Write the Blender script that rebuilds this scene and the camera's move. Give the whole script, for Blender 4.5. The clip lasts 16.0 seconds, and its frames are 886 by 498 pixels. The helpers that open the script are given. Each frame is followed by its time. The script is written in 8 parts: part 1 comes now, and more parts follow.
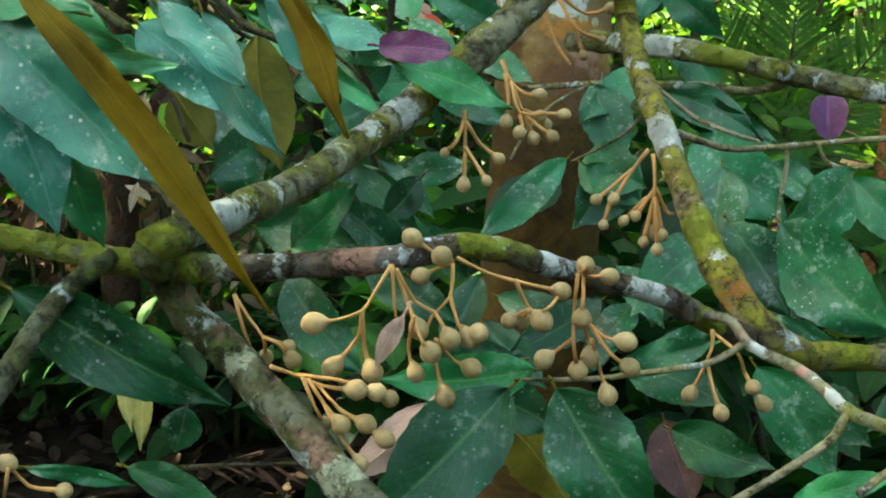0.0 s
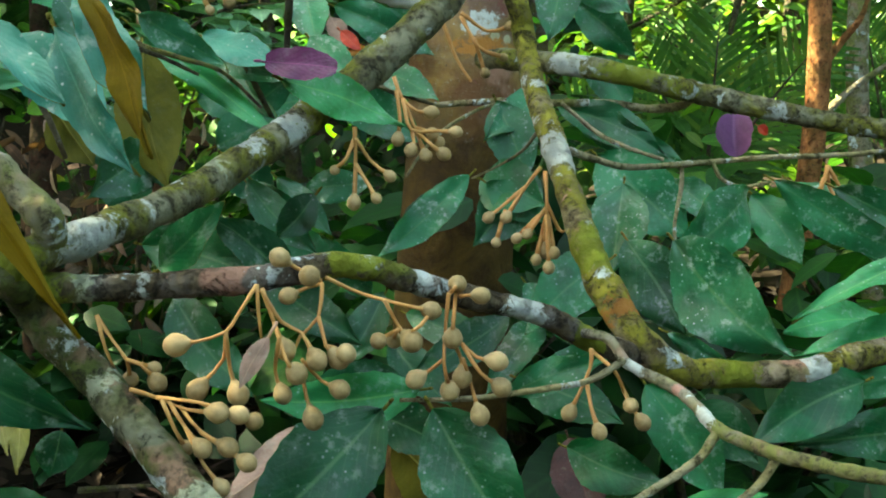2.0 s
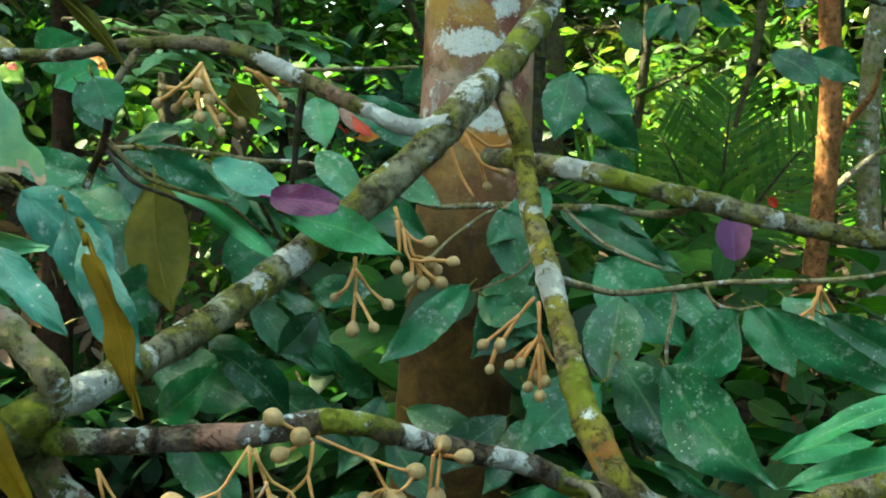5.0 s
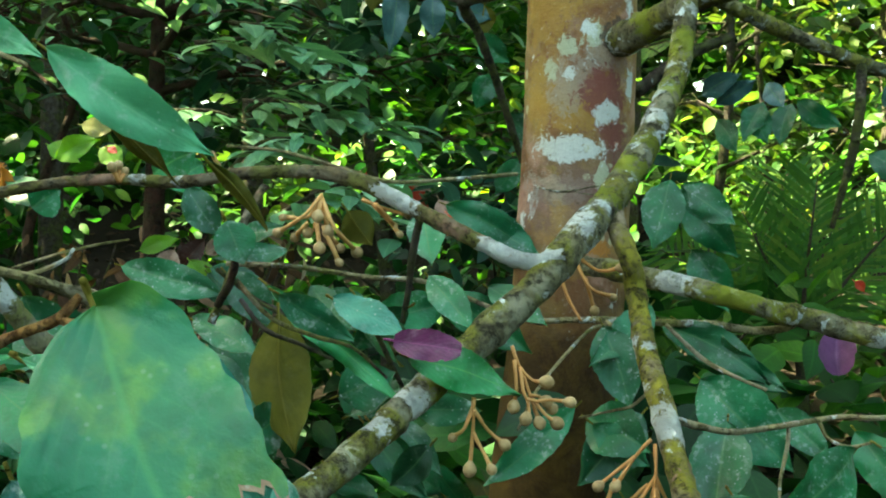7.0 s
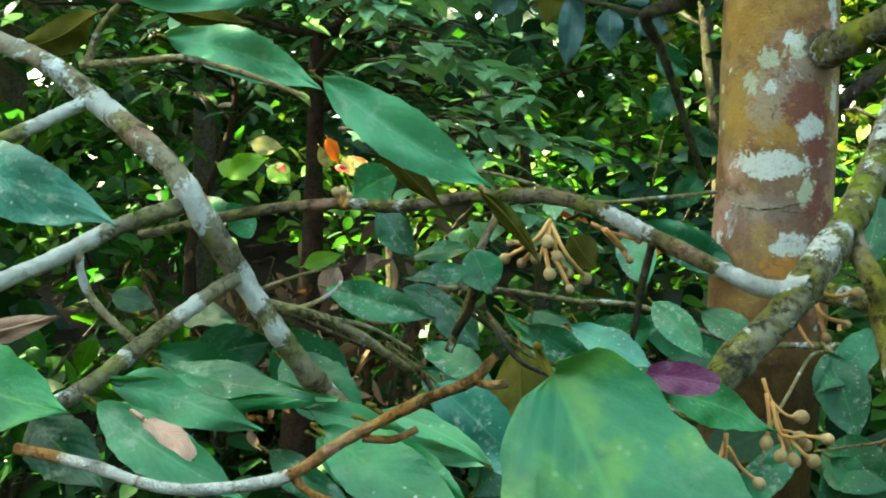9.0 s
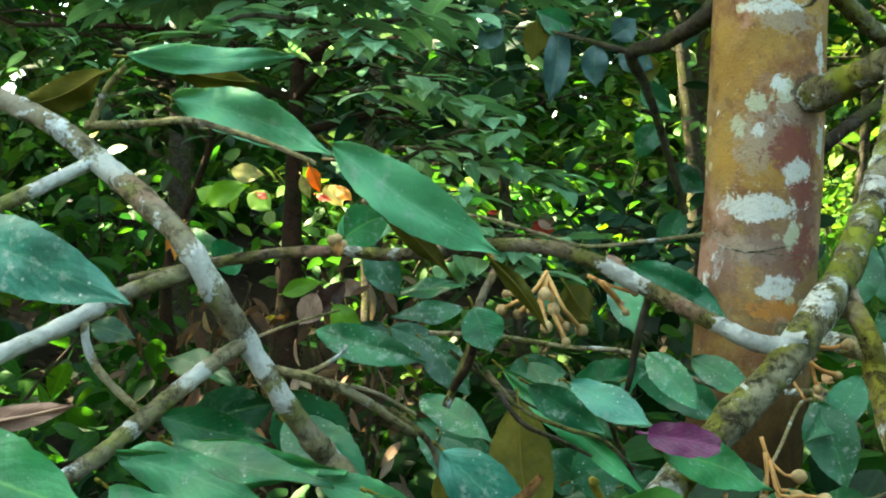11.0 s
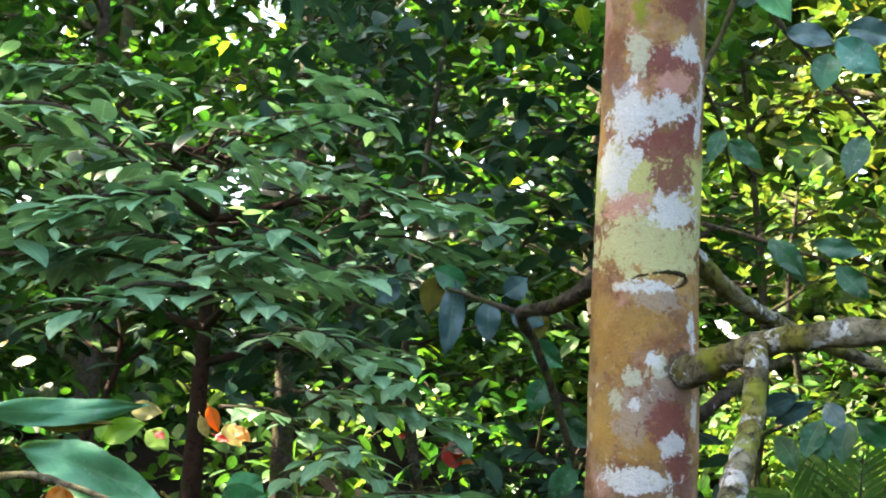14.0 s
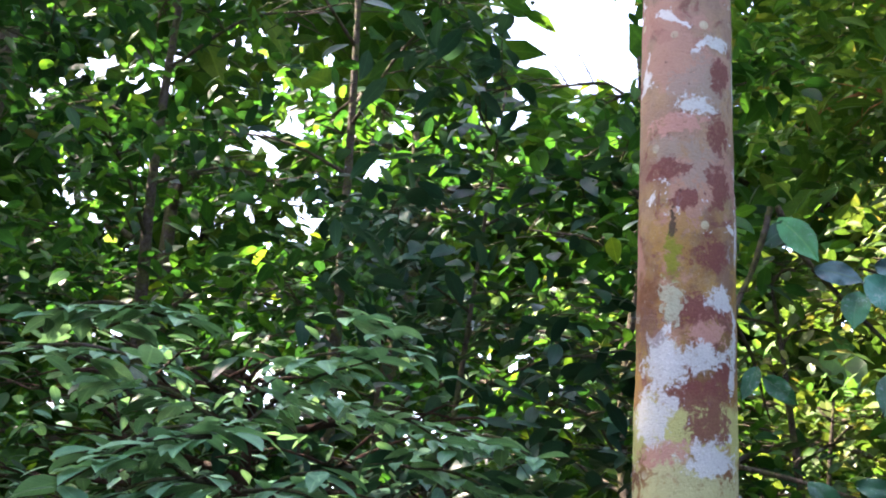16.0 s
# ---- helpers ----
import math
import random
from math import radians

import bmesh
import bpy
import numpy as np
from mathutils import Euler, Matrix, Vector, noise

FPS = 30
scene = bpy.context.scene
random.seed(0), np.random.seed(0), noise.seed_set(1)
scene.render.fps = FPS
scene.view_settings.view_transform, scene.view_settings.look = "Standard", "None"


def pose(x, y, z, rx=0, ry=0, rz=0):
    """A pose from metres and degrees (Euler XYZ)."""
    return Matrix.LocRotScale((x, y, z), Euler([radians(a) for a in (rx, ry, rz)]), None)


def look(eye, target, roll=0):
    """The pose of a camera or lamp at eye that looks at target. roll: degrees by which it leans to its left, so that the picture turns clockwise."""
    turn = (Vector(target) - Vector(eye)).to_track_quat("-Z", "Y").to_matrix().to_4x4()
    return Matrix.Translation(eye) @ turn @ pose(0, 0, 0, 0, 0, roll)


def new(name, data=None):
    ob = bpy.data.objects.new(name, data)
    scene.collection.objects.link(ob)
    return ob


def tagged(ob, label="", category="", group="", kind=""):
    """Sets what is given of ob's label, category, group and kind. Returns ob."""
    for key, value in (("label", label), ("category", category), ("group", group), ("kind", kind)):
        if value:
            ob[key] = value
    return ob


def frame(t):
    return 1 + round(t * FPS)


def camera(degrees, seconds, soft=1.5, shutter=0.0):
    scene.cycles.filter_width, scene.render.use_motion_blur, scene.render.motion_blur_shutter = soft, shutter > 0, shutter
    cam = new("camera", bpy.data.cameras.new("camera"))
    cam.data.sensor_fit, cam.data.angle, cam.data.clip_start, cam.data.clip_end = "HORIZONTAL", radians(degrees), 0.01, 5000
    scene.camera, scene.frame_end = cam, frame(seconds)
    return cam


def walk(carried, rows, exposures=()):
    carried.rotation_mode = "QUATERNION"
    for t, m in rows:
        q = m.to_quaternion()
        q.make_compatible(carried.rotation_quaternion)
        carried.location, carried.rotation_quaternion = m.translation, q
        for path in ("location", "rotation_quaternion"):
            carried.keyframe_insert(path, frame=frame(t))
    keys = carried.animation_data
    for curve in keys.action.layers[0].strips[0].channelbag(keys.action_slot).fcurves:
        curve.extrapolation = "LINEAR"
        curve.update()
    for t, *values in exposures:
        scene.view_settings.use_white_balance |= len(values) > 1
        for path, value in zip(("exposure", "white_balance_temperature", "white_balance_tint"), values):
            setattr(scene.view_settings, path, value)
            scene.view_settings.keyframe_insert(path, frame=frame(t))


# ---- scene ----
cam = camera(43.1, 16.0, soft=2.0)
PATH = [
    (0, (0.0537, 0.0360, 1.2781), (-0.0163, 2.0153, 0.9993), -2.95),
    (0.5, (0.0649, 0.0369, 1.2764), (0.0274, 2.0204, 1.0222), -2.61),
    (1, (0.0779, 0.0430, 1.2755), (0.0637, 2.0261, 1.0161), -2.71),
    (1.5, (0.0857, 0.0400, 1.2764), (0.0967, 2.0234, 1.0192), -2.58),
    (2, (0.0976, 0.0435, 1.2774), (0.1331, 2.0266, 1.0205), -2.63),
    (2.5, (0.1092, 0.0419, 1.2810), (0.1559, 2.0267, 1.0388), -2.82),
    (3, (0.1154, 0.0416, 1.2861), (0.1771, 2.0267, 1.0501), -2.51),
    (3.5, (0.1188, 0.0416, 1.2963), (0.1869, 2.0288, 1.0813), -2.58),
    (6, (0.1107, 0.0073, 1.4064), (0.0846, 2.0015, 1.2561), -0.36),
    (6.5, (0.0952, 0.0104, 1.4247), (0.0622, 2.0070, 1.3116), -0.24),
    (7, (0.0712, 0.0120, 1.4409), (-0.0357, 2.0070, 1.3494), -0.48),
    (7.5, (0.0427, 0.0084, 1.4509), (-0.1503, 1.9975, 1.3728), -0.66),
    (8, (0.0173, 0.0103, 1.4571), (-0.2489, 1.9915, 1.3956), -0.75),
    (8.5, (-0.0040, 0.0239, 1.4567), (-0.3149, 1.9984, 1.3888), -1.02),
    (8.7, (-0.0191, 0.0289, 1.4560), (-0.3418, 2.0014, 1.3835), -0.83),
    (10.8, (-0.0780, 0.0339, 1.4876), (-0.3690, 2.0120, 1.4395), -0.29),
    (11, (-0.0655, 0.0332, 1.4920), (-0.3361, 2.0143, 1.4481), -0.20),
    (11.5, (-0.0331, 0.0298, 1.5040), (-0.2375, 2.0193, 1.4943), -0.04),
    (12, (-0.0080, 0.0264, 1.5228), (-0.1401, 2.0217, 1.5573), 0.53),
    (12.5, (0.0058, 0.0168, 1.5511), (-0.0716, 2.0118, 1.6694), 1.10),
    (13, (0.0056, 0.0038, 1.5726), (-0.0988, 1.9912, 1.7710), 1.22),
    (13.5, (0.0022, -0.0027, 1.5869), (-0.1281, 1.9770, 1.8391), 0.83),
    (14, (-0.0011, -0.0096, 1.6023), (-0.1390, 1.9623, 1.9067), 0.56),
    (14.5, (-0.0019, -0.0206, 1.6214), (-0.1357, 1.9393, 1.9970), 0.57),
    (15, (-0.0003, -0.0350, 1.6386), (-0.1362, 1.9019, 2.1178), 1.17),
    (15.5, (-0.0058, -0.0489, 1.6534), (-0.1647, 1.8679, 2.2016), 1.45),
    (16, (-0.0122, -0.0664, 1.6740), (-0.1992, 1.8184, 2.3163), 1.05),
]
walk(cam, [(t, look(eye, target, roll)) for t, eye, target, roll in PATH],
     [(0, 4.24, 8750, -10), (7, 4.10, 8600, -17), (8.5, 4.17, 8900, -16), (11, 4.24, 8900, -12), (12.5, 4.28, 8200, 0), (13.5, 4.24, 7900, 10), (14.5, 4.26, 7600, 21), (16, 3.88, 7000, 30)])

# ---- light ----
world = bpy.data.worlds.new("sky")
world.use_nodes = True
scene.world = world
wn = world.node_tree.nodes
sky = wn.new("ShaderNodeTexSky")
sky.sky_type, sky.sun_disc = "NISHITA", False
sky.sun_elevation, sky.sun_rotation = radians(56), radians(-78)
sky.air_density, sky.dust_density, sky.ozone_density = 1.0, 2.5, 1.0
wn["Background"].inputs["Strength"].default_value = 0.10
world.node_tree.links.new(sky.outputs[0], wn["Background"].inputs["Color"])

sun_data = bpy.data.lights.new("sun", "SUN")
sun_data.energy, sun_data.angle, sun_data.color = 5.0, radians(0.6), (1.0, 0.93, 0.80)
sun = new("sun", sun_data)
SUN_AZ, SUN_EL = radians(-78), radians(56)
sun_way = Vector((math.sin(SUN_AZ) * math.cos(SUN_EL), math.cos(SUN_AZ) * math.cos(SUN_EL), math.sin(SUN_EL)))
sun.matrix_world = look(sun_way * 30, (0, 0, 0))


# ---- materials ----
class Mat:
    """A small builder for node materials."""

    def __init__(self, name):
        self.mat = bpy.data.materials.new(name)
        self.mat.use_nodes = True
        self.t = self.mat.node_tree
        self.bsdf = self.t.nodes["Principled BSDF"]
        self.out = self.t.nodes["Material Output"]
        self.coord = self.t.nodes.new("ShaderNodeTexCoord")

    def link(self, a, b):
        self.t.links.new(a, b)

    def set(self, node, key, value):
        if hasattr(value, "links"):
            self.link(value, node.inputs[key])
        else:
            node.inputs[key].default_value = (*value, 1) if hasattr(value, "__len__") and len(value) == 3 else value

    def noise(self, scale, detail=4.0, rough=0.55, coord=None, distort=0.0):
        n = self.t.nodes.new("ShaderNodeTexNoise")
        n.inputs["Scale"].default_value, n.inputs["Detail"].default_value = scale, detail
        n.inputs["Roughness"].default_value, n.inputs["Distortion"].default_value = rough, distort
        self.link(coord or self.coord.outputs["Object"], n.inputs["Vector"])
        return n.outputs["Fac"]

    def cells(self, scale, coord=None, out="Distance"):
        n = self.t.nodes.new("ShaderNodeTexVoronoi")
        n.inputs["Scale"].default_value = scale
        self.link(coord or self.coord.outputs["Object"], n.inputs["Vector"])
        return n.outputs[out]

    def ramp(self, fac, *stops):
        n = self.t.nodes.new("ShaderNodeValToRGB")
        e = n.color_ramp.elements
        while len(e) < len(stops):
            e.new(0.5)
        for el, (pos, col) in zip(e, stops):
            el.position = pos
            el.color = (*col, 1) if hasattr(col, "__len__") else (col, col, col, 1)
        self.link(fac, n.inputs["Fac"])
        return n.outputs["Color"]

    def mix(self, fac, a, b, mode="MIX"):
        n = self.t.nodes.new("ShaderNodeMix")
        n.data_type, n.blend_type = "RGBA", mode
        for key, v in ((0, fac), (6, a), (7, b)):
            if hasattr(v, "links"):
                self.link(v, n.inputs[key])
            else:
                n.inputs[key].default_value = (*v, 1) if hasattr(v, "__len__") else v
        return n.outputs[2]

    def maths(self, op, a, b=0.0, c=0.0):
        n = self.t.nodes.new("ShaderNodeMath")
        n.operation = op
        for i, v in enumerate((a, b, c)):
            self.set(n, i, v)
        return n.outputs[0]

    def bump(self, height, strength, distance):
        n = self.t.nodes.new("ShaderNodeBump")
        n.inputs["Strength"].default_value, n.inputs["Distance"].default_value = strength, distance
        self.link(height, n.inputs["Height"])
        self.link(n.outputs[0], self.bsdf.inputs["Normal"])

    def finish(self, colour, rough=0.5, through_light=0.0, through_colour=None, spec=0.5):
        self.set(self.bsdf, "Base Color", colour if hasattr(colour, "links") else (*colour, 1))
        self.set(self.bsdf, "Roughness", rough)
        self.bsdf.inputs["Specular IOR Level"].default_value = spec
        if through_light:
            tr = self.t.nodes.new("ShaderNodeBsdfTranslucent")
            self.set(tr, "Color", through_colour if through_colour is not None else colour)
            mx = self.t.nodes.new("ShaderNodeMixShader")
            mx.inputs[0].default_value = through_light
            self.link(self.bsdf.outputs[0], mx.inputs[1])
            self.link(tr.outputs[0], mx.inputs[2])
            self.link(mx.outputs[0], self.out.inputs["Surface"])
        return self.mat


def leaf_material(name, dark, light, spots=0.0, rough=0.36, rib=(0.09, 0.20, 0.07), through_light=0.22, glow=None, spec=0.42, mottle=0.0):
    """A blade with paler ribs, blotches of two sizes and, on old leaves, pale crusts."""
    m = Mat(name)
    uv = m.coord.outputs["UV"]
    info = m.t.nodes.new("ShaderNodeObjectInfo")
    sep = m.t.nodes.new("ShaderNodeSeparateXYZ")
    m.link(uv, sep.inputs[0])
    across = m.maths("ABSOLUTE", m.maths("SUBTRACT", sep.outputs["X"], 0.5))
    # side ribs run forward from the midrib
    slant = m.maths("SUBTRACT", m.maths("MULTIPLY", sep.outputs["Y"], m.maths("ADD", 7.0, m.maths("MULTIPLY", info.outputs["Random"], 5.0))), m.maths("MULTIPLY", across, 7.0))
    ribs = m.maths("PINGPONG", slant, 0.5)
    rib_line = m.ramp(ribs, (0.0, 0.9), (0.09, 0.0))
    mid = m.ramp(across, (0.008, 1.0), (0.030, 0.0))
    blotch = m.noise(28.0, 5.0, 0.6)
    fine = m.noise(240.0, 3.0, 0.6)
    tone = m.maths("ADD", m.maths("MULTIPLY", blotch, 0.70), m.maths("MULTIPLY", info.outputs["Random"], 0.55))
    colour = m.mix(m.ramp(tone, (0.28, 0.0), (0.95, 1.0)), dark, light)
    colour = m.mix(m.maths("MULTIPLY", fine, 0.25), colour, light)
    if mottle:
        sick = m.ramp(m.noise(30.0, 4.0, 0.6), (0.52, 0.0), (0.62, 1.0))
        colour = m.mix(m.maths("MULTIPLY", sick, mottle), colour, (0.20, 0.40, 0.035))
    stain = m.ramp(m.noise(16.0, 6.0, 0.7, distort=0.8), (0.40, 1.0), (0.56, 0.0))
    colour = m.mix(m.maths("MULTIPLY", stain, 0.6), colour, tuple(c * 0.5 for c in dark))
    colour = m.mix(m.maths("MULTIPLY", m.maths("MULTIPLY", rib_line, m.ramp(blotch, (0.35, 0.2), (0.65, 1.0))), 0.30), colour, rib)
    colour = m.mix(m.maths("MULTIPLY", mid, 0.50), colour, rib)
    if spots:
        crust = m.maths("MULTIPLY", m.ramp(m.noise(95.0, 6.0, 0.7), (0.53, 0.0), (0.64, 1.0)), m.ramp(m.noise(19.0, 3.0), (0.42, 0.0), (0.58, 1.0)))
        dots = m.ramp(m.cells(170.0), (0.10, 1.0), (0.20, 0.0))
        dots = m.maths("MULTIPLY", dots, m.ramp(m.noise(60.0, 2.0), (0.48, 0.0), (0.56, 1.0)))
        colour = m.mix(m.maths("MULTIPLY", m.maths("MAXIMUM", m.maths("MULTIPLY", crust, 0.6), dots), spots), colour, (0.42, 0.50, 0.42))
    holes = m.ramp(m.noise(45.0, 4.0, 0.7), (0.70, 0.0), (0.74, 1.0))
    colour = m.mix(m.maths("MULTIPLY", holes, 0.55), colour, (0.10, 0.065, 0.03))
    m.bump(m.maths("ADD", m.maths("MULTIPLY", ribs, 0.13), m.maths("ADD", m.maths("MULTIPLY", fine, 0.3), m.maths("MULTIPLY", blotch, 1.2))), 0.55, 0.003)
    r = m.maths("ADD", m.maths("MULTIPLY", blotch, 0.34), rough - 0.16)
    return m.finish(colour, r, through_light, glow, spec)


LEAF = {
    "green": leaf_material("leaf_green", (0.002, 0.040, 0.018), (0.010, 0.162, 0.055), 0.60, rough=0.34, spec=0.40, glow=(0.10, 0.36, 0.03)),
    "deep": leaf_material("leaf_deep_green", (0.001, 0.028, 0.012), (0.004, 0.108, 0.033), 0.42, rough=0.36, spec=0.34, glow=(0.05, 0.28, 0.03)),
    "spotted": leaf_material("leaf_crusted", (0.0035, 0.0700, 0.0330), (0.0230, 0.210, 0.085), 0.95, rough=0.36, spec=0.42, glow=(0.12, 0.384, 0.06)),
    "bright": leaf_material("leaf_bright_green", (0.010, 0.155, 0.054), (0.046, 0.350, 0.115), 0.75, rough=0.36, rib=(0.216, 0.504, 0.12), through_light=0.3, glow=(0.168, 0.552, 0.06)),
    "teal": leaf_material("leaf_teal_crusted", (0.012, 0.120, 0.085), (0.050, 0.270, 0.190), 1.0, rough=0.36, rib=(0.10, 0.30, 0.20), glow=(0.08, 0.34, 0.12)),
    "gold": leaf_material("leaf_golden_underside", (0.058, 0.038, 0.002), (0.128, 0.083, 0.004), 0.0, rough=0.7, rib=(0.20, 0.12, 0.01), through_light=0.20, glow=(0.26, 0.17, 0.006), spec=0.08),
    # lighter copy of the green leaf, with sunlight put into its colour
    "pale": leaf_material("leaf_pale_green", (0.036, 0.230, 0.105), (0.100, 0.420, 0.205), 0.70, rough=0.40, rib=(0.22, 0.52, 0.26), through_light=0.4, glow=(0.26, 0.62, 0.24)),
    "mottled": leaf_material("leaf_mottled", (0.006, 0.115, 0.052), (0.028, 0.235, 0.098), 0.20, rough=0.36, rib=(0.07, 0.30, 0.09), through_light=0.3, glow=(0.12, 0.42, 0.07), mottle=0.38),
    # bright yellow-green that carries the glow of backlit leaves in its colour
    "lime": leaf_material("leaf_yellow_green", (0.100, 0.260, 0.015), (0.240, 0.430, 0.040), 0.1, rough=0.45, rib=(0.3, 0.5, 0.1), through_light=0.45, glow=(0.45, 0.75, 0.05)),
    "blue": leaf_material("leaf_blue_green", (0.026, 0.085, 0.085), (0.070, 0.170, 0.170), 0.2, rough=0.34),
    "purple": leaf_material("leaf_purple", (0.085, 0.006, 0.050), (0.160, 0.016, 0.100), 0.1, rough=0.5, rib=(0.24, 0.04, 0.15), through_light=0.08),
    "violet": leaf_material("leaf_violet", (0.12, 0.035, 0.125), (0.22, 0.085, 0.21), 0.1, rough=0.6, rib=(0.24, 0.08, 0.22), through_light=0.15, glow=(0.3, 0.08, 0.3)),
    "dry": leaf_material("leaf_dry_pink", (0.24, 0.135, 0.100), (0.44, 0.265, 0.205), 0.2, rough=0.7, rib=(0.48, 0.29, 0.19), through_light=0.12),
    "yellow": leaf_material("leaf_yellow", (0.20, 0.17, 0.03), (0.40, 0.35, 0.08), 0.3, rough=0.55, rib=(0.45, 0.38, 0.12)),
    "red": leaf_material("leaf_red_brown", (0.03, 0.005, 0.004), (0.06, 0.011, 0.0075), 0.1, rough=0.5, rib=(0.1, 0.025, 0.015)),
    "orange": leaf_material("leaf_orange", (0.36, 0.13, 0.01), (0.52, 0.24, 0.02), 0.1, rough=0.55, rib=(0.5, 0.25, 0.08), through_light=0.4, glow=(0.9, 0.3, 0.04)),
    "scarlet": leaf_material("leaf_scarlet", (0.45, 0.03, 0.02), (0.62, 0.07, 0.03), 0.0, rough=0.5, rib=(0.6, 0.2, 0.1), through_light=0.3, glow=(0.9, 0.08, 0.04)),
}
UNDER = leaf_material("leaf_underside", (0.050, 0.048, 0.006), (0.125, 0.112, 0.014), 0.05, rough=0.7, rib=(0.15, 0.12, 0.02), through_light=0.20, glow=(0.17, 0.19, 0.018), spec=0.12)


WITHERED = leaf_material("leaf_withered_rim", (0.22, 0.13, 0.07), (0.50, 0.38, 0.26), 0.3, rough=0.7, rib=(0.4, 0.3, 0.2), through_light=0.12)


CRUST = {
    "white": ((0.27, 0.30, 0.30), (0.66, 0.67, 0.63)),
    "pink": ((0.34, 0.165, 0.125), (0.50, 0.28, 0.225)),
    "maroon": ((0.105, 0.032, 0.029), (0.200, 0.070, 0.056)),
    "mint": ((0.28, 0.30, 0.21), (0.42, 0.43, 0.31)),
    "moss": ((0.110, 0.140, 0.012), (0.230, 0.250, 0.030)),
    "rust": ((0.280, 0.100, 0.022), (0.420, 0.190, 0.048)),
    "scar": ((0.040, 0.028, 0.020), (0.085, 0.058, 0.044)),
    "lime": ((0.33, 0.34, 0.15), (0.46, 0.46, 0.25)),
    "ochre": ((0.230, 0.125, 0.024), (0.360, 0.220, 0.052)),
    "ash": ((0.200, 0.165, 0.130), (0.330, 0.285, 0.240)),
    "plum": ((0.100, 0.052, 0.046), (0.180, 0.105, 0.090)),
}


def crust_layers(m, colour, fine, kinds=("ochre", "ash", "plum", "maroon", "pink", "lime", "mint", "white", "moss", "rust", "scar")):
    """Lays lichens and mosses over a bark where the mesh carries them, each with a ragged rim and flecks of bark."""
    rag = m.maths("ADD", m.maths("MULTIPLY", m.noise(30.0, 6.0, 0.7, distort=0.8), 0.55), m.maths("MULTIPLY", m.noise(115.0, 8.0, 0.80, distort=0.5), 0.45))
    fleck = m.ramp(m.noise(62.0, 9.0, 0.8), (0.55, 1.0), (0.66, 0.2))
    for kind in kinds:
        at = m.t.nodes.new("ShaderNodeAttribute")
        at.attribute_name = "crust_" + kind
        edge = m.maths("ADD", at.outputs["Fac"], m.maths("MULTIPLY", m.maths("SUBTRACT", rag, 0.5), 6.0))
        on = m.maths("MULTIPLY", m.ramp(edge, (0.66, 0.0), (0.88, 1.0)), fleck)
        on = m.maths("MULTIPLY", on, m.ramp(at.outputs["Fac"], (0.02, 0.0), (0.10, 1.0)))
        low, high = CRUST[kind]
        colour = m.mix(m.maths("MULTIPLY", on, 0.60 if kind in ("ochre", "ash", "plum") else 0.90), colour, m.mix(m.maths("MULTIPLY", m.maths("ADD", fine, rag), 0.5), low, high))
    return colour


def wood(name, base, streak, moss, crust, scale=1.0, moss_at=0.52, crust_at=0.60, grey=(0.20, 0.19, 0.17), rosy=0.0, bump=0.9):
    """Bark with moss, dark scurf, pinkish bands and pale lichens with ragged rims."""
    m = Mat(name)
    big = m.noise(15.0 * scale, 4.0, 0.6)
    mid = m.noise(70.0 * scale, 6.0, 0.7, distort=0.6)
    fine = m.noise(420.0 * scale, 4.0, 0.7)
    other = m.noise(23.0 * scale, 4.0, 0.62, distort=0.5)
    third = m.noise(31.0 * scale, 3.0, 0.6, distort=0.3)
    colour = m.mix(m.ramp(mid, (0.36, 0.0), (0.62, 1.0)), base, streak)
    colour = m.mix(m.maths("MULTIPLY", m.ramp(third, (0.47, 0.0), (0.58, 1.0)), 0.75), colour, grey)
    if rosy:
        colour = m.mix(m.maths("MULTIPLY", m.ramp(m.noise(17.0 * scale, 3.0), (0.58, 0.0), (0.62, 1.0)), rosy), colour, (0.34, 0.175, 0.130))
    mossy = m.maths("MULTIPLY", m.ramp(big, (moss_at - 0.06, 0.0), (moss_at + 0.04, 1.0)), m.ramp(mid, (0.36, 0.15), (0.52, 1.0)))
    colour = m.mix(m.maths("MULTIPLY", mossy, 0.92), colour, m.mix(fine, moss, tuple(c * 0.55 for c in moss)))
    edge = m.maths("ADD", other, m.maths("MULTIPLY", m.maths("SUBTRACT", fine, 0.5), 0.16))
    pale = m.ramp(edge, (crust_at - 0.008, 0.0), (crust_at + 0.02, 1.0))
    colour = m.mix(m.maths("MULTIPLY", pale, m.ramp(mid, (0.3, 0.55), (0.6, 0.95))), colour, m.mix(fine, crust, (0.60, 0.66, 0.68)))
    scurf = m.maths("MULTIPLY", m.ramp(m.noise(150.0 * scale, 5.0, 0.75), (0.53, 0.0), (0.60, 1.0)), m.ramp(third, (0.35, 1.0), (0.6, 0.25)))
    colour = m.mix(m.maths("MULTIPLY", scurf, 0.85), colour, (0.035, 0.028, 0.020))
    crack = m.ramp(m.noise(58.0 * scale, 9.0, 0.82, distort=0.4), (0.40, 1.0), (0.47, 0.0))
    colour = m.mix(m.maths("MULTIPLY", crack, 0.85), colour, tuple(c * 0.35 for c in base))
    colour = crust_layers(m, colour, fine, ("white", "pink", "mint", "moss", "rust"))
    h = m.maths("ADD", m.maths("MULTIPLY", mid, 0.9), m.maths("ADD", m.maths("MULTIPLY", fine, 0.5), m.maths("SUBTRACT", m.maths("MULTIPLY", mossy, 0.6), crack)))
    m.bump(h, bump, 0.007)
    return m.finish(colour, 0.85, spec=0.14)


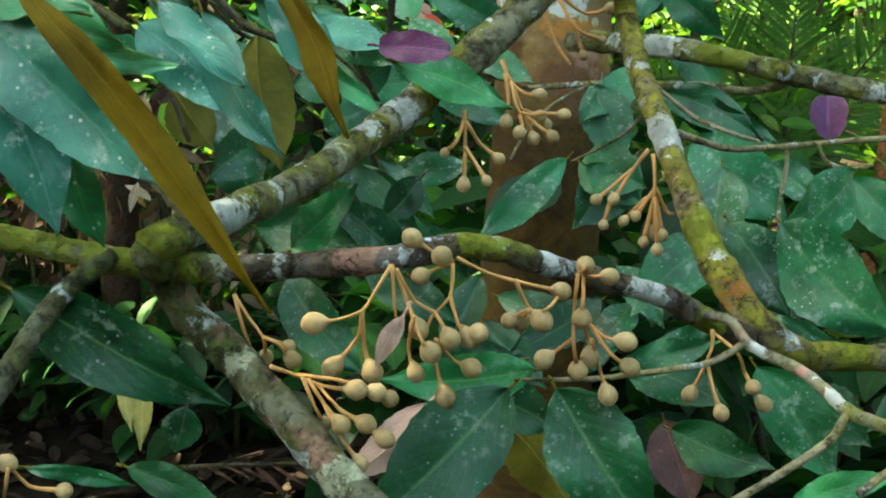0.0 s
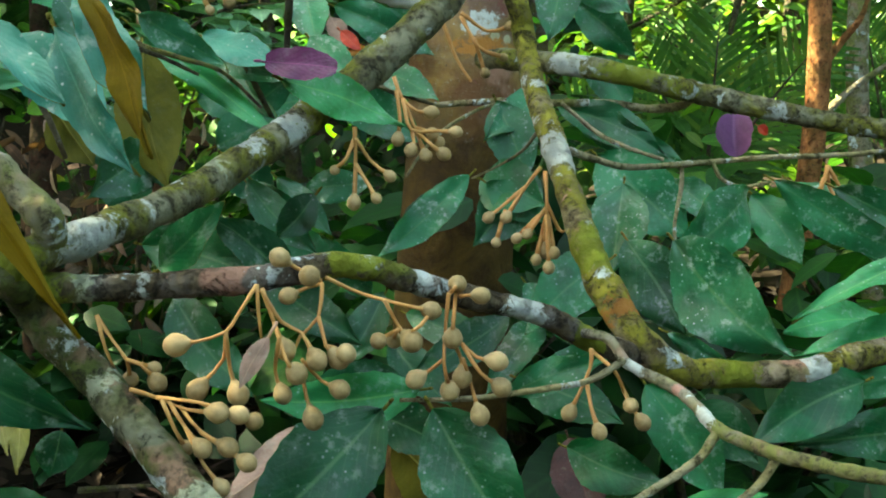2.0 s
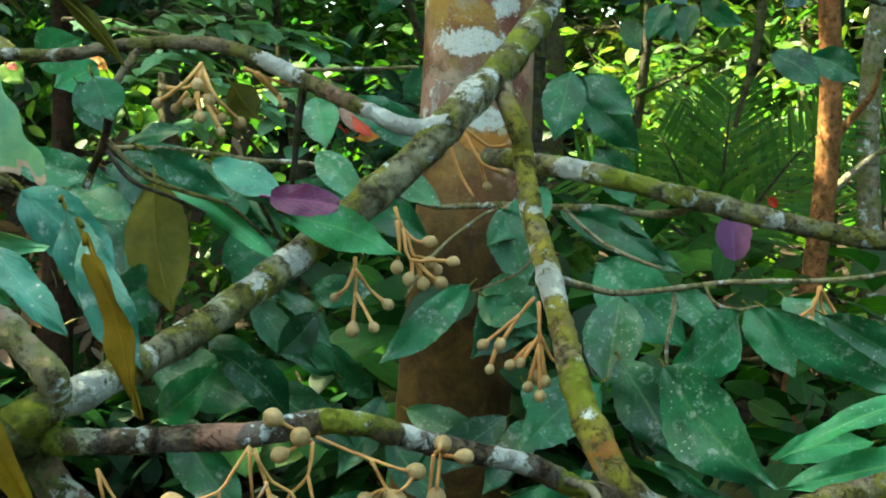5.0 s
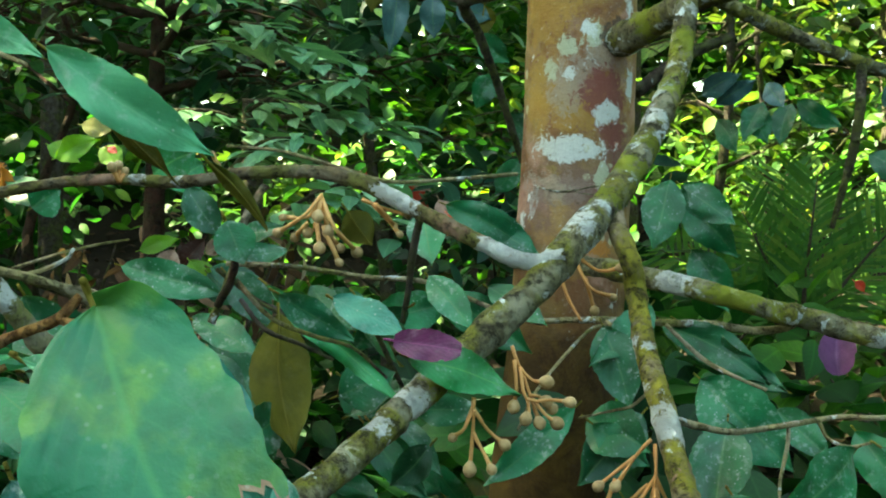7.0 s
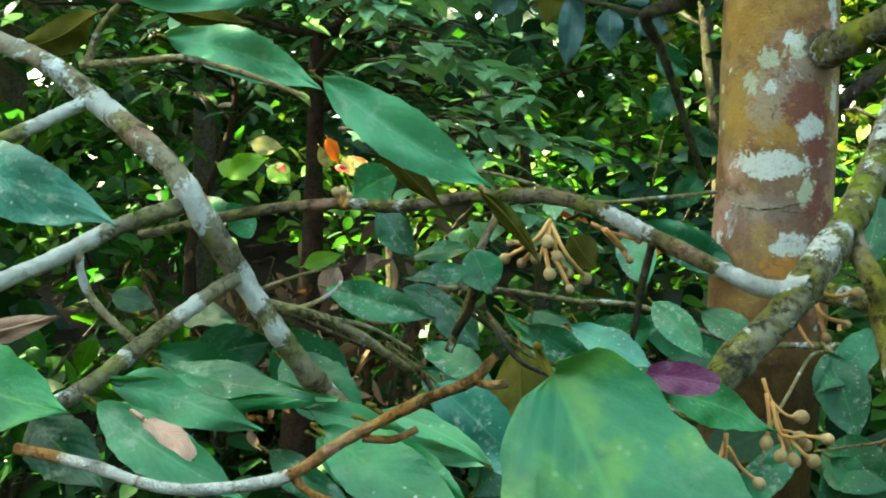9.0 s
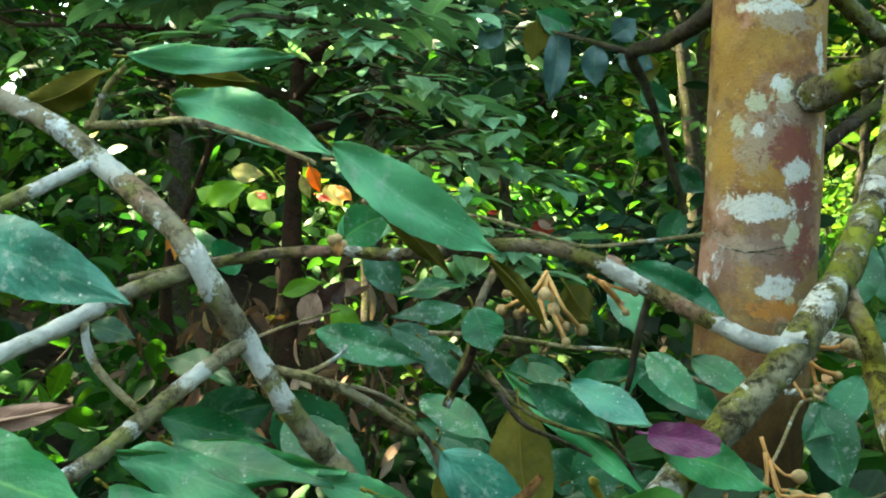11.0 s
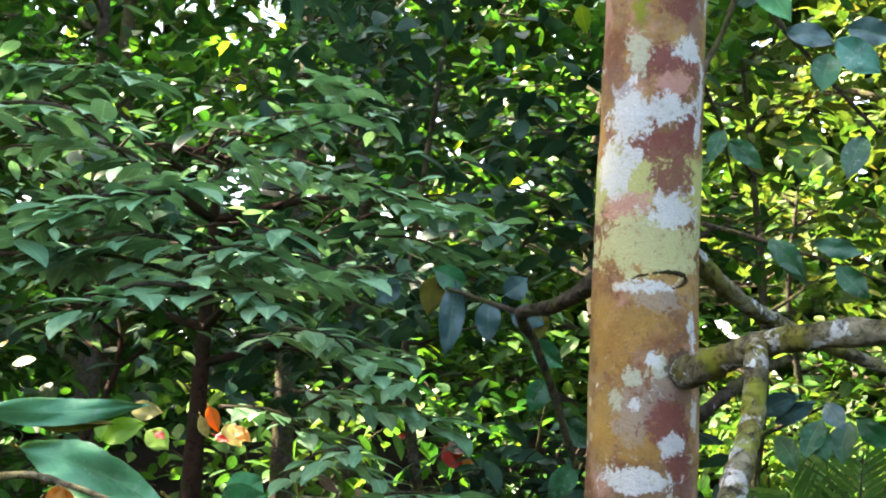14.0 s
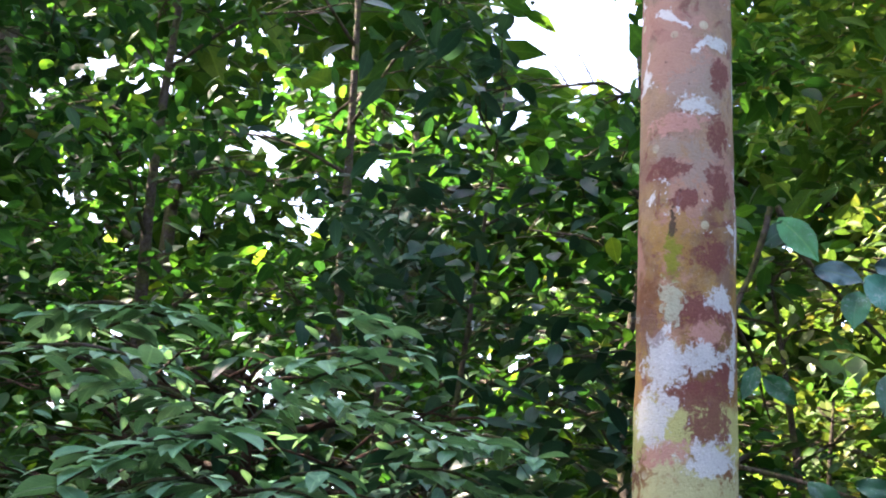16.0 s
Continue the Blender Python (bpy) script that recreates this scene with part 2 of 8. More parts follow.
BARK = wood("bark_mossy", (0.050, 0.044, 0.024), (0.170, 0.155, 0.085), (0.205, 0.200, 0.028), (0.46, 0.50, 0.48), grey=(0.235, 0.225, 0.155), moss_at=0.525, crust_at=0.600)
BARK_BOUGH = wood("bark_brown_grey", (0.034, 0.024, 0.015), (0.120, 0.090, 0.055), (0.150, 0.175, 0.018), (0.44, 0.50, 0.52), grey=(0.15, 0.13, 0.12), rosy=0.8, moss_at=0.585, crust_at=0.60)
BARK_SIDE = wood("bark_brown_olive", (0.048, 0.032, 0.018), (0.140, 0.105, 0.058), (0.165, 0.165, 0.040), (0.44, 0.48, 0.50), grey=(0.17, 0.145, 0.10), rosy=0.5, moss_at=0.53, crust_at=0.665)
BARK_MOSS = wood("bark_yellow_moss", (0.105, 0.075, 0.035), (0.230, 0.185, 0.100), (0.280, 0.255, 0.028), (0.44, 0.46, 0.42), grey=(0.27, 0.21, 0.15), rosy=0.7, moss_at=0.50, crust_at=0.620)
BARK_PALE = wood("bark_pale_lichened", (0.120, 0.100, 0.060), (0.215, 0.190, 0.120), (0.190, 0.200, 0.055), (0.46, 0.53, 0.55), grey=(0.24, 0.215, 0.17), rosy=0.4, moss_at=0.535, crust_at=0.610, bump=0.6)
BARK_GREEN = wood("bark_green_moss", (0.034, 0.034, 0.016), (0.098, 0.098, 0.050), (0.088, 0.112, 0.022), (0.300, 0.33, 0.300), grey=(0.150, 0.152, 0.110), rosy=0.5, moss_at=0.48, crust_at=0.61)
BARK_DARK = wood("bark_dark", (0.026, 0.020, 0.014), (0.070, 0.055, 0.036), (0.080, 0.090, 0.022), (0.22, 0.23, 0.20), grey=(0.07, 0.06, 0.05), crust_at=0.70)
BARK_RED = wood("bark_red_brown", (0.024, 0.0096, 0.006), (0.054, 0.0216, 0.012), (0.036, 0.03, 0.0108), (0.12, 0.096, 0.084), grey=(0.042, 0.0252, 0.0168), crust_at=0.74)
BARK_ORANGE = wood("bark_orange", (0.200, 0.070, 0.024), (0.400, 0.165, 0.064), (0.240, 0.120, 0.040), (0.50, 0.34, 0.22), grey=(0.300, 0.130, 0.055), crust_at=0.74)
TWIG_RUSSET = wood("bark_twig_russet", (0.190, 0.080, 0.018), (0.330, 0.165, 0.045), (0.230, 0.150, 0.050), (0.46, 0.46, 0.42), grey=(0.30, 0.20, 0.11), rosy=0.2, moss_at=0.64, crust_at=0.68)
TWIG = wood("bark_twig", (0.185, 0.150, 0.070), (0.310, 0.265, 0.130), (0.190, 0.190, 0.050), (0.46, 0.48, 0.46), grey=(0.28, 0.24, 0.16), rosy=0.3, moss_at=0.60, crust_at=0.60)


def trunk_material():
    """Smooth orange-brown bark with broad white, pink, maroon and yellow-green lichens."""
    m = Mat("bark_lichened")
    warp = m.noise(9.0, 4.0, 0.6)
    mid = m.noise(30.0, 5.0, 0.65)
    fine = m.noise(260.0, 4.0, 0.6)
    a = m.noise(15.0, 5.0, 0.62, distort=0.5)
    sep = m.t.nodes.new("ShaderNodeSeparateXYZ")
    m.link(m.coord.outputs["Object"], sep.inputs[0])
    high = sep.outputs["Z"]
    colour = m.mix(m.ramp(warp, (0.42, 0.0), (0.58, 1.0)), (0.145, 0.062, 0.026), (0.330, 0.200, 0.055))
    colour = m.mix(m.maths("MULTIPLY", m.ramp(mid, (0.35, 0.0), (0.7, 1.0)), 0.6), colour, (0.170, 0.078, 0.044))
    colour = m.mix(m.maths("MULTIPLY", m.ramp(m.noise(5.0, 6.0, 0.7, distort=1.0), (0.50, 0.0), (0.62, 1.0)), 0.55), colour, (0.105, 0.062, 0.030))
    film = m.ramp(m.noise(7.0, 6.0, 0.7, distort=0.7), (0.50, 0.0), (0.66, 1.0))
    colour = m.mix(m.maths("MULTIPLY", film, 0.6), colour, (0.215, 0.165, 0.050))
    veil = m.maths("MULTIPLY", m.ramp(m.noise(21.0, 8.0, 0.74, distort=0.9), (0.46, 0.0), (0.66, 1.0)), m.ramp(m.noise(4.5, 3.0), (0.40, 0.15), (0.60, 1.0)))
    colour = m.mix(m.maths("MULTIPLY", veil, 0.45), colour, (0.270, 0.215, 0.165))
    dusk = m.ramp(m.noise(10.0, 7.0, 0.72, distort=1.2), (0.52, 0.0), (0.62, 1.0))
    colour = m.mix(m.maths("MULTIPLY", dusk, 0.55), colour, (0.125, 0.066, 0.046))
    pock = m.ramp(m.noise(130.0, 4.0, 0.7), (0.60, 0.0), (0.68, 1.0))
    colour = m.mix(m.maths("MULTIPLY", pock, 0.45), colour, (0.36, 0.31, 0.25))
    bloom = m.ramp(m.noise(12.0, 7.0, 0.75), (0.54, 0.0), (0.68, 1.0))
    colour = m.mix(m.maths("MULTIPLY", bloom, 0.5), colour, (0.300, 0.190, 0.135))
    # a greyish bloom low down, and scaly pinkish bark high up
    low = m.ramp(m.maths("SUBTRACT", 1.0, m.maths("MULTIPLY", m.maths("ABSOLUTE", m.maths("SUBTRACT", high, 1.42)), 9.0)), (0.0, 0.0), (0.6, 1.0))
    colour = m.mix(m.maths("MULTIPLY", low, m.ramp(m.noise(18.0, 7.0, 0.7, distort=0.6), (0.42, 0.0), (0.60, 0.6))), colour, (0.175, 0.115, 0.090))
    top = m.ramp(m.maths("MULTIPLY", m.maths("SUBTRACT", high, 2.22), 2.5), (0.0, 0.0), (0.8, 1.0))
    colour = m.mix(m.maths("MULTIPLY", top, 0.6), colour, m.mix(m.noise(40.0, 8.0, 0.75), (0.20, 0.125, 0.085), (0.44, 0.33, 0.27)))
    scale_marks = m.ramp(m.noise(85.0, 8.0, 0.8, distort=0.5), (0.56, 0.0), (0.64, 1.0))
    colour = m.mix(m.maths("MULTIPLY", m.maths("MULTIPLY", scale_marks, top), 0.7), colour, (0.085, 0.062, 0.048))
    # shade at the foot of the trunk, painted into the bark with a ragged edge
    foot_shade = m.ramp(m.maths("ADD", m.maths("MULTIPLY", m.maths("SUBTRACT", 1.37, high), 4.0), m.maths("MULTIPLY", m.maths("SUBTRACT", m.noise(6.0, 5.0, 0.65), 0.5), 1.6)), (0.0, 0.0), (0.7, 1.0))
    colour = m.mix(m.maths("MULTIPLY", foot_shade, 0.92), colour, m.mix(m.ramp(m.noise(13.0, 8.0, 0.75, distort=1.3), (0.40, 0.0), (0.62, 1.0)), m.mix(mid, (0.006, 0.004, 0.002), (0.030, 0.014, 0.005)), m.mix(m.noise(48.0, 5.0, 0.7), (0.030, 0.023, 0.004), (0.095, 0.050, 0.010))))
    # maroon and pinkish plates are commoner higher up
    lift = m.ramp(m.maths("MULTIPLY", m.maths("SUBTRACT", high, 1.75), 1.2), (0.0, 0.0), (0.8, 1.0))
    plate = m.maths("ADD", m.noise(14.0, 5.0, 0.65, distort=0.8), m.maths("MULTIPLY", lift, 0.09))
    colour = m.mix(m.maths("MULTIPLY", m.maths("MULTIPLY", m.ramp(plate, (0.650, 0.0), (0.690, 1.0)), m.maths("SUBTRACT", 1.0, foot_shade)), 0.7), colour, (0.150, 0.058, 0.050))
    rosy = m.ramp(m.maths("ADD", m.noise(8.0, 4.0, 0.6), m.maths("MULTIPLY", lift, 0.06)), (0.58, 0.0), (0.64, 1.0))
    colour = m.mix(m.maths("MULTIPLY", m.maths("MULTIPLY", rosy, m.maths("SUBTRACT", 1.0, foot_shade)), 0.6), colour, (0.40, 0.22, 0.17))
    # a yellow-green belt round the trunk
    belt = m.maths("SUBTRACT", 1.0, m.maths("MULTIPLY", m.maths("ABSOLUTE", m.maths("SUBTRACT", high, 1.985)), 16.0))
    belt = m.ramp(m.maths("ADD", belt, m.maths("MULTIPLY", m.maths("SUBTRACT", mid, 0.5), 2.2)), (0.15, 0.0), (0.5, 1.0))
    colour = m.mix(m.maths("MULTIPLY", belt, 0.8), colour, (0.40, 0.42, 0.16))
    # white crusts with ragged rims
    rim = m.maths("ADD", m.maths("ADD", a, m.maths("MULTIPLY", m.maths("SUBTRACT", fine, 0.5), 0.07)), m.maths("MULTIPLY", lift, 0.045))
    white = m.maths("MULTIPLY", m.ramp(rim, (0.640, 0.0), (0.665, 1.0)), m.maths("SUBTRACT", 1.0, foot_shade))
    colour = m.mix(m.maths("MULTIPLY", white, 0.92), colour, m.mix(mid, (0.44, 0.47, 0.48), (0.62, 0.62, 0.58)))
    spot = m.maths("MULTIPLY", m.ramp(m.cells(26.0), (0.19, 1.0), (0.23, 0.0)), m.ramp(m.noise(5.0, 2.0), (0.50, 0.0), (0.56, 1.0)))
    colour = m.mix(m.maths("MULTIPLY", m.maths("MULTIPLY", spot, m.maths("SUBTRACT", 1.0, foot_shade)), 0.7), colour, (0.46, 0.45, 0.30))
    colour = crust_layers(m, colour, fine)
    dark = m.ramp(m.noise(70.0, 6.0, 0.75), (0.62, 0.0), (0.70, 1.0))
    colour = m.mix(m.maths("MULTIPLY", dark, 0.7), colour, (0.045, 0.030, 0.022))
    m.bump(m.maths("ADD", m.maths("MULTIPLY", mid, 0.8), m.maths("MULTIPLY", fine, 0.5)), 0.75, 0.005)
    return m.finish(colour, 0.80, spec=0.12)


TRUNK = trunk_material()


def plain(name, a, b, scale, rough, through_light=0.0, bump=0.3, spec=0.4):
    m = Mat(name)
    n = m.noise(scale, 5.0, 0.65)
    f = m.noise(scale * 6, 3.0, 0.6)
    info = m.t.nodes.new("ShaderNodeObjectInfo")
    tone = m.maths("ADD", m.maths("MULTIPLY", n, 0.8), m.maths("MULTIPLY", info.outputs["Random"], 0.3))
    colour = m.mix(m.ramp(tone, (0.3, 0.0), (0.8, 1.0)), a, b)
    m.bump(m.maths("ADD", n, m.maths("MULTIPLY", f, 0.5)), bump, 0.002)
    return m.finish(colour, rough, through_light, spec=spec)


FRUIT = plain("bud_tan", (0.190, 0.122, 0.050), (0.410, 0.280, 0.138), 150.0, 0.62, bump=0.25, spec=0.3)
STALK = plain("stalk_orange", (0.340, 0.140, 0.038), (0.460, 0.260, 0.095), 120.0, 0.6, bump=0.25, spec=0.3)


def cloud_material(name, stops, through_light=0.45, rough=0.45, glow=1.4):
    """Foliage in the mass: every leaf takes a tone of its own."""
    m = Mat(name)
    geo = m.t.nodes.new("ShaderNodeNewGeometry")
    tone = m.maths("ADD", m.maths("MULTIPLY", geo.outputs["Random Per Island"], 0.62), m.maths("MULTIPLY", m.ramp(m.noise(1.7, 3.0), (0.36, 0.0), (0.64, 1.0)), 0.38))
    colour = m.ramp(tone, *stops)
    sep = m.t.nodes.new("ShaderNodeSeparateXYZ")
    m.link(m.coord.outputs["UV"], sep.inputs[0])
    off = m.maths("SUBTRACT", sep.outputs["X"], 0.5)
    across = m.maths("ABSOLUTE", off)
    rib = m.ramp(across, (0.015, 0.55), (0.055, 0.0))
    slant = m.maths("PINGPONG", m.maths("SUBTRACT", m.maths("MULTIPLY", sep.outputs["Y"], 8.0), m.maths("MULTIPLY", across, 5.0)), 0.5)
    veins = m.maths("MULTIPLY", m.ramp(slant, (0.0, 0.30), (0.13, 0.0)), m.ramp(across, (0.40, 1.0), (0.49, 0.0)))
    colour = m.mix(m.maths("MAXIMUM", rib, veins), colour, m.mix(1.0, colour, (1.9, 1.7, 1.6), "MULTIPLY"))
    blotch = m.noise(34.0, 4.0, 0.65)
    colour = m.mix(m.ramp(blotch, (0.35, 0.45), (0.62, 0.0)), colour, m.mix(1.0, colour, (0.45, 0.5, 0.5), "MULTIPLY"))
    rough = m.maths("ADD", rough - 0.12, m.maths("MULTIPLY", blotch, 0.26))
    glow_colour = m.mix(1.0, colour, (glow * 1.02, glow * 1.08, glow * 0.62), "MULTIPLY")
    return m.finish(colour, rough, through_light, glow_colour, spec=0.22)


# dark to light copies of foliage; shade and sunlight are put into leaf colour
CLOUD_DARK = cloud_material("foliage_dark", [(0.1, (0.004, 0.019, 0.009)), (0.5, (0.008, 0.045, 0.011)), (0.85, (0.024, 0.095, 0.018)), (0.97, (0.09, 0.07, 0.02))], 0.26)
CLOUD_TEAL = cloud_material("foliage_teal", [(0.1, (0.005, 0.024, 0.014)), (0.5, (0.013, 0.050, 0.028)), (0.9, (0.034, 0.090, 0.055))], 0.20, 0.34)
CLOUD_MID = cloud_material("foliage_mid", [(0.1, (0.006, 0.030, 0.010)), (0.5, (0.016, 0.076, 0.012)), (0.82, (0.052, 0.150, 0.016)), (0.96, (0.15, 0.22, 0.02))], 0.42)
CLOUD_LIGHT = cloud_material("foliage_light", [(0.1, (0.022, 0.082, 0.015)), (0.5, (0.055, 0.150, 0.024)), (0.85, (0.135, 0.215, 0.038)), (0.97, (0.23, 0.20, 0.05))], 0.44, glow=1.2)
CLOUD_OLIVE = cloud_material("foliage_olive", [(0.1, (0.022, 0.060, 0.011)), (0.45, (0.050, 0.104, 0.018)), (0.8, (0.092, 0.126, 0.024)), (0.95, (0.17, 0.132, 0.03))], 0.38, glow=1.15)
# sky sheen and sunlight on the sapling's sprays are put into this colour
CLOUD_GREY = cloud_material("foliage_grey_green", [(0.1, (0.074, 0.188, 0.106)), (0.5, (0.142, 0.312, 0.174)), (0.9, (0.240, 0.400, 0.240))], 0.26, 0.38)
CLOUD_FAR = cloud_material("foliage_far", [(0.1, (0.012, 0.055, 0.012)), (0.5, (0.036, 0.115, 0.018)), (0.9, (0.110, 0.190, 0.030))], 0.40)
PALM = cloud_material("palm_green", [(0.1, (0.026, 0.092, 0.020)), (0.6, (0.066, 0.170, 0.028)), (0.95, (0.140, 0.215, 0.036))], 0.32, glow=1.1)
WITHERED_MASS = cloud_material("foliage_withered", [(0.1, (0.04, 0.020, 0.012)), (0.4, (0.11, 0.058, 0.036)), (0.75, (0.25, 0.155, 0.110)), (0.9, (0.44, 0.33, 0.26)), (0.97, (0.07, 0.13, 0.03))], 0.30, 0.7, 1.1)
# litter and soil set near black: shade on the floor is in their colour
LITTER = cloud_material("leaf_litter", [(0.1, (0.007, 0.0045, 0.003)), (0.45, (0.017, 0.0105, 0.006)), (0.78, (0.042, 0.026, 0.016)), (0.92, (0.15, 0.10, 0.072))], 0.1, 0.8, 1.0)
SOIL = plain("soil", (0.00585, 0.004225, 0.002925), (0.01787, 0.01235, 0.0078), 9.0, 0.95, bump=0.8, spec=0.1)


# ---- building helpers ----
def mesh_object(name, verts, faces, mats, parent=None, label="", slots=None, uvs=None, smooth=True, kind=""):
    me = bpy.data.meshes.new(name)
    me.from_pydata([tuple(v) for v in verts], [], [tuple(f) for f in faces])
    for mt in mats:
        me.materials.append(mt)
    if slots is not None:
        me.polygons.foreach_set("material_index", slots)
    if uvs is not None:
        layer = me.uv_layers.new(name="UVMap")
        loops = np.empty(len(me.loops), dtype=np.int32)
        me.loops.foreach_get("vertex_index", loops)
        layer.data.foreach_set("uv", np.asarray(uvs, dtype=np.float32)[loops].ravel())
    me.polygons.foreach_set("use_smooth", [smooth] * len(me.polygons))
    me.update()
    ob = new(name, me)
    if parent is not None:
        hang(ob, parent)
    return tagged(ob, label, kind=kind)


def hang(ob, parent):
    """Makes ob a part of parent where it stands."""
    ob.parent = parent
    ob.matrix_parent_inverse = whole(parent).inverted()


def whole(ob):
    """The place of an object in the world, without waiting for the scene to update."""
    if ob.parent is None:
        return ob.matrix_basis.copy()
    return whole(ob.parent) @ ob.matrix_parent_inverse @ ob.matrix_basis


def thing(name, at, label, category, group=""):
    ob = new(name)
    ob.empty_display_size = 0.1
    ob.location = at
    return tagged(ob, label, category, group)


def smooth_path(points, step):
    """Points along a smooth curve through the given ones, with the share of the way that each has gone."""
    p = [Vector(q) for q in points]
    p = [2 * p[0] - p[1], *p, 2 * p[-1] - p[-2]]
    out, where = [], []
    for i in range(1, len(p) - 2):
        n = max(2, int((p[i + 1] - p[i]).length / step))
        for k in range(n):
            u = k / n
            a, b, c, d = p[i - 1], p[i], p[i + 1], p[i + 2]
            out.append(0.5 * (2 * b + (c - a) * u + (2 * a - 5 * b + 4 * c - d) * u * u + (3 * b - a - 3 * c + d) * u ** 3))
            where.append(i - 1 + u)
    out.append(p[-2])
    where.append(len(points) - 1.0)
    return out, where


def tube(points, radii, sides=12, step=0.012, amp=0.05, seed=0.0, close=True):
    """Vertices and faces of a knobbly tube that tapers along a smooth path."""
    path, where = smooth_path(points, step)
    verts, faces = [], []
    side = None
    for i, (q, w) in enumerate(zip(path, where)):
        ahead = (path[min(i + 1, len(path) - 1)] - path[max(i - 1, 0)]).normalized()
        if side is None:
            side = ahead.orthogonal().normalized()
        side = (side - ahead * side.dot(ahead)).normalized()
        up = ahead.cross(side)
        k = min(int(w), len(radii) - 2)
        r = radii[k] + (radii[k + 1] - radii[k]) * (w - k)
        knot = 1 + amp * 1.6 * noise.noise(Vector((w * 2.3 + seed, seed * 3.1, 7.7)))
        for s in range(sides):
            a = 2 * math.pi * s / sides
            way = side * math.cos(a) + up * math.sin(a)
            rough = 1 + amp * 2.0 * noise.noise((q + way * r) * (0.55 / max(r, 0.002))) + amp * noise.noise((q + way * r) * (1.6 / max(r, 0.002))) + 0.8 * amp * noise.noise((q + way * r) * (3.6 / max(r, 0.002)))
            verts.append(q + way * (r * knot * rough))
    for i in range(len(path) - 1):
        for s in range(sides):
            a, b = i * sides + s, i * sides + (s + 1) % sides
            faces.append((a, b, b + sides, a + sides))
    if close:
        n = len(path) - 1
        verts += [path[0], path[-1]]
        for s in range(sides):
            faces.append((len(verts) - 2, (s + 1) % sides, s))
            faces.append((len(verts) - 1, n * sides + s, n * sides + (s + 1) % sides))
    return verts, faces


KINDS = ["", *CRUST]


def crusted(ob, patches):
    """Lays patches on a mesh: (place, half height, half width, which crust); where both halves are alike the patch goes all round."""
    me = ob.data
    v = np.empty(len(me.vertices) * 3)
    me.vertices.foreach_get("co", v)
    v = v.reshape(-1, 3)
    fields = {}
    for px, py, pz, tall, wide, which in patches:
        d = v - np.array((px, py, pz))
        if tall == wide:
            e = np.sqrt((d ** 2).sum(1)) / wide
        else:
            e = np.hypot(d[:, 2] / tall, np.hypot(d[:, 0], d[:, 1]) / wide)
        field = fields.setdefault(KINDS[which], np.zeros(len(v)))
        np.maximum(field, np.clip(1.8 - e, 0, 1.8), out=field)
    for kind, field in fields.items():
        me.attributes.new("crust_" + kind, "FLOAT", "POINT").data.foreach_set("value", field.astype(np.float32))
    return ob


def branch(name, parent, points, radii, mat, label="", amp=0.05, patches=()):
    v, f = tube(points, radii, 24 if max(radii) > 0.006 else 8, max(0.003, min(radii) * 0.45), amp, seed=points[0][0] * 37)
    return crusted(mesh_object(name, v, f, [mat], parent, label), patches)


